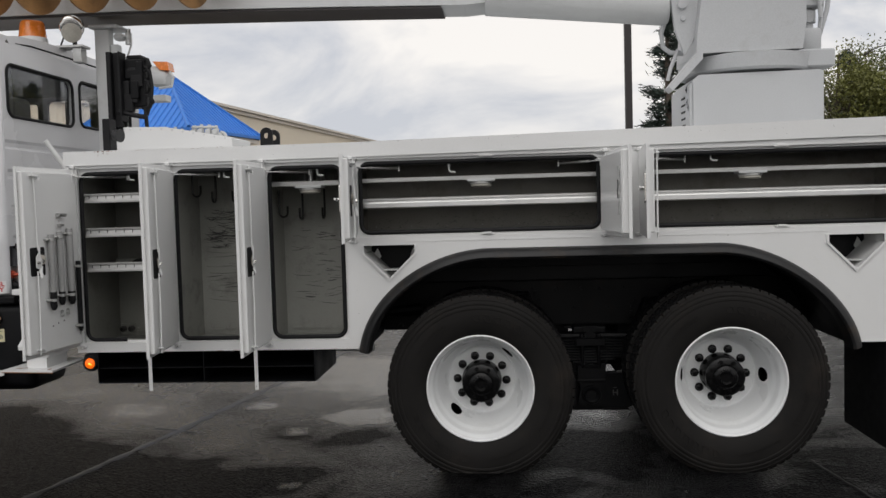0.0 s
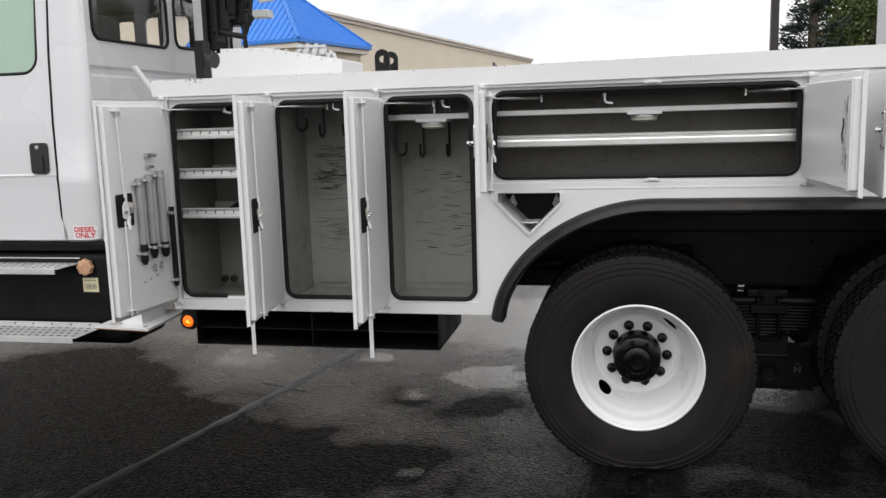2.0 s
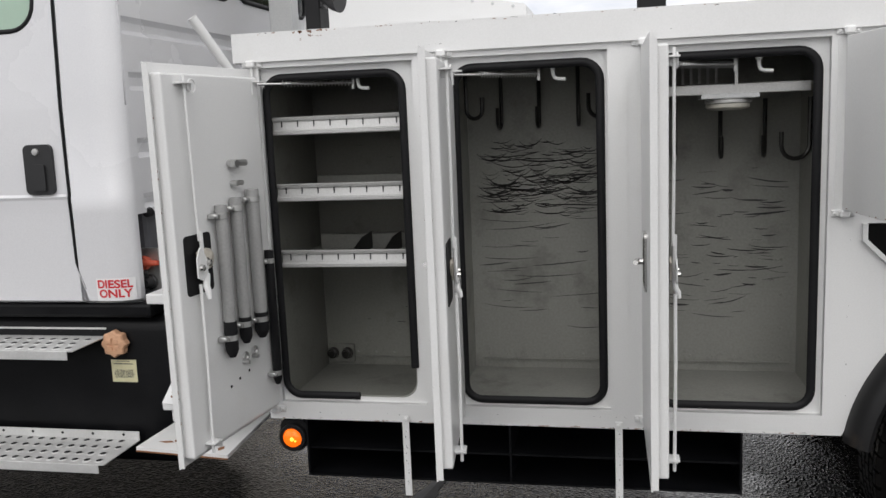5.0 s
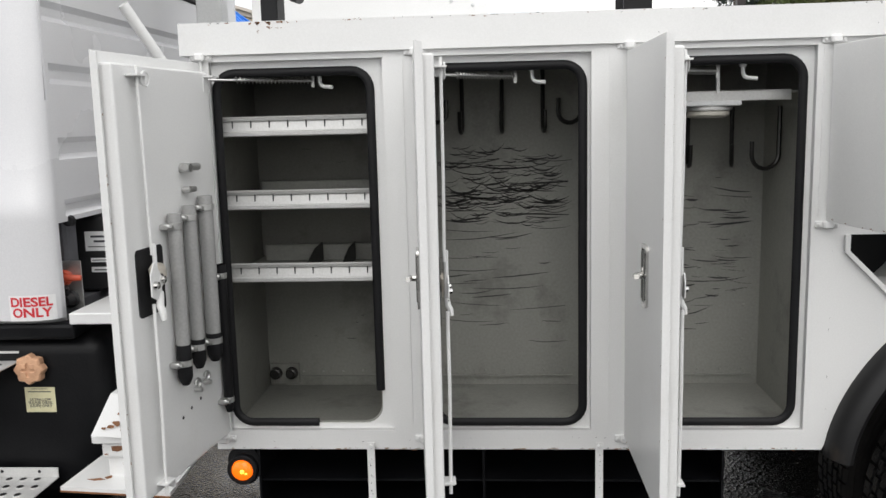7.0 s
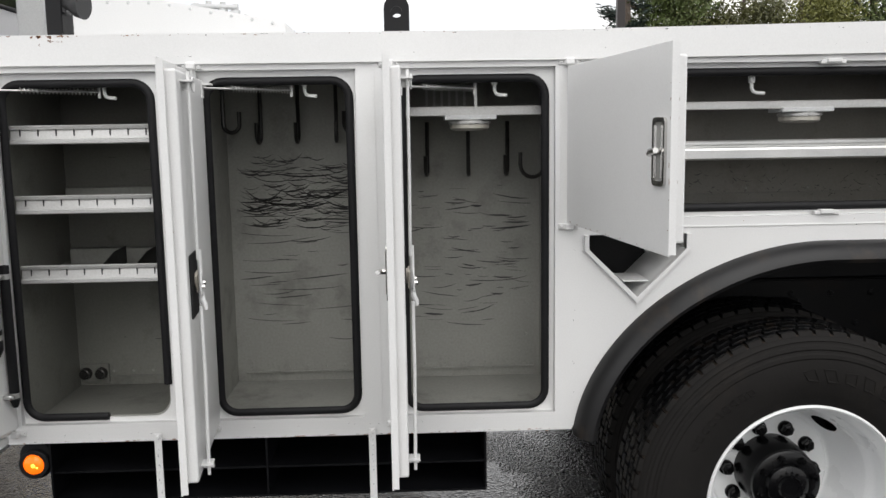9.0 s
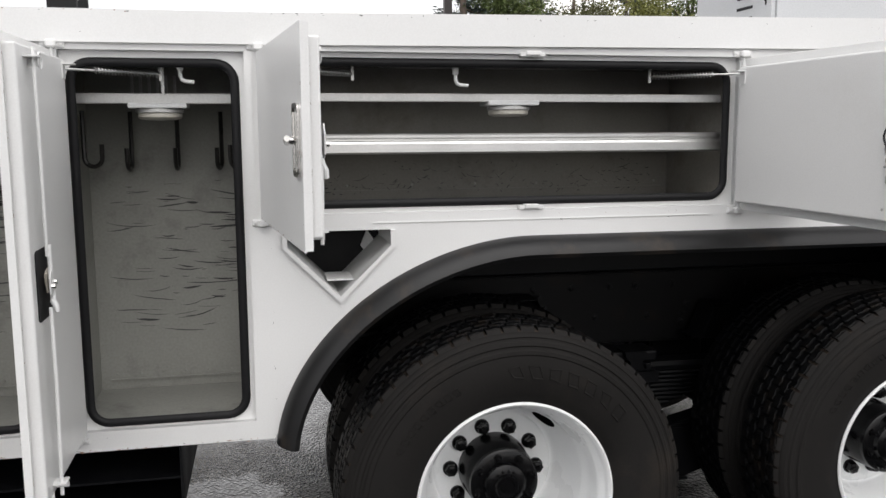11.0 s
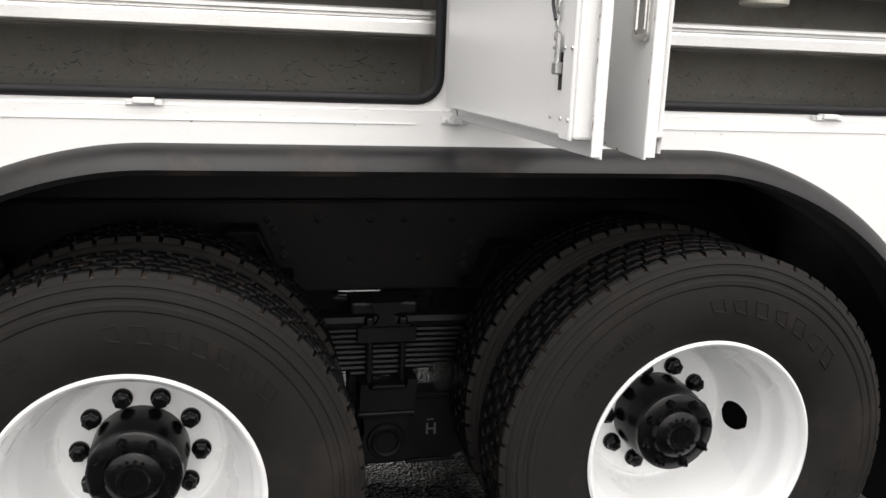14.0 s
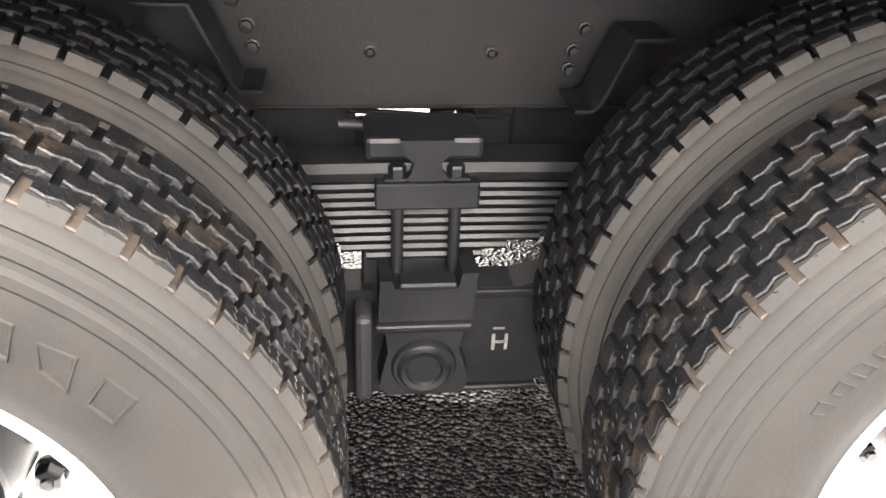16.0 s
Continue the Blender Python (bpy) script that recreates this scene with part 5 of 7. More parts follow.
# bent gusset brackets bolted to the rail
for edge, side in (([(0.905, 0.926), (0.990, 0.926), (1.048, 0.798), (1.060, 0.785), (1.098, 0.785)], 1), ([(1.790, 0.874), (1.724, 0.874), (1.676, 0.758), (1.662, 0.748), (1.630, 0.748)], -1)):
    b = bmesh.new()
    low = min(z for _, z in edge) - 0.004
    plate(b, [edge + [(edge[0][0], low)]], 0.715, 0.727)
    g = part("gusset", b, BLACK, truck)
    b = bmesh.new()
    sweep(b, edge, [(0.0, 0.615), (0.006 * side, 0.615), (0.006 * side, 0.735), (0, 0.735)])
    part("gusset_edge", b, BLACK, g)
    b = bmesh.new()
    for f, d in ((0.25, 0.038), (0.6, 0.040), (0.9, 0.030)):
        x = edge[1][0] + (edge[2][0] - edge[1][0]) * f + side * d
        z = edge[1][1] + (edge[2][1] - edge[1][1]) * f + 0.012
        lathe(b, [(0, -0.018), (0.010, -0.017), (0.011, -0.006), (0.015, -0.005), (0.015, 0)], 8, centre=(x, RAIL_Y, z))
    pieces("gusset_bolt", b, BLACK, g)
# leaf spring: a thick worn top leaf over thin ones that step back below
LX = 1.370
b = bmesh.new()
for i in range(10):
    half = 0.62 if i < 3 else (0.56, 0.48, 0.38, 0.29, 0.21, 0.15, 0.105)[i - 3]
    z, t = (0.672, 0.034) if i == 0 else (0.6335 - 0.0170 * (i - 1), 0.0135)
    pts = [(LX + half * (k / 6 - 1), z - 0.012 * (k / 6 - 1) ** 2 * (half / 0.62) ** 2) for k in range(13)]
    sweep(b, pts, [(0.0, 0.585), (0.0, 0.670), (-t * 0.5, 0.674), (-t, 0.670), (-t, 0.585), (-t * 0.5, 0.581)])
part("leaf_spring", b, BLACK, truck, "stacked black leaf spring over a walking beam", smooth=20)
b = bmesh.new()
box(b, LX - 0.106, LX + 0.100, 0.590, 0.72, 0.672, 0.716, 0.010, 2)
box(b, LX - 0.090, LX + 0.090, 0.552, 0.70, 0.598, 0.646, 0.003)
clamp = part("spring_clamp", b, BLACK, truck)
b = bmesh.new()
plate(b, [[(1.322, 0.722), (1.414, 0.722), (1.407, 0.695), (1.392, 0.681), (1.398, 0.662), (1.409, 0.648), (1.330, 0.648), (1.341, 0.662), (1.347, 0.681), (1.330, 0.695)]], 0.560, 0.64)
part("centre_pad", b, BLACK, clamp)
for x in (1.319, 1.420):
    b = bmesh.new()
    lathe(b, [(0, 0.0), (0.014, 0.0), (0.016, 0.004), (0.016, 0.024)], 6)
    bmesh.ops.rotate(b, verts=b.verts, matrix=Matrix.Rotation(radians(-90), 3, "X"))
    bmesh.ops.translate(b, verts=b.verts, vec=(x, 0.578, 0.672))
    box(b, x - 0.024, x + 0.024, 0.560, 0.62, 0.646, 0.652, 0.002)
    part("u_bolt_nut", b, BLACK, clamp)
    for y in (0.566, 0.690):
        b = bmesh.new()
        tube(b, [(x, y, 0.61), (x, y, 0.45)], 0.011, 10)
        part("u_bolt", b, BLACK, truck, smooth=40)
b = bmesh.new()
plate(b, [[(1.283, 0.400), (1.286, 0.486), (1.306, 0.486), (1.312, 0.470), (1.424, 0.470), (1.430, 0.498), (1.458, 0.498), (1.452, 0.400), (1.436, 0.372), (1.430, 0.335), (1.452, 0.272), (1.440, 0.238), (1.302, 0.238), (1.284, 0.262), (1.300, 0.335), (1.296, 0.372)]], 0.502, 0.64)
box(b, 1.276, 1.452, 0.488, 0.56, 0.386, 0.402, 0.005, 2)
box(b, 1.318, 1.420, 0.488, 0.53, 0.474, 0.486, 0.004)
saddle = part("saddle", b, BLACK, truck)
b = bmesh.new()
lathe(b, [(0, -0.006), (0.030, -0.006), (0.034, -0.012), (0.043, -0.014), (0.046, -0.008), (0.050, -0.004), (0.056, -0.004), (0.060, 0.004), (0.062, 0.03)], 40, centre=(1.366, 0.496, 0.304))
part("pivot_cap", b, BLACK, saddle, smooth=35)
b = bmesh.new()
box(b, 1.240, 1.273, 0.500, 0.60, 0.225, 0.412, 0.012, 2)
part("rubber_stop", b, SEAL, saddle)
b = bmesh.new()
box(b, 1.257, 1.300, 0.60, 0.65, 0.38, 0.50, 0.004)
part("spring_hanger", b, BLACK, saddle)
b = bmesh.new()
plate(b, [[(0.66, 0.43), (0.95, 0.50), (1.22, 0.425), (1.54, 0.422), (1.85, 0.50), (2.11, 0.455), (1.85, 0.29), (1.56, 0.194), (1.20, 0.190), (0.92, 0.28)]], 0.575, 0.655)
box(b, 1.455, 1.60, 0.566, 0.60, 0.405, 0.421, 0.003)
box(b, 1.44, 1.60, 0.560, 0.60, 0.192, 0.204, 0.003)
part("walking_beam", b, BLACK, truck)
letters("H", 0.052, LETTERWHITE, truck, Matrix.Translation((1.520, 0.5735, 0.298)) @ pose(0, 0, 0, 90, 0, 0), "beam_mark")
b = bmesh.new()
box(b, 1.506, 1.528, 0.5732, 0.5738, 0.329, 0.334)
part("beam_dash", b, LETTERWHITE, truck)
# black blocks and a hose behind, added to shape the daylight under the rail
b = bmesh.new()
box(b, 0.95, 1.80, 0.88, 0.90, 0.56, 0.645, 0.004)
box(b, 1.36, 1.405, 0.875, 0.895, 0.60, 0.653, 0.004)
box(b, 0.95, 1.254, 0.86, 0.88, 0.56, 0.76, 0.004)
box(b, 1.572, 1.80, 0.86, 0.88, 0.56, 0.76, 0.004)
box(b, 1.405, 1.455, 0.875, 0.895, 0.60, 0.667, 0.004)
pieces("slit_block", b, BLACK, truck)
b = bmesh.new()
tube(b, [(1.24, 0.84, 0.675), (1.32, 0.85, 0.668), (1.40, 0.85, 0.662), (1.44, 0.85, 0.668), (1.47, 0.85, 0.690), (1.60, 0.84, 0.690)], 0.0055, 8)
tube(b, [(1.22, 0.70, 0.700), (1.34, 0.70, 0.694), (1.40, 0.71, 0.690)], 0.0095, 10)
pieces("air_line", b, SEAL, truck, smooth=50)
# the far side's spring, and a bracket ahead of the wheels
b = bmesh.new()
for i in range(6):
    half, z = 0.56 - 0.030 * i, 0.64 - 0.0185 * i
    sweep(b, [(LX + u * half / 6, z - 0.02 * (u / 6) ** 2) for u in range(-6, 7)], [(0.0, 1.78), (0.0, 1.87), (-0.0135, 1.87), (-0.0135, 1.78)])
part("leaf_spring", b, BLACK, truck, smooth=20)
b = bmesh.new()
box(b, -0.32, 0.30, 0.75, 0.764, 0.69, 0.78, 0.003)
lathe(b, [(0, -0.02), (0.014, -0.018), (0.016, 0)], 8, centre=(0.16, 0.75, 0.72))
part("frame_bracket", b, BLACK, truck)
b = bmesh.new()
for x, z in AXLES:
    tube(b, [(x, 0.2, z), (x, 2.24, z)], 0.075, 20)
    tube(b, [(x, 0.95, z), (x, 1.05, z), (x, 1.22, z), (x, 1.39, z), (x, 1.49, z)], [0.09, 0.2, 0.24, 0.2, 0.09], 20)
    tube(b, [(x + 0.1, 0.66, z + 0.05), (x + 0.1, 0.75, z + 0.05)], 0.09, 16)
pieces("axle", b, BLACK, truck, smooth=40)
b = bmesh.new()
tube(b, [(0.9, 1.22, 0.40), (2.0, 1.22, 0.40)], 0.045, 14)
tube(b, [(-2.4, 1.22, 0.86), (0.6, 1.22, 0.80)], 0.055, 14)
tube(b, [(0.2, 0.66, 0.80), (0.40, 0.64, 0.83), (0.5, 0.66, 0.80)], 0.014, 8)
tube(b, [(0.1, 0.6, 0.83), (0.32, 0.60, 0.85)], 0.03, 12)
pieces("drive_shaft", b, BLACK, truck, smooth=40)

# ---- black step rack and hanging straps under the tall compartments ----
b = bmesh.new()
RX0, RX1, RZ0, RZ1 = -1.535, -0.250, 0.510, 0.692
box(b, RX0, RX1, 0.56, 0.57, RZ0, RZ1)
rack = part("under_body_rack", b, BLACK, truck, "black steel rack under the body")
for nm, q in (("rack_floor", (RX0, RX1, 0.0, 0.56, RZ0, RZ0 + 0.006)), ("rack_shelf", (RX0, RX1, 0.015, 0.56, 0.594, 0.600)), ("rack_end", (RX0 - 0.006, RX0, 0.0, 0.57, RZ0, RZ1)),
              ("rack_divider", (-0.905, -0.899, 0.0, 0.56, RZ0 + 0.007, RZ1)), ("rack_end", (RX1, RX1 + 0.006, 0.0, 0.57, RZ0, RZ1))):
    b = bmesh.new()
    box(b, *q)
    part(nm, b, BLACK, rack)
for x, tilt in ((-1.214, 0.0), (-0.585, 0.004)):
    b = bmesh.new()
    box(b, x - 0.0105, x + 0.0105, -0.022, -0.017, 0.468, 0.722, 0.001)
    lathe(b, [(0, -0.006), (0.005, -0.005), (0.006, 0)], 8, centre=(x, -0.022, 0.712))
    lathe(b, [(0, -0.004), (0.003, -0.003), (0.004, 0)], 8, centre=(x, -0.022, 0.672))
    part("hanging_strap", b, WHITE, truck, "chipped white flat bar")
b = bmesh.new()
plate(b, [rrect(-1.635, -1.545, 0.580, 0.693, 0.04)], 0.02, 0.055)
lathe(b, [(0.044, 0.05), (0.044, 0.034), (0.041, 0.030), (0.032, 0.030), (0.032, 0.05)], 40, centre=(-1.590, -0.03, 0.629))
side_lamp = part("marker_lamp", b, SEAL, truck, "lit amber marker lamp in black rubber")
b = bmesh.new()
lathe(b, [(0.0, 0.020), (0.014, 0.021), (0.024, 0.025), (0.030, 0.032), (0.032, 0.045)], 40, centre=(-1.590, -0.03, 0.629))
part("lens", b, AMBER, side_lamp, smooth=50)
b = bmesh.new()
for a, r in ((100, 0.0), (330, 0.012)):
    c = (-1.587 + r * math.cos(radians(a)), -0.03, 0.629 + r * math.sin(radians(a)))
    lathe(b, [(0, 0.0185), (0.005, 0.0192), (0.008, 0.022)] if r == 0 else [(0, 0.0195), (0.003, 0.0203), (0.004, 0.0235)], 12, centre=c)
part("bulb", b, AMBERCORE, side_lamp, smooth=60)
# mud flap behind the rear wheel
b = bmesh.new()
box(b, 2.912, 2.920, 0.01, 0.60, 0.10, 0.71, 0.002)
part("mud_flap", b, SEAL, truck)

# ---- rust and chips on the paint ----
def flecks(name, mat, rows, seed, parent):
    """Small ragged flakes along edges: from, to, how many, size, and the outward side."""
    b = bmesh.new()
    r = random.Random(seed)
    for p0, p1, count, size, out in rows:
        p0, p1, out = Vector(p0), Vector(p1), Vector(out)
        d = (p1 - p0).normalized()
        up = out.cross(d)
        for _ in range(count):
            c = p0.lerp(p1, r.random()) + out * 0.0007 + up * r.gauss(0, 0.0016)
            w, h = size * r.uniform(0.25, 1.0) * r.choice((0.5, 0.7, 1.6)), size * r.uniform(0.12, 0.4)
            k = r.choice((5, 6, 7))
            ring = [c + d * (w * math.cos(2 * math.pi * q / k) * r.uniform(0.6, 1.1)) + up * (h * math.sin(2 * math.pi * q / k) * r.uniform(0.5, 1.1)) for q in range(k)]
            join(b, [tuple(v) for v in ring], [tuple(range(k))])
    return tagged(part(name, b, mat, parent), kind="stuff")


FRONT = (0, -1, 0)
flecks("rust_flecks", RUST, [((-1.62, -0.0, 0.6955), (-0.02, -0.0, 0.6955), 70, 0.006, FRONT), ((-1.50, -0.014, 1.864), (-1.36, -0.014, 1.864), 16, 0.008, FRONT), ((-1.46, -0.014, 1.855), (-1.40, -0.014, 1.845), 7, 0.005, FRONT),
                             ((-1.66, -0.014, 1.865), (-0.30, -0.014, 1.865), 22, 0.005, FRONT), ((0.06, 0.0, 1.315), (1.34, 0.0, 1.315), 10, 0.003, FRONT)], 4, truck)
flecks("bare_chips", PLASTIC, [((-1.62, -0.014, 1.866), (3.2, -0.014, 1.866), 46, 0.005, FRONT), ((-1.6, 0.0, 0.6975), (-0.02, 0.0, 0.6975), 40, 0.004, FRONT), ((-1.60, 0.0, 0.715), (-0.1, 0.0, 0.735), 14, 0.003, FRONT),
                               ((-1.60, -0.014, 1.80), (3.0, -0.014, 1.84), 16, 0.003, FRONT), ((-1.214, -0.022, 0.48), (-1.214, -0.022, 0.71), 16, 0.004, FRONT), ((-0.585, -0.022, 0.48), (-0.585, -0.022, 0.71), 18, 0.004, FRONT),
                               ((0.46, 0.0, 1.30), (2.6, 0.0, 1.29), 14, 0.003, FRONT), ((0.02, 0.0, 0.80), (0.02, 0.0, 1.28), 6, 0.003, FRONT)], 6, truck)

flecks("rust_drip", RUST, [((-1.474, -0.014, 1.864), (-1.466, -0.014, 1.862), 5, 0.010, FRONT), ((-1.470, -0.014, 1.862), (-1.469, -0.014, 1.838), 9, 0.003, FRONT)], 61, truck)

# ---- cab ----
SET = Matrix.Translation((0.0, -0.04, -0.012))
CX1, CY0, CY1 = -2.170, 0.180, 2.260
cab = empty("cab", truck)
tagged(cab, "white truck cab with black-rimmed rear windows")
WIN1 = rrect(0.300, 1.085, 2.135, 2.455, 0.06)
WIN2 = rrect(1.180, 1.985, 2.150, 2.470, 0.06)
b = bmesh.new()
CHANNELS = [(1.990, 1.930, 0.252), (1.809, 1.748, 0.266), (1.590, 1.523, 0.282), (1.402, 1.350, 0.29)]
plate(b, [rect(CY0 + 0.062, CY1 - 0.10, 1.335, 2.585), WIN1, WIN2] + [rect(y0, 1.9, z0, z1) for z1, z0, y0 in CHANNELS], CX1 - 0.03, CX1, lambda u, v, w: (w, u, v))
part("rear_wall", b, CABWHITE, cab)
# pressed channels
for z1, z0, y0 in CHANNELS:
    b = bmesh.new()
    d = 0.017
    o = [(y0, z0), (1.9, z0), (1.9, z1), (y0, z1)]
    q = [(y0 + d, z0 + d), (1.9 - d, z0 + d), (1.9 - d, z1 - d), (y0 + d, z1 - d)]
    join(b, [(CX1, y, z) for y, z in o] + [(CX1 - d, y, z) for y, z in q], [(i, (i + 1) % 4, 4 + (i + 1) % 4, 4 + i) for i in range(4)] + [(4, 5, 6, 7)])
    part("pressed_channel", b, CABWHITE, cab)
DOOR_X = -2.377
# unseen black box added to darken the void below the rear wall
b = bmesh.new()
box(b, -2.60, -2.30, 0.36, 2.10, 1.06, 1.40, 0.01)
part("void_backing", b, BLACK, cab)
# near side behind the door with its rounded corner
b = bmesh.new()
cols = [(DOOR_X + 0.006, CY0)] + [(CX1 - 0.10 + 0.10 * math.sin(radians(a)), CY0 + 0.055 - 0.055 * math.cos(radians(a))) for a in range(0, 91, 9)] + [(CX1, CY0 + 0.062)]
levels = [(1.035, 0.03), (1.046, 0.010), (1.05, 0.0), (1.35, 0.0), (1.400, -0.002), (1.408, 0.002), (1.7, 0.006), (2.05, 0.025), (2.35, 0.055), (2.54, 0.085), (2.60, 0.11), (2.635, 0.17)]
vs = [(x - lean * 0.15 * (i / len(cols)), y + lean * (1 if i < len(cols) - 2 else 0.2), z) for z, lean in levels for i, (x, y) in enumerate(cols)]
k = len(cols)
join(b, vs, [(l * k + i, l * k + i + 1, (l + 1) * k + i + 1, (l + 1) * k + i) for l in range(len(levels) - 1) for i in range(k - 1)])
part("corner_panel", b, CABWHITE, cab, smooth=40)


# cab door with its window opening
def door_skin(u, v, w):
    lean = np.interp(v, [q for q, _ in levels], [q for _, q in levels])
    return (u, CY0 + float(lean) + w, v)


b = bmesh.new()
SIDEWIN = rrect(-3.25, -2.455, 1.955, 2.50, 0.09)
outer = [(-3.45, 1.04)] + [(-3.45 + 0.11 * i, 1.04) for i in range(1, 10)] + [(-2.341, 1.04), (-2.355, 1.09), (-2.383, 1.18), (-2.385, 1.35), (-2.385, 1.4), (-2.385, 1.408), (-2.387, 1.7), (-2.387, 2.05), (-2.385, 2.35), (-2.387, 2.52), (-2.40, 2.56)] + [(-2.40 - 0.105 * i, 2.56) for i in range(1, 10)] + [(-3.45, 2.56), (-3.45, 2.35), (-3.45, 2.05), (-3.45, 1.7), (-3.45, 1.408), (-3.45, 1.4)]
plate(b, [outer, SIDEWIN], 0.0, 0.03, door_skin, [q for q, _ in levels[1:-1]])
cab_door = part("cab_door", b, CABWHITE, cab)
b = bmesh.new()
for p0, p1 in ((outer[i], outer[i + 1]) for i in range(10, 20)):
    q0, q1 = Vector(door_skin(p0[0], p0[1], 0.004)), Vector(door_skin(p1[0], p1[1], 0.004))
    tube(b, [q0 + Vector((0.003, 0, 0)), q1 + Vector((0.003, 0, 0))], 0.0045, 6)
part("door_gap", b, SEAL, cab)
b = bmesh.new()
tube(b, [door_skin(u, v, 0.004) for u, v in SIDEWIN + SIDEWIN[:1]], 0.009, 8)
part("window_seal", b, SEAL, cab_door, smooth=60)
b = bmesh.new()
plate(b, [rrect(-3.252, -2.452, 1.952, 2.503, 0.09)], 0.012, 0.017, door_skin, (2.05, 2.35))
pane = part("pane", b, GLASS, cab_door)
pane.visible_shadow = False
b = bmesh.new()
join(b, [door_skin(x, z, w) for x in (-3.44, -2.387) for z, w in ((1.415, 0), (1.406, -0.006), (1.396, 0.0))], [(0, 1, 4, 3), (1, 2, 5, 4)])
part("crease", b, CABWHITE, cab_door)
b = bmesh.new()
plate(b, [rrect(-2.529, -2.422, 1.415, 1.582, 0.02)], -0.012, 0.0, lambda u, v, w: door_skin(u, v, w))
hd = part("door_handle", b, PLASTIC, cab_door)
b = bmesh.new()
plate(b, [rrect(-2.502, -2.449, 1.428, 1.516, 0.008)], -0.020, -0.012, lambda u, v, w: door_skin(u, v, w))
part("paddle", b, PLASTIC, hd)
b = bmesh.new()
c = Vector(door_skin(-2.480, 1.558, 0))
lathe(b, [(0, -0.019), (0.011, -0.018), (0.012, -0.012)], 14, centre=c)
part("lock", b, ZINC, hd)
for win in (WIN1, WIN2):
    b = bmesh.new()
    tube(b, [(CX1 + 0.003, y, z) for y, z in win + win[:1]], 0.0105, 8)
    part("window_rubber", b, SEAL, cab, smooth=60)
    b = bmesh.new()
    plate(b, [[(y, z) for y, z in win]], CX1 - 0.018, CX1 - 0.012, lambda u, v, w: (w, u, v))
    part("rear_pane", b, CLEAR, cab).visible_shadow = False
b = bmesh.new()
ro = [(y, z) for y, z in ((CY0 + 0.17, 2.635), (CY0 + 0.30, 2.660), (CY0 + 0.6, 2.680), (1.22, 2.685), (CY1 - 0.6, 2.680), (CY1 - 0.34, 2.660), (CY1 - 0.17, 2.635), (CY1 - 0.1, 2.5), (CY1 - 0.1, 2.47), (CY0 + 0.1, 2.47))]
kk = len(ro)
b2 = [(CX1 - 0.02, y, z - 0.004) for y, z in ro] + [(-3.62, y, z - 0.02) for y, z in ro]
join(b, b2, [(i, i + 1, kk + i + 1, kk + i) for i in range(6)])
join(b, [(CX1 - 0.02, y, z - 0.004) for y, z in ro[:7]] + [(CX1, y, 2.585) for y, z in ro[:7]], [(i, i + 1, 7 + i + 1, 7 + i) for i in range(6)])
part("roof", b, CABWHITE, cab, smooth=30)
b = bmesh.new()
tube(b, [(CX1 - 0.012, CY0 + 0.20, 2.592), (CX1 - 0.006, 0.6, 2.612), (CX1 - 0.006, 1.22, 2.618), (CX1 - 0.006, 1.9, 2.610)], 0.006, 8)
part("roof_gutter", b, SEAL, cab, smooth=50)
b = bmesh.new()
plate(b, [rect(-3.6, CX1 - 0.03, 1.04, 2.57), rrect(-3.205, -3.055, 1.98, 2.455, 0.03), rrect(-2.970, -2.600, 1.98, 2.475, 0.05)], CY1 - 0.09, CY1 - 0.06)
box(b, -3.64, -3.60, CY0 + 0.1, CY1 - 0.1, 1.04, 1.9)
box(b, -3.64, -3.60, 1.30, CY1 - 0.1, 1.9, 2.50)
box(b, -3.64, CX1 - 0.03, CY0 + 0.05, CY1 - 0.1, 1.04, 1.07)
part("cab_shell", b, SEATGREY, cab)
b = bmesh.new()
box(b, -3.58, CX1 - 0.035, CY0 + 0.16, CY1 - 0.12, 2.50, 2.53, 0.01)
box(b, -2.30, CX1 - 0.034, CY0 + 0.16, CY0 + 0.24, 1.1, 2.5, 0.01)
box(b, -2.235, CX1 - 0.034, 1.09, 1.175, 1.1, 2.5, 0.005)
box(b, -3.58, -3.50, CY0 + 0.16, CY1 - 0.12, 2.36, 2.50, 0.02)
pieces("headliner", b, SEATGREY, cab)
b = bmesh.new()
box(b, -2.9, -2.35, 0.40, 0.95, 1.07, 1.45, 0.05, 2)
box(b, -2.42, -2.28, 0.40, 0.95, 1.40, 2.10, 0.05, 2)
box(b, -2.40, -2.30, 0.55, 0.80, 2.10, 2.30, 0.04, 2)
box(b, -2.9, -2.35, 1.45, 2.05, 1.07, 1.45, 0.05, 2)
box(b, -2.42, -2.28, 1.45, 2.05, 1.40, 2.10, 0.05, 2)
box(b, -3.6, -3.25, CY0 + 0.15, CY1 - 0.15, 1.3, 1.85, 0.05, 2)
pieces("cab_seat", b, SEATGREY, cab)
b = bmesh.new()
tube(b, [Vector((-3.05, 0.68, 1.82)) + Vector((0.09 * math.cos(radians(a)), 0.22 * math.sin(radians(a)), -0.17 * math.cos(radians(a)) * -1)) for a in range(0, 361, 15)], 0.014, 8)
part("steering_wheel", b, PLASTIC, cab, smooth=60)
# cab lettering


def on_corner(u, v, w):
    """Wraps u metres along the cab's side and its rounded rear corner."""
    s = u - (CX1 - 0.10)
    if s < 0:
        return (u, CY0 - w, v)
    a = min(s / 0.080, 1.5)
    n = Vector((0.055 * math.sin(a), -0.10 * math.cos(a))).normalized()
    return (CX1 - 0.10 + 0.10 * math.sin(a) + n.x * w, CY0 + 0.055 - 0.055 * math.cos(a) + n.y * w, v)


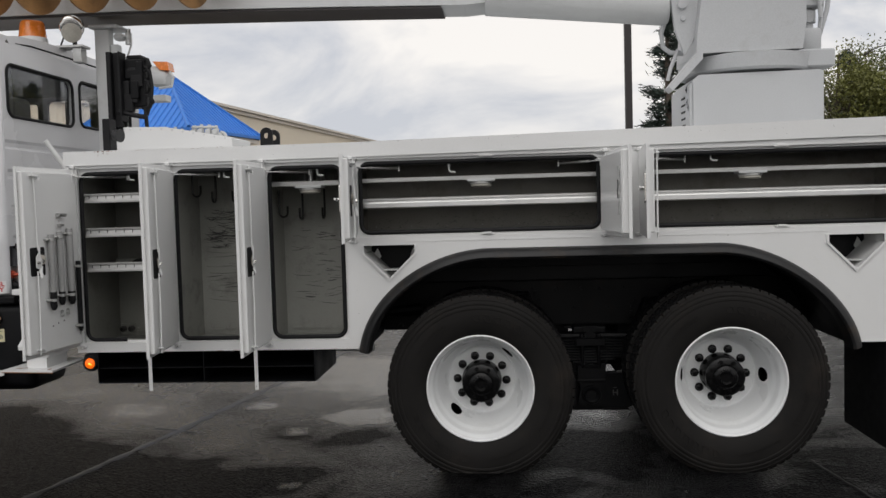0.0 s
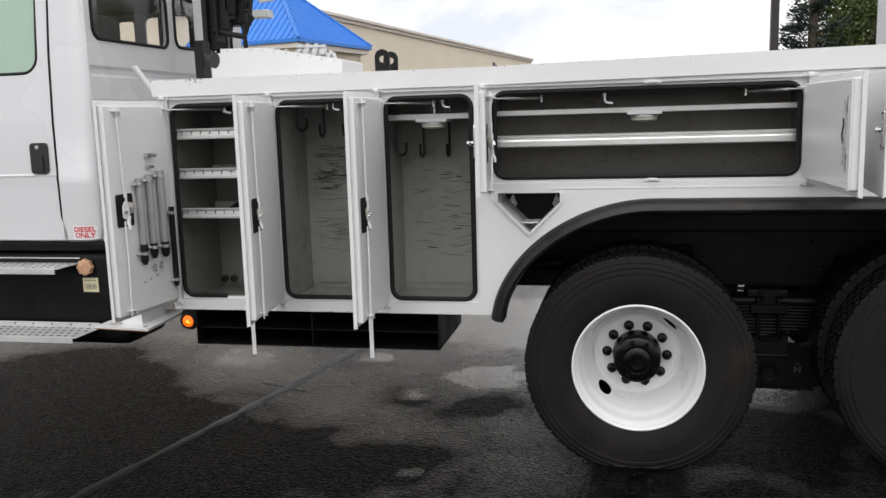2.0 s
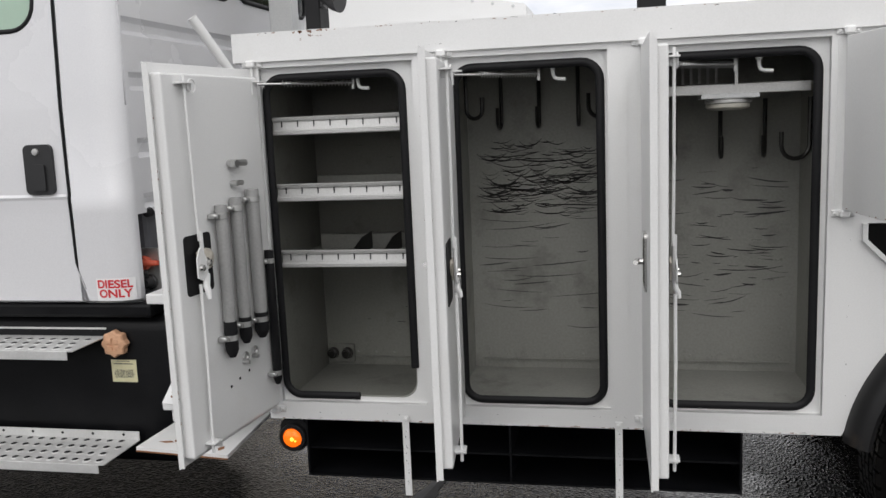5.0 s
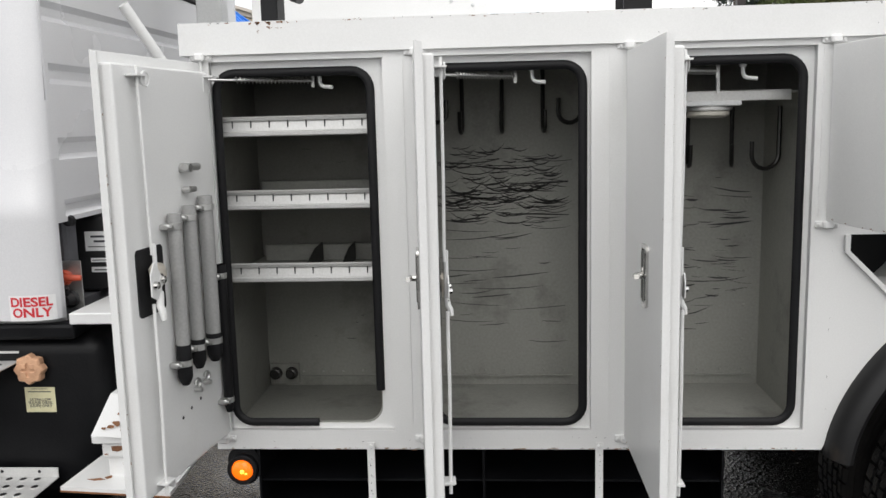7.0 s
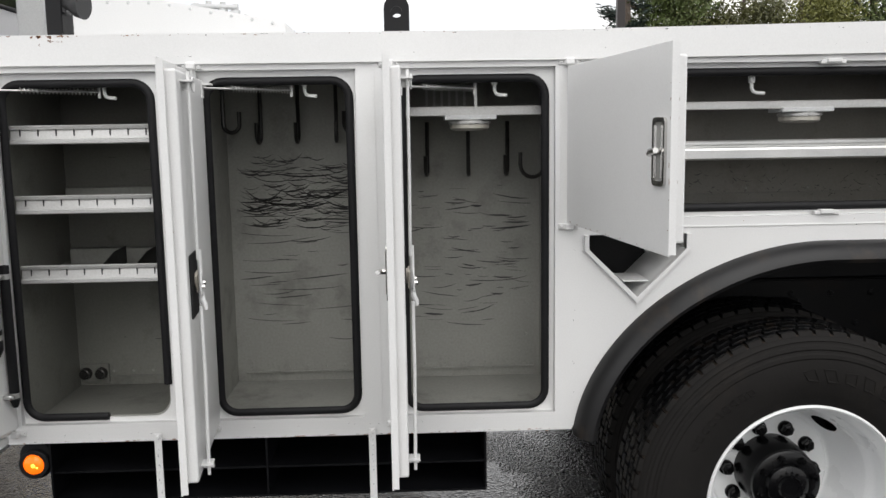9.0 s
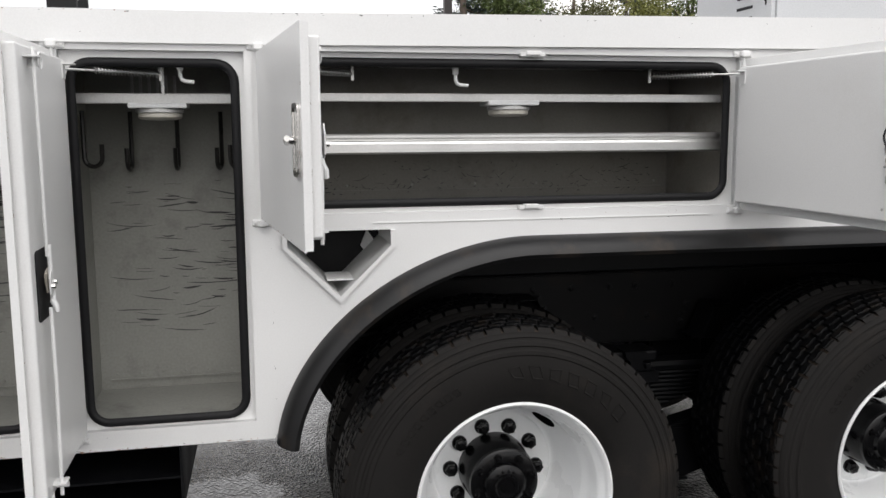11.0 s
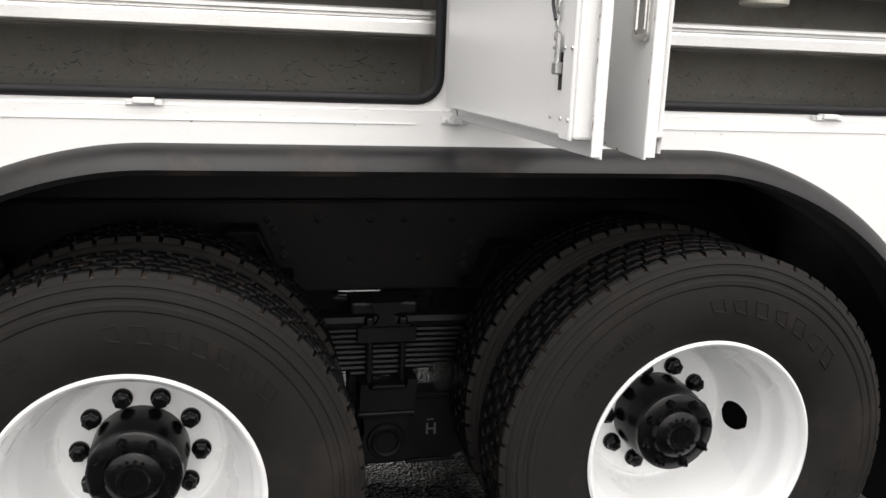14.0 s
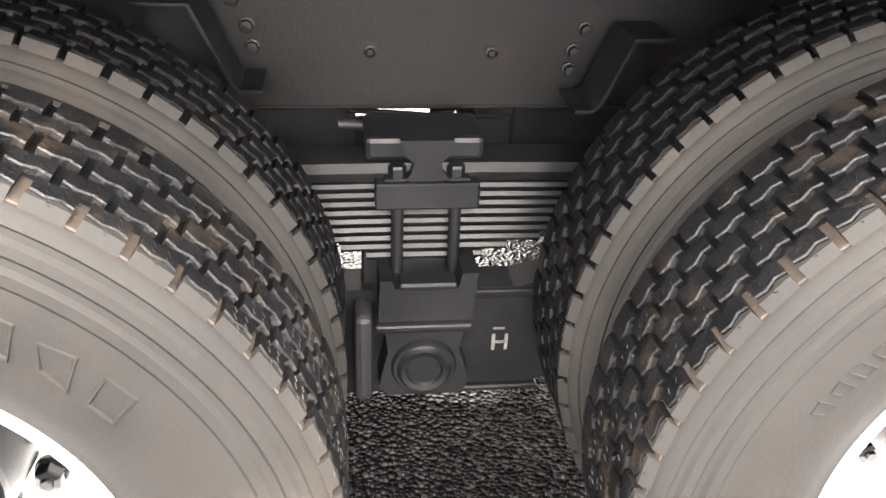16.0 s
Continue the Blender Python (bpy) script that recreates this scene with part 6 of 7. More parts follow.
sign = letters("DIESEL\nONLY", 0.056, LETTERRED, cab, Matrix.Identity(4), "diesel_sign", bold=0.03)
for v in sign.data.vertices:
    v.co = on_corner(v.co.x * 0.66 - 2.250, v.co.y * 0.68 + 1.090, 0.004 + (0.0006 if v.co.z > 0 else 0))
b = bmesh.new()
us = [-2.309 + 0.125 * i / 10 for i in range(11)]
join(b, [on_corner(u, v, 0.0032) for u in us for v in (1.050, 1.127)], [(2 * i, 2 * i + 2, 2 * i + 3, 2 * i + 1) for i in range(10)])
part("sign_backing", b, LABELWHITE, cab)

# ---- fuel tank and steps ----
b = bmesh.new()
box(b, -3.3, -2.055, 0.235, 0.66, 0.44, 0.99, 0.06, 4)
tank = part("fuel_tank", b, BLACK, truck, "black fuel tank with a tan cap under the cab", smooth=40)
b = bmesh.new()
box(b, -3.3, -2.13, 0.20, 0.70, 0.985, 1.035, 0.012, 2)
part("cab_sill", b, BLACK, truck)
b = bmesh.new()
pr = []
k = 32
for h, sc in ((0.0, 0.9), (-0.006, 1.0), (-0.030, 1.0), (-0.036, 0.9), (-0.037, 0.5), (-0.033, 0.45), (-0.033, 0.0)):
    pr.append((h, sc))
vs = [(-2.285 + sc * (0.044 + 0.004 * math.cos(8 * a)) * math.cos(a), 0.232 + h, 0.892 + sc * (0.044 + 0.004 * math.cos(8 * a)) * math.sin(a)) for h, sc in pr for a in [2 * math.pi * i / k for i in range(k)]]
join(b, vs, [(j * k + i, j * k + (i + 1) % k, (j + 1) * k + (i + 1) % k, (j + 1) * k + i) for j in range(len(pr) - 1) for i in range(k)])
for u, v in ((-0.014, 0.012), (0.014, 0.012), (-0.014, -0.014), (0.014, -0.014)):
    box(b, -2.285 + u - 0.009, -2.285 + u + 0.009, 0.194, 0.200, 0.892 + v - 0.009, 0.892 + v + 0.009, 0.002)
part("fuel_cap", b, CAPTAN, tank, "tan lobed fuel cap", smooth=30)
b = bmesh.new()
box(b, -2.322, -2.226, 0.2325, 0.2338, 0.748, 0.828)
lab = part("fuel_label", b, LABEL, tank, "cream fuel grade label")
letters("ULTRA-LOW\nSULFUR DIESEL\n(ULSD) ONLY", 0.0118, LETTERDARK, lab, Matrix.Translation((-2.274, 0.232, 0.778)) @ pose(0, 0, 0, 90, 0, 0), "label_text", 0.0003)
b = bmesh.new()
box(b, -2.312, -2.238, 0.2320, 0.2326, 0.812, 0.815)
box(b, -2.300, -2.25, 0.2320, 0.2326, 0.822, 0.8235)
pieces("label_bar", b, LETTERDARK, lab)


def step(xr, y0, y1, z):
    """A perforated aluminium grip step with a raised back flange and a turned-down nose."""
    b = bmesh.new()
    x0 = -3.2
    box(b, x0, xr, y0, y1, z - 0.003, z)
    box(b, x0, xr - 0.02, y0 - 0.003, y0 + 0.001, z - 0.030, z, 0.001)
    box(b, x0, xr + 0.0, y1 - 0.004, y1, z, z + 0.030, 0.001)
    st = part("step", b, STEPALU, truck, "perforated aluminium cab step")
    b = bmesh.new()
    nrow = int((y1 - y0) / 0.055)
    for j in range(nrow):
        for i in range(22):
            x = xr - 0.035 - 0.045 * i - (0.022 if j % 2 else 0)
            y = y0 + 0.03 + j * 0.055
            kk = 8
            ring0 = [(x + 0.016 * math.cos(a), y + 0.017 * math.sin(a), z) for a in [2 * math.pi * q / kk for q in range(kk)]]
            ring1 = [(x + 0.011 * math.cos(a), y + 0.012 * math.sin(a), z + 0.003) for a in [2 * math.pi * q / kk for q in range(kk)]]
            join(b, ring0 + ring1, [(q, (q + 1) % kk, kk + (q + 1) % kk, kk + q) for q in range(kk)])
    tagged(part("grip_surface", b, STEPALU, st, smooth=50), kind="stuff")
    b = bmesh.new()
    for j in range(nrow):
        for i in range(22):
            x = xr - 0.035 - 0.045 * i - (0.022 if j % 2 else 0)
            y = y0 + 0.03 + j * 0.055
            kk = 8
            join(b, [(x + 0.0105 * math.cos(a), y + 0.0115 * math.sin(a), z + 0.0026) for a in [2 * math.pi * q / kk for q in range(kk)]], [tuple(range(kk))])
    for i in range(8):
        lathe(b, [(0, -0.0055), (0.005, -0.0055), (0.005, 0)], 8, centre=(xr - 0.06 - 0.12 * i, y1, z + 0.018))
    tagged(part("perforation", b, SEAL, st), kind="stuff")


SET = Matrix.Identity(4)
step(-2.330, 0.0, 0.200, 0.900)
step(-2.225, -0.050, 0.170, 0.535)

# ---- between cab and body: outrigger, valve box and switch ----
SET = Matrix.Translation((-0.007, -0.04, -0.02))
b = bmesh.new()
box(b, -2.12, -1.78, 0.17, 0.72, 1.048, 1.082, 0.003)
part("deck_plate", b, WHITE, truck)
SET = Matrix.Translation((-0.047, 0.0, -0.036))
outrigger = empty("outrigger", truck)
tagged(outrigger, "white outrigger leg with a chipped foot plate")
b = bmesh.new()
plate(b, [[(-2.045, -0.065), (-1.715, -0.100), (-1.735, 0.34), (-2.02, 0.36)]], 0.632, 0.644, lambda u, v, w: (u, v, w))
part("foot_plate", b, WHITE, outrigger)
b = bmesh.new()
plate(b, [[(-2.045, -0.067), (-1.715, -0.102), (-1.715, -0.0985), (-2.045, -0.0635)]], 0.629, 0.6335, lambda u, v, w: (u, v, w))
for x, y, sx, sy in ((-1.965, -0.015, 0.03, 0.01), (-1.935, 0.0, 0.012, 0.015), (-1.76, -0.05, 0.012, 0.02)):
    join(b, [(x - sx, y, 0.6445), (x, y - sy, 0.6445), (x + sx, y - sy * 0.2, 0.6445), (x + sx * 0.3, y + sy, 0.6445)], [(0, 1, 2, 3)])
pieces("chipped_edge", b, RUST, outrigger)
b = bmesh.new()
plate(b, [[(-1.940, 0.02), (-1.80, -0.01), (-1.80, 0.22), (-1.940, 0.22)]], 0.644, 0.703, lambda u, v, w: (u, v, w))
box(b, -1.950, -1.79, -0.005, 0.24, 0.700, 0.755, 0.016, 3)
box(b, -1.966, -1.79, -0.022, 0.25, 0.752, 0.777, 0.004)
vsx = [(-1.966, -0.022, 0.776), (-1.79, -0.045, 0.776), (-1.79, 0.25, 0.776), (-1.966, 0.25, 0.776), (-1.918, 0.02, 0.888), (-1.79, 0.0, 0.888), (-1.79, 0.24, 0.888), (-1.918, 0.24, 0.888)]
join(b, vsx, [(0, 1, 2, 3), (4, 7, 6, 5), (0, 4, 5, 1), (1, 5, 6, 2), (2, 6, 7, 3), (3, 7, 4, 0)])
box(b, -1.90, -1.80, 0.05, 0.24, 0.88, 1.05, 0.006)
part("leg", b, WHITE, outrigger)
b = bmesh.new()
rl = random.Random(44)
for x, z, s in ((-1.905, 0.806, 0.013), (-1.885, 0.815, 0.017), (-1.925, 0.800, 0.008), (-1.880, 0.840, 0.010), (-1.865, 0.800, 0.012), (-1.87, 0.865, 0.008)):
    ring = [(x + s * rl.uniform(0.6, 1.2) * math.cos(q), z + 0.5 * s * rl.uniform(0.6, 1.2) * math.sin(q)) for q in [k * math.pi / 4 for k in range(8)]]
    join(b, [(u, -0.0415 + 0.045 * (v - 0.776) / 0.112 + 0.12 * (-1.89 - u) + 0.004, v) for u, v in ring], [tuple(range(8))])
for x, z, s in ((-1.900, 0.734, 0.022), (-1.868, 0.730, 0.018), (-1.932, 0.716, 0.006)):
    ring = [(x + s * rl.uniform(0.7, 1.1) * math.cos(q), z + 0.45 * s * rl.uniform(0.6, 1.1) * math.sin(q)) for q in [k * math.pi / 4 for k in range(8)]]
    join(b, [(u, -0.0062, v) for u, v in ring], [tuple(range(8))])
pieces("leg_chip", b, RUST, outrigger)
SET = Matrix.Translation((-0.007, -0.04, -0.02))
b = bmesh.new()
box(b, -2.255, -1.98, 0.50, 0.66, 1.085, 1.335, 0.012, 2)
vb = part("valve_box", b, PLASTIC, truck, "black control box with white labels")
b = bmesh.new()
box(b, -2.215, -2.09, 0.4975, 0.4995, 1.220, 1.285)
box(b, -2.200, -2.11, 0.4975, 0.4995, 1.182, 1.196)
box(b, -2.200, -2.11, 0.4975, 0.4995, 1.148, 1.166)
pieces("box_label", b, LABELWHITE, vb)
b = bmesh.new()
for z, x0, x1, h in ((1.268, -2.195, -2.105, 0.007), (1.252, -2.185, -2.118, 0.007), (1.234, -2.205, -2.10, 0.003), (1.189, -2.195, -2.12, 0.003), (1.156, -2.19, -2.125, 0.004)):
    box(b, x0, x1, 0.4968, 0.4976, z - h / 2, z + h / 2)
pieces("label_bar", b, LETTERDARK, vb)
b = bmesh.new()
box(b, -2.237, -2.148, 0.325, 0.329, 1.065, 1.215, 0.001)
sw = part("switch_plate", b, ZINC, truck, "steel plate with an orange battery switch")
b = bmesh.new()
lathe(b, [(0, -0.034), (0.022, -0.033), (0.026, -0.02), (0.020, 0)], 16, centre=(-2.195, 0.325, 1.165))
tube(b, [(-2.243, 0.298, 1.158), (-2.20, 0.292, 1.168), (-2.165, 0.295, 1.166), (-2.138, 0.300, 1.166)], [0.014, 0.016, 0.010, 0.009], 10)
part("switch_key", b, REDHANDLE, sw, smooth=40)
b = bmesh.new()
lathe(b, [(0, -0.045), (0.016, -0.044), (0.022, -0.03), (0.022, -0.01), (0.028, -0.006), (0.028, 0)], 18, centre=(-2.188, 0.325, 1.095))
tube(b, [(-2.188, 0.30, 1.11), (-2.178, 0.28, 1.14)], 0.009, 8)
part("jump_socket", b, PLASTIC, sw, smooth=40)
b = bmesh.new()
tube(b, [(-2.02, 0.42, 1.03), (-1.96, 0.40, 0.98), (-1.90, 0.42, 0.90), (-1.88, 0.5, 0.78)], 0.008, 8)
tube(b, [(-2.10, 0.45, 1.03), (-2.03, 0.43, 0.95), (-1.98, 0.46, 0.85)], 0.010, 8)
tube(b, [(-2.00, 0.62, 1.05), (-1.95, 0.58, 0.9), (-1.94, 0.6, 0.7)], 0.012, 8)
pieces("hose", b, SEAL, truck, smooth=50)
b = bmesh.new()
lathe(b, [(0, -0.02), (0.016, -0.018), (0.018, 0)], 12, centre=(-2.165, 0.32, 1.342))
part("grommet", b, SEAL, truck)
b = bmesh.new()
tube(b, [(-1.868, 0.43, 1.80), (-1.951, 0.333, 1.985)], 0.0165, 14)
part("grab_rod", b, WHITE, truck, smooth=40)

# ---- on the deck ----
SET = Matrix.Translation((-0.005, 0.0, -0.036))
b = bmesh.new()
plate(b, [[(-1.65, 1.836), (-0.875, 1.836), (-0.875, 2.006), (-0.882, 2.012), (-1.298, 2.088), (-1.31, 2.092), (-1.64, 2.100), (-1.65, 2.094)]], 0.60, 0.98)
res = part("oil_reservoir", b, WHITE, truck, "white sheet-metal box on the deck")
b = bmesh.new()
for k in range(11):
    x = -1.62 + 0.07 * k
    z = np.interp(x, [-1.65, -1.31, -0.875], [2.085, 2.078, 1.998])
    lathe(b, [(0, -0.004), (0.005, -0.003), (0.006, 0)], 8, centre=(x, 0.60, z))
pieces("rivet", b, GREYWHITE, res)
b = bmesh.new()
box(b, -1.45, -1.09, 1.02, 1.14, 1.84, 2.085, 0.01)
for x, h in ((-1.425, 0.05), (-1.375, 0.035), (-1.285, 0.055), (-1.235, 0.062), (-1.18, 0.058), (-1.13, 0.050)):
    tube(b, [(x, 1.04, 2.08), (x, 1.04, 2.082 + h * 0.6), (x, 1.04, 2.084 + h * 0.6), (x, 1.04, 2.085 + h)], [0.019, 0.019, 0.012, 0.012], 8)
    box(b, x - 0.017, x + 0.017, 0.995, 1.02, 2.070, 2.085 + h * 0.4, 0.004)
tube(b, [(-1.30, 1.03, 2.128), (-1.12, 1.03, 2.122)], 0.010, 8)
tube(b, [(-1.10, 1.05, 2.09), (-1.07, 1.04, 2.075), (-1.05, 1.03, 2.03), (-1.05, 1.03, 1.9)], 0.011, 8)
part("valve_bank", b, GREYWHITE, truck, "grey-white hydraulic valves and fittings", smooth=40)
# lifting eye: two black plates
SET = Matrix.Translation((-0.009, 0.0, 0.0))
for y in (0.02, 0.17):
    b = bmesh.new()
    o = [(-0.513, RAIL_Z1), (-0.441, RAIL_Z1)] + [(-0.477 + 0.036 * math.cos(radians(a)), 1.935 + 0.036 * math.sin(radians(a))) for a in range(0, 181, 15)]
    hole = [(-0.477 + 0.016 * math.cos(radians(a)), 1.925 + 0.016 * math.sin(radians(a))) for a in range(0, 360, 20)]
    plate(b, [o, hole], y, y + 0.012)
    part("lifting_eye", b, SEAL, truck, "black steel lifting eye on the rail")
# black mounting tube on the rail with a horn
b = bmesh.new()
box(b, -1.476, -1.430, 0.08, 0.165, RAIL_Z1, 2.062, 0.003)
mount = part("mounting_tube", b, SEAL, truck, "black square tube standing on the rail")
b = bmesh.new()
tube(b, [(-1.430, 0.10, 1.965), (-1.408, 0.09, 1.965), (-1.388, 0.085, 1.962), (-1.366, 0.08, 1.960)], [0.012, 0.02, 0.034, 0.040], 16)
box(b, -1.432, -1.420, 0.085, 0.13, 1.94, 1.995, 0.003)
tube(b, [(-1.486, 0.12, 1.99), (-1.476, 0.12, 1.99)], 0.016, 10)
pieces("horn", b, PLASTIC, mount, smooth=40)
# oil cooler on a post, with its hoses
SET = Matrix.Identity(4)
cooler = empty("oil_cooler", truck)
tagged(cooler, "black oil cooler with bundled hoses on a steel post")
b = bmesh.new()
box(b, -1.678, -1.650, 0.56, 0.66, 2.036, 2.545, 0.004)
box(b, -1.650, -1.595, 0.60, 0.61, 2.036, 2.545, 0.003)
box(b, -1.600, -1.588, 0.56, 0.66, 2.100, 2.545, 0.003)
part("post", b, SEAL, cooler)
b = bmesh.new()
box(b, -1.588, -1.445, 0.62, 0.72, 2.19, 2.505, 0.012, 2)
box(b, -1.575, -1.470, 0.63, 0.70, 2.50, 2.530, 0.008)
part("core", b, BLACK, cooler)
rl = random.Random(17)
for k in range(9):
    b = bmesh.new()
    x, z, w, h = rl.uniform(-1.57, -1.46), rl.uniform(2.21, 2.46), rl.uniform(0.02, 0.05), rl.uniform(0.02, 0.07)
    box(b, x - w, x + w, rl.uniform(0.585, 0.612), 0.64, z - h, z + h, 0.008, 2)
    part("fitting", b, rl.choice((BLACK, SEAL)), cooler)
b = bmesh.new()
tube(b, [(-1.625, 0.60, 2.165), (-1.53, 0.60, 2.140), (-1.446, 0.60, 2.123)], 0.016, 10)
tube(b, [(-1.455, 0.62, 2.19), (-1.448, 0.62, 2.05)], 0.013, 8)
part("cross_bar", b, SEAL, cooler, smooth=40)
rh = random.Random(8)
for k in range(4):
    z0, reach = 2.225 + 0.075 * k + rh.uniform(-0.02, 0.02), rh.uniform(0.018, 0.045)
    b = bmesh.new()
    tube(b, [(-1.475, 0.63, z0 - 0.03), (-1.440 + reach * 0.4, 0.62 + 0.01 * (k % 3), z0 - 0.02), (-1.436 + reach, 0.61, z0 + 0.005), (-1.442 + reach * 0.6, 0.62, z0 + 0.045), (-1.480, 0.64, z0 + 0.065)], rh.uniform(0.009, 0.015), 8)
    part("cooler_hose", b, SEAL, cooler, smooth=50)
b = bmesh.new()
tube(b, [(-1.48, 0.64, 2.51), (-1.435, 0.63, 2.50), (-1.415, 0.62, 2.42), (-1.402, 0.62, 2.32), (-1.415, 0.62, 2.22), (-1.45, 0.63, 2.14)], 0.012, 8)
part("cooler_hose", b, SEAL, cooler, smooth=50)
# orange work lamp behind the reel
b = bmesh.new()
box(b, -1.58, -1.44, 0.95, 1.08, 2.41, 2.51, 0.03, 2)
tube(b, [(-1.60, 1.0, 2.53), (-1.52, 1.0, 2.50), (-1.45, 1.0, 2.46)], [0.02, 0.05, 0.04], 12)
tube(b, [(-1.42, 0.97, 2.50), (-1.395, 0.97, 2.46), (-1.41, 0.97, 2.40), (-1.50, 0.97, 2.39)], 0.009, 8)
box(b, -1.66, -1.45, 0.96, 1.05, 2.30, 2.345, 0.004)
SET = Matrix.Translation((-0.003, 0.0, -0.030))
lmp = part("swivel_valve", b, GREYWHITE, truck, smooth=40)
b = bmesh.new()
plate(b, [[(-1.532, 2.572), (-1.428, 2.566), (-1.418, 2.508), (-1.484, 2.512)]], 0.95, 1.05)
part("orange_flag", b, ORANGE, lmp)
b = bmesh.new()
# boom rest post between cab and body
SET = Matrix.Translation((0.0, 0.0, -0.040))
box(b, -2.030, -1.925, 1.13, 1.21, 0.80, 2.86, 0.006)
box(b, -2.06, -1.85, 1.10, 1.30, 2.860, 2.884, 0.006)
box(b, -1.925, -1.86, 1.14, 1.20, 2.68, 2.75, 0.01)
box(b, -1.90, -1.83, 1.14, 1.22, 2.78, 2.83, 0.015)
tube(b, [(-1.86, 1.15, 2.82), (-1.80, 1.15, 2.80), (-1.77, 1.15, 2.74), (-1.80, 1.15, 2.66), (-1.90, 1.15, 2.62)], 0.007, 8)
part("boom_rest", b, GREYWHITE, truck, "grey-white steel boom rest post")
b = bmesh.new()
tube(b, [(-1.80, 1.18, 2.86), (-1.80, 1.18, 2.835), (-1.80, 1.18, 2.83), (-1.80, 1.18, 2.75)], [0.016, 0.016, 0.024, 0.024], 10)
part("rest_pin", b, ZINC, truck, smooth=40)
# beacon and work lamp on a bracket at the cab's roof
b = bmesh.new()
box(b, -2.44, -2.02, 0.93, 1.05, 2.700, 2.716, 0.003)
box(b, -2.30, -2.24, 0.95, 1.03, 2.62, 2.70, 0.003)
box(b, -2.10, -2.04, 0.95, 1.03, 2.60, 2.70, 0.003)
part("lamp_bracket", b, ZINC, truck)


beacon = part("beacon_base", upright([(0.0, 2.716), (0.098, 2.716), (0.098, 2.775), (0.092, 2.785), (0.0, 2.785)], -2.405, 0.99), LABELWHITE, truck, "orange beacon with a white base", smooth=40)
part("lens", upright([(0.092, 2.785), (0.090, 2.80), (0.080, 2.885), (0.070, 2.898), (0.0, 2.902)], -2.405, 0.99), ORANGE, beacon, smooth=40)
b = bmesh.new()
lathe(b, [(0.0, -0.045), (0.055, -0.050), (0.072, -0.046), (0.080, -0.036), (0.082, -0.02), (0.070, 0.03), (0.035, 0.062), (0.0, 0.07)], 32)
wl = part("work_lamp", b, CHROME, truck, "round chrome work lamp", smooth=40, m=Matrix.Translation((-2.105, 0.97, 2.845)) @ pose(0, 0, 0, 10, 0, 20))
b = bmesh.new()
lathe(b, [(0.0, -0.056), (0.045, -0.054), (0.066, -0.050)], 28)
part("glass", b, LENSWHITE, wl, smooth=40)
b = bmesh.new()
tube(b, [(-2.105, 0.99, 2.775), (-2.10, 0.99, 2.71)], 0.016, 10)
tube(b, [(-2.16, 0.97, 2.80), (-2.20, 0.98, 2.72)], 0.006, 6)
part("lamp_stem", b, SEAL, truck, smooth=40)

# ---- boom, cylinder, turret ----
SET = Matrix.Translation((0.018, 0.0, -0.028))
b = bmesh.new()
plate(b, [[(-4.6, 2.955), (-4.6, 3.42), (1.2, 3.40), (2.35, 3.50), (2.6, 3.2), (1.3, 2.92), (0.60, 2.872), (0.42, 2.878), (-0.19, 2.898), (-1.7, 2.938)]], 1.03, 1.40)
part("boom", b, GREYWHITE, truck, "grey-white crane boom folded over the cab")
# dark plate below the boom stands in for its shaded underside
b = bmesh.new()
plate(b, [[(-4.6, 2.951), (-1.75, 2.934), (-0.19, 2.894), (0.44, 2.873), (0.44, 2.862), (-0.19, 2.880), (-1.75, 2.916), (-4.6, 2.936)]], 1.04, 1.39)
part("boom_underside_shade", b, POLE, truck)
b = bmesh.new()
tube(b, [(0.735, 1.10, 2.935), (0.745, 1.10, 2.935), (1.94, 1.10, 2.815), (1.95, 1.10, 2.815)], [0.115, 0.128, 0.128, 0.115], 40)
part("lift_cylinder", b, GREYWHITE, truck, smooth=40)
b = bmesh.new()
tube(b, [(-4.4, 0.80, 3.112), (-0.9, 0.80, 3.098)], 0.05, 14)
k = 24
turns = 9.5
p0, p1 = Vector((-4.33, 0.80, 3.112)), Vector((-0.9575, 0.80, 3.098))
vs = []
for i in range(int(turns * k) + 1):
    c = p0.lerp(p1, i / (turns * k))
    a = 2 * math.pi * i / k
    for rr, dx in ((0.05, 0), (0.215, 0), (0.05, 0.012), (0.215, 0.012)):
        vs.append((c.x + dx, c.y + rr * math.cos(a), c.z + rr * math.sin(a)))
join(b, vs, [f for i in range(int(turns * k)) for f in ((i * 4, i * 4 + 1, i * 4 + 5, i * 4 + 4), (i * 4 + 2, i * 4 + 6, i * 4 + 7, i * 4 + 3), (i * 4 + 1, i * 4 + 3, i * 4 + 7, i * 4 + 5))])
part("auger", b, AUGER, truck, "worn yellow auger stowed beside the boom", smooth=40)
SET = Matrix.Translation((0.055, 0.0, -0.013))
b = bmesh.new()
PX0, PX1, PY0, PY1 = 2.002, 2.834, 0.85, 1.48
plate(b, [[(PX0 + 0.02, 1.836), (PX1, 1.836), (PX1, 2.295), (PX1 - 0.02, 2.308), (PX0 + 0.06, 2.302), (PX0 + 0.02, 2.27)]], PY0, PY1)
box(b, PX0, PX0 + 0.02, PY0 + 0.01, PY1, 1.836, 2.25, 0.003)
ped = part("pedestal", b, CRANEGREY, truck, "grey-white crane pedestal box with side louvres")
b = bmesh.new()
for i in range(7):
    z = 1.90 + 0.045 * i
    box(b, PX0 - 0.004, PX0 + 0.001, 1.00, 1.12, z, z + 0.012, 0.001)
pieces("louvre", b, SEAL, ped)
b = bmesh.new()
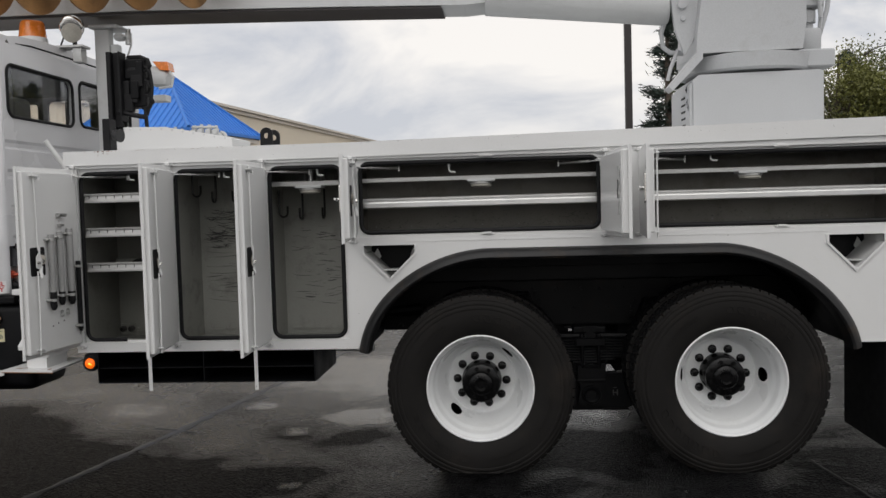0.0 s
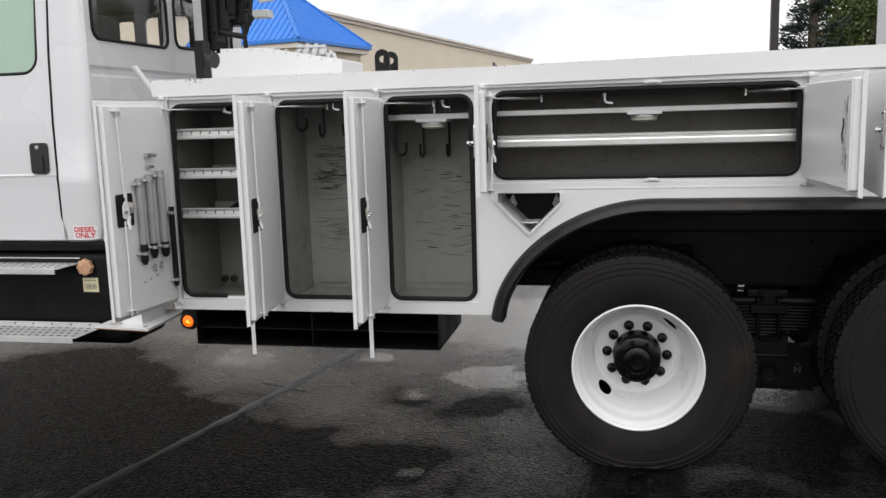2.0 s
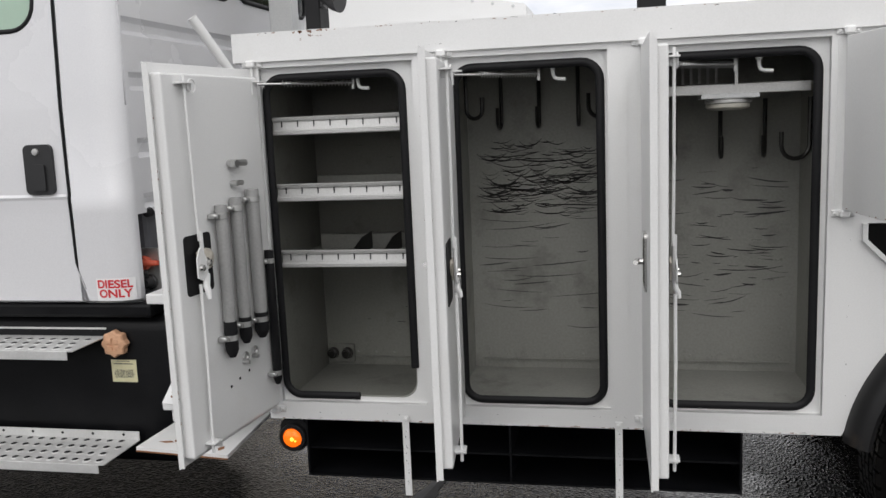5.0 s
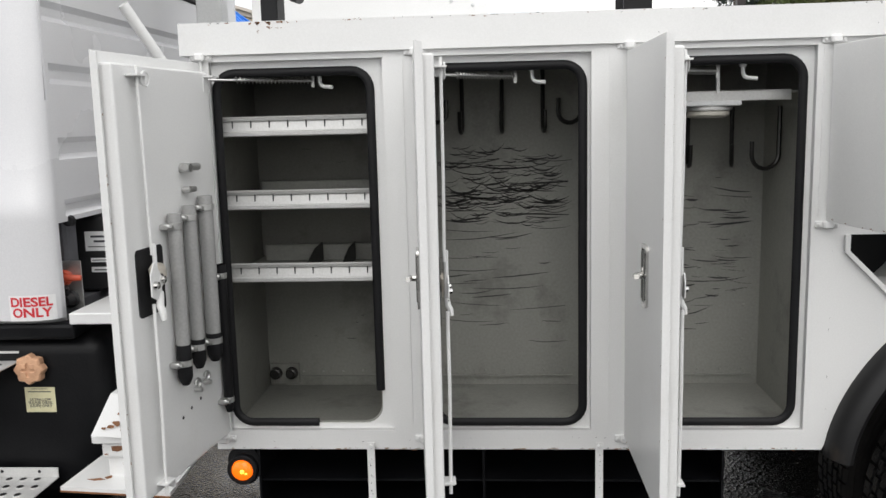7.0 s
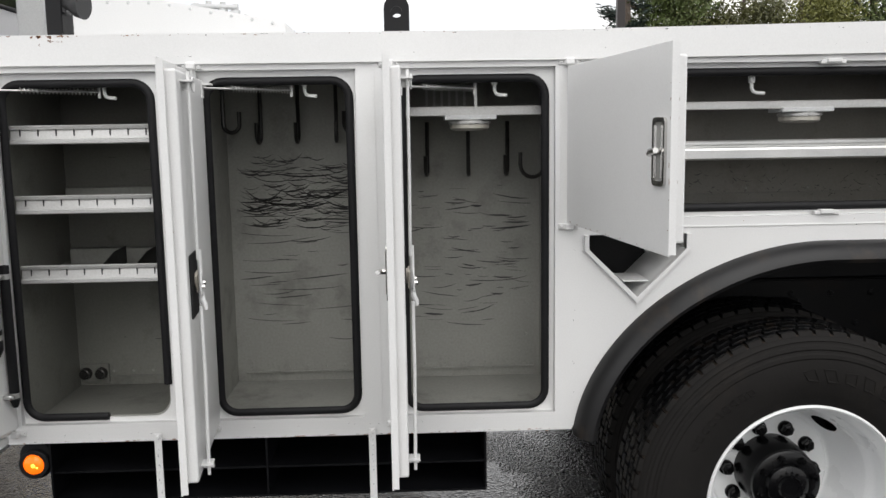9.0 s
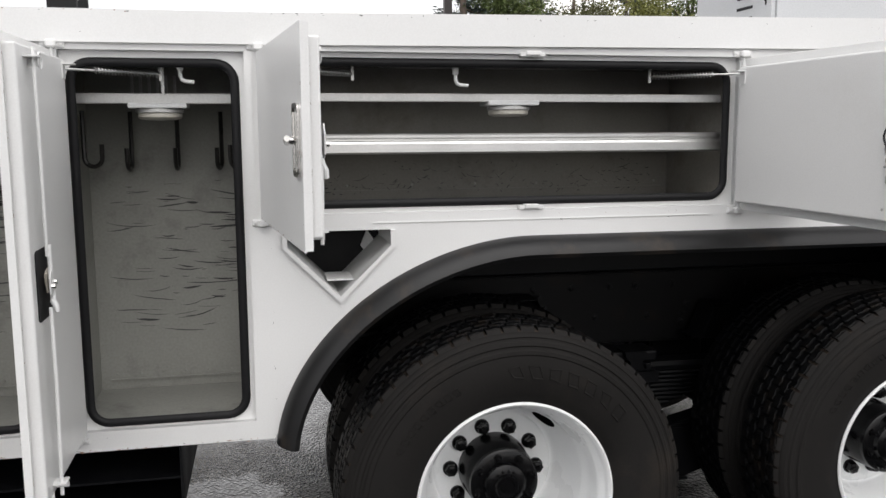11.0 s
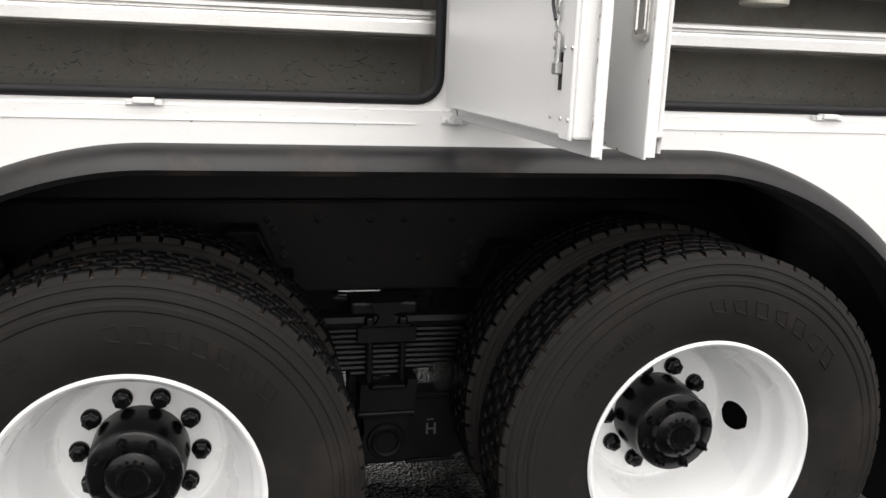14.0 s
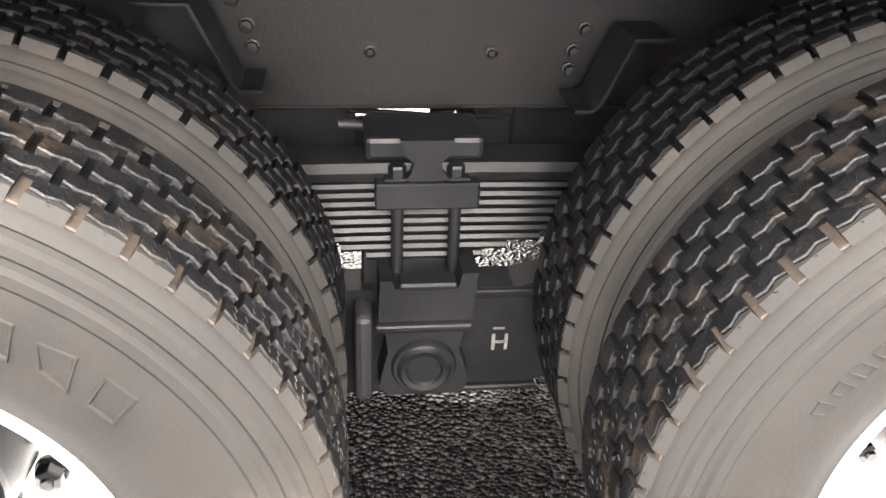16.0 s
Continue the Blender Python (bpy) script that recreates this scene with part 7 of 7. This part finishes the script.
for z, y in ((2.14, 0.93), (2.10, 0.90), (2.22, 0.95), (2.05, 1.5)):
    lathe(b, [(0, -0.0), (0.006, 0), (0.006, 0.004)], 8, centre=(PX0 - 0.002, y, z))
    box(b, PX0 - 0.003, PX0 - 0.001, y - 0.004, y + 0.004, z - 0.02, z + 0.02)
pieces("side_slot", b, SEAL, ped)
b = upright([(0.30, 2.300), (0.30, 2.322), (0.415, 2.326), (0.43, 2.340), (0.44, 2.430), (0.42, 2.436), (0.36, 2.438), (0.36, 2.445), (0.0, 2.445)], 2.45, 1.24, 56)
part("slewing_ring", b, CRANEGREY, truck, smooth=35)
b = bmesh.new()
plate(b, [[(1.872, 2.235), (1.898, 2.208), (2.09, 2.405), (2.09, 2.445), (2.05, 2.445)]], 0.86, 1.02)
box(b, 2.62, 2.945, 0.95, 1.55, 2.34, 2.455, 0.01)
pieces("slewing_deck", b, CRANEGREY, truck)
b = bmesh.new()
plate(b, [[(2.055, 2.443), (2.718, 2.449), (2.742, 2.62), (2.735, 3.45), (2.17, 3.45), (2.06, 2.56)]], 0.88, 1.56)
turret = part("turret", b, CRANEGREY, truck, "grey-white crane turret over the pedestal")
b = bmesh.new()
plate(b, [[(1.90, 2.93), (2.0, 3.4), (2.18, 3.4), (2.06, 2.56), (2.0, 2.45), (1.94, 2.62)]], 0.98, 1.02)
lathe(b, [(0, -0.03), (0.030, -0.028), (0.034, 0)], 20, centre=(1.985, 0.98, 2.78))
lathe(b, [(0, -0.02), (0.016, -0.018), (0.018, 0)], 14, centre=(1.99, 0.98, 2.69))
part("boom_ear", b, CRANEGREY, turret, smooth=35)
b = bmesh.new()
tube(b, [(1.90, 1.10, 2.72), (1.87, 1.10, 2.62), (1.88, 1.10, 2.53), (1.93, 1.10, 2.49), (2.02, 1.10, 2.48)], 0.016, 10)
tube(b, [(1.97, 1.05, 2.50), (1.92, 1.05, 2.38), (1.90, 1.05, 2.30)], 0.013, 8)
tube(b, [(2.92, 1.2, 2.55), (2.98, 1.2, 2.75), (3.02, 1.2, 3.1)], 0.016, 10)
pieces("hydraulic_hose", b, CRANEGREY, turret, smooth=50)
b = bmesh.new()
box(b, 2.76, 2.88, 1.0, 1.2, 2.455, 2.60, 0.02, 2)
tube(b, [(2.82, 1.1, 2.60), (2.82, 1.1, 2.64), (2.82, 1.1, 2.645), (2.82, 1.1, 2.72), (2.82, 1.1, 2.725), (2.82, 1.1, 2.85)], [0.035, 0.035, 0.05, 0.05, 0.03, 0.03], 16)
box(b, 2.77, 2.90, 1.02, 1.18, 2.74, 2.80, 0.01)
tube(b, [(2.80, 1.0, 2.86), (2.86, 1.0, 2.78), (2.87, 1.0, 2.66)], 0.014, 8)
tube(b, [(2.86, 1.05, 2.95), (2.90, 1.05, 2.8), (2.88, 1.05, 2.6)], 0.014, 8)
part("slew_gearbox", b, CRANEGREY, turret, smooth=40)

# ---- background: store, pole, trees ----
SET = Matrix.Translation((0.31, 0.0, -0.03)) @ Matrix.Diagonal((1.0, 1.0, 0.862, 1.0))
A = radians(77.4)
UX, UY = Vector((math.cos(A), math.sin(A), 0)), Vector((-math.sin(A), math.cos(A), 0))
F0 = Vector((-7.99, 17.46, 0))


def bl(u, v, z):
    return F0 + UX * u + UY * v + Vector((0, 0, z))


store = tagged(empty("store_building"), "beige stucco store with a blue metal pavilion roof", "building")


def prism(b, foot, z0, z1):
    k = len(foot)
    join(b, [bl(u, v, z) for z in (z0, z1) for u, v in foot], [tuple(range(k)), tuple(range(k, 2 * k))] + [(i, (i + 1) % k, k + (i + 1) % k, k + i) for i in range(k)])


def slab(b, u0, u1, v0, v1, z0, z1):
    prism(b, [(u0, v0), (u1, v0), (u1, v1), (u0, v1)], z0, z1)


def along(u):
    return 1.635 + (u - 1.7) * 0.0888


b = bmesh.new()
prism(b, [(1.7, along(1.7) + 0.16), (32.1, along(32.1) + 0.16), (31.0, 16.0), (3.0, 16.0)], 0.0, 5.66)
part("long_wall", b, BEIGE, store)
for nm, off, z0, z1 in (("coping", 0.08, 5.66, 5.80), ("coping_lip", 0.0, 5.80, 5.905)):
    b = bmesh.new()
    prism(b, [(1.7, along(1.7) + off), (32.2, along(32.2) + off), (32.2, along(32.2) + 0.5), (1.7, along(1.7) + 0.5)], z0, z1)
    part(nm, b, BEIGETRIM, store)
b = bmesh.new()
FW = [(2.2, 2.4), (-6.3, 7.7), (-3.6, 13.7), (4.0, 11.0), (3.4, 3.2)]
prism(b, FW, 0.0, 5.45)
part("front_wall", b, BEIGE, store)
b = bmesh.new()
prism(b, [(2.3, 2.2), (-6.4, 7.6), (-6.2, 7.93), (2.4, 2.53)], 5.45, 5.66)
part("front_coping", b, BEIGETRIM, store)
b = bmesh.new()
slab(b, 0.25, 3.65, 0.25, 3.6, 0.0, 4.25)
part("pavilion_wall", b, BEIGE, store)
b = bmesh.new()
slab(b, 0.06, 3.84, 0.06, 3.8, 4.18, 4.33)
part("fascia", b, BEIGETRIM, store)
S = 3.9
roof_apex = bl(S / 2, S / 2, 6.55)
b = bmesh.new()
cs = [bl(0, 0, 4.44), bl(S, 0, 4.44), bl(S, S, 4.44), bl(0, S, 4.44)]
join(b, cs + [roof_apex] + [c - Vector((0, 0, 0.1)) for c in cs], [(0, 1, 4), (1, 2, 4), (2, 3, 4), (3, 0, 4), (0, 5, 6, 1), (1, 6, 7, 2), (2, 7, 8, 3), (3, 8, 5, 0), (5, 8, 7, 6)])
roof = part("roof", b, ROOFBLUE, store, "blue standing-seam metal roof")
for i in range(4):
    p, q = cs[i], cs[(i + 1) % 4]
    mid = (p + q) / 2
    slope = roof_apex - mid
    for k in range(1, 20):
        s = p.lerp(q, k / 20)
        f = 1 - abs(k / 20 - 0.5) * 2
        b = bmesh.new()
        tube(b, [s + Vector((0, 0, 0.012)), s + slope * f + Vector((0, 0, 0.012))], 0.026, 4)
        part("roof_seam", b, ROOFBLUE, roof)
    b = bmesh.new()
    tube(b, [p + Vector((0, 0, 0.02)), roof_apex + Vector((0, 0, 0.02))], 0.05, 6)
    part("hip_cap", b, ROOFBLUE, roof)


def on_front(k, off, z):
    d = Vector((-8.5, 5.3)).normalized()
    q = Vector((2.2, 2.4)) + d * k
    n2 = Vector((-5.3, -8.5)).normalized() * off
    return bl(q.x + n2.x, q.y + n2.y, z)


def on_front_box(b, k0, k1, o0, o1, z0, z1):
    join(b, [on_front(k, o, z) for k in (k0, k1) for o in (o0, o1) for z in (z0, z1)], [(0, 1, 3, 2), (4, 6, 7, 5), (0, 4, 5, 1), (2, 3, 7, 6), (0, 2, 6, 4), (1, 5, 7, 3)])


b = bmesh.new()
on_front_box(b, 5.2, 9.6, 0.0, 0.2, 3.95, 5.35)
sb = part("sign_board", b, SIGNYELLOW, store, "yellow store sign with blue shapes")
for k, w in ((5.4, 0.25), (5.8, 0.5), (6.5, 0.3), (7.0, 0.5), (7.7, 0.3), (8.2, 0.5), (8.9, 0.4)):
    b = bmesh.new()
    on_front_box(b, k, k + w, 0.2, 0.26, 4.25, 5.05)
    part("sign_shape", b, SIGNBLUE, sb)
b = bmesh.new()
on_front_box(b, 4.0, 10.0, 0.01, 0.10, 3.2, 3.8)
part("sign_band", b, ROOFBLUE, store)
for k, h in enumerate((0.55, 0.42, 0.34, 0.30, 0.30, 0.26, 0.48, 0.30, 0.26, 0.42)):
    b = bmesh.new()
    u = 23.6 + 0.34 * k
    prism(b, [(u, along(u) + 0.08), (u + 0.2, along(u + 0.2) + 0.08), (u + 0.2, along(u + 0.2) + 0.15), (u, along(u) + 0.15)], 4.62, 4.62 + h)
    part("wall_sign_bar", b, LETTERDARK, store)

SET = Matrix.Identity(4)
lamp_post = tagged(empty("lamp_post", None, pose(3.32, 13.0, 0)), "dark bronze square parking-lot lamp post", "lamp post")
b = bmesh.new()
box(b, -0.07, 0.07, -0.07, 0.07, 0.0, 9.5, 0.006)
part("pole", b, POLE, lamp_post)
b = bmesh.new()
box(b, -0.28, 0.28, -0.28, 0.28, 0.0, 0.55, 0.02)
part("footing", b, BEIGETRIM, lamp_post)
b = bmesh.new()
box(b, -0.8, 0.8, -0.15, 0.15, 9.45, 9.62, 0.02)
part("lamp_head", b, POLE, lamp_post)

street_lamp = tagged(empty("street_lamp", None, pose(10.6, 16.0, 0)), "dark street lamp with a curved arm", "street lamp")
b = bmesh.new()
tube(b, [(0, 0, 0), (0, 0, 3.0), (0, 0, 4.75)], [0.06, 0.05, 0.04], 12)
part("pole", b, POLE, street_lamp, smooth=40)
b = bmesh.new()
tube(b, [(0, 0, 4.4), (-0.12, 0, 4.72), (-0.45, 0, 4.94), (-0.85, 0, 4.97), (-1.16, 0, 4.90), (-1.34, 0, 4.80)], 0.014, 10)
part("arm", b, POLE, street_lamp, smooth=40)
b = bmesh.new()
tube(b, [(-1.33, 0, 4.81), (-1.36, 0, 4.785), (-1.44, 0, 4.74), (-1.46, 0, 4.73)], [0.014, 0.026, 0.026, 0.012], 12)
part("lamp_head", b, POLE, street_lamp, smooth=40)



def tree(x, y, height, kind, mat, seed, width):
    """A tapered trunk with limbs and a crown of many small leaves in uneven clumps."""
    r = random.Random(seed)
    t = tagged(empty("tree", None, pose(x, y, 0)), {"conifer": "dark conifer with ragged drooping branches", "leafy": "leafy tree with a yellow-green crown"}[kind], "tree", group="trees behind the lot")
    b = bmesh.new()
    tube(b, [(0, 0, 0), (0.05, 0.02, height * 0.4), (0.0, 0.05, height * 0.75), (0.02, 0, height * 0.97)], [0.2, 0.15, 0.08, 0.02], 9)
    tips = []
    if kind == "conifer":
        nb = 64
        for i in range(nb):
            f = (i + r.random()) / nb
            z = height * (0.16 + 0.82 * f)
            reach = width * (1 - f) ** 0.8 * r.uniform(0.55, 1.15) + 0.12
            a = r.uniform(0, 2 * math.pi)
            e = Vector((reach * math.cos(a), reach * math.sin(a), z + reach * r.uniform(-0.15, 0.35)))
            tube(b, [(0, 0, z), tuple(Vector((0, 0, z)).lerp(e, 0.6) + Vector((0, 0, -0.06))), tuple(e)], [0.035 * (1 - f) + 0.012, 0.018, 0.006], 5)
            tips.append((Vector((0, 0, z)), e))
    else:
        for i in range(46):
            f = (i + r.random()) / 46
            z = height * (0.22 + 0.5 * f)
            reach = width * (1.0 - 0.35 * f) * r.uniform(0.55, 1.05)
            a = r.uniform(0, 2 * math.pi)
            e = Vector((reach * math.cos(a), reach * math.sin(a), min(height * 1.0, z + reach * r.uniform(0.3, 1.3))))
            tube(b, [(0, 0, z), tuple(Vector((0, 0, z)).lerp(e, 0.5) + Vector((0, 0, 0.1))), tuple(e)], [0.06, 0.035, 0.01], 6)
            tips.append((Vector((0, 0, z)), e))
    part("trunk", b, BARK, t, smooth=40)
    verts, faces = [], []
    per = 110 if kind == "conifer" else 520
    for p, e in tips:
        d = e - p
        for _ in range(per):
            if kind == "conifer":
                s = r.uniform(0.25, 1.06)
                c = p + d * s + Vector((r.gauss(0, 0.10), r.gauss(0, 0.10), r.gauss(0, 0.07)))
                ax = (d.normalized() + Vector((r.uniform(-0.7, 0.7), r.uniform(-0.7, 0.7), r.uniform(-0.2, 0.8)))).normalized() * r.uniform(0.07, 0.16)
                sd = ax.cross(Vector((r.uniform(-1, 1), r.uniform(-1, 1), r.uniform(-1, 1)))).normalized() * r.uniform(0.012, 0.03)
            else:
                c = e + Vector((r.gauss(0, 0.34), r.gauss(0, 0.34), r.gauss(0, 0.28)))
                if r.random() < 0.3:
                    c = p + d * r.uniform(0.4, 1.0) + Vector((r.gauss(0, 0.25), r.gauss(0, 0.25), r.gauss(0, 0.25)))
                ax = Vector((r.uniform(-1, 1), r.uniform(-1, 1), r.uniform(-1, 1))).normalized() * r.uniform(0.03, 0.065)
                sd = ax.cross(Vector((r.uniform(-1, 1), r.uniform(-1, 1), r.uniform(-1, 1)))).normalized() * r.uniform(0.018, 0.034)
            q = len(verts)
            verts += [c - ax, c + sd, c + ax, c - sd]
            faces.append((q, q + 1, q + 2, q + 3))
    me = bpy.data.meshes.new("crown")
    me.from_pydata([tuple(v) for v in verts], [], faces)
    me.materials.append(mat)
    crown = new("crown", me)
    crown.parent = t


tree(5.85, 22.6, 7.95, "conifer", LEAFDARK, 1, 1.15)
tree(7.25, 23.2, 7.57, "leafy", LEAFGREEN, 9, 1.25)
tree(8.17, 23.8, 6.69, "conifer", LEAFDARK, 2, 1.7)
tree(9.20, 22.4, 6.16, "leafy", LEAFOLIVE, 3, 1.6)
tree(11.24, 23.2, 6.16, "leafy", LEAFGOLD, 4, 1.9)
tree(13.60, 23.4, 6.51, "leafy", LEAFGREEN, 5, 2.0)
tree(16.06, 23.0, 6.16, "leafy", LEAFGOLD, 6, 1.9)
tree(12.68, 26.0, 6.51, "conifer", LEAFDARK, 7, 2.0)
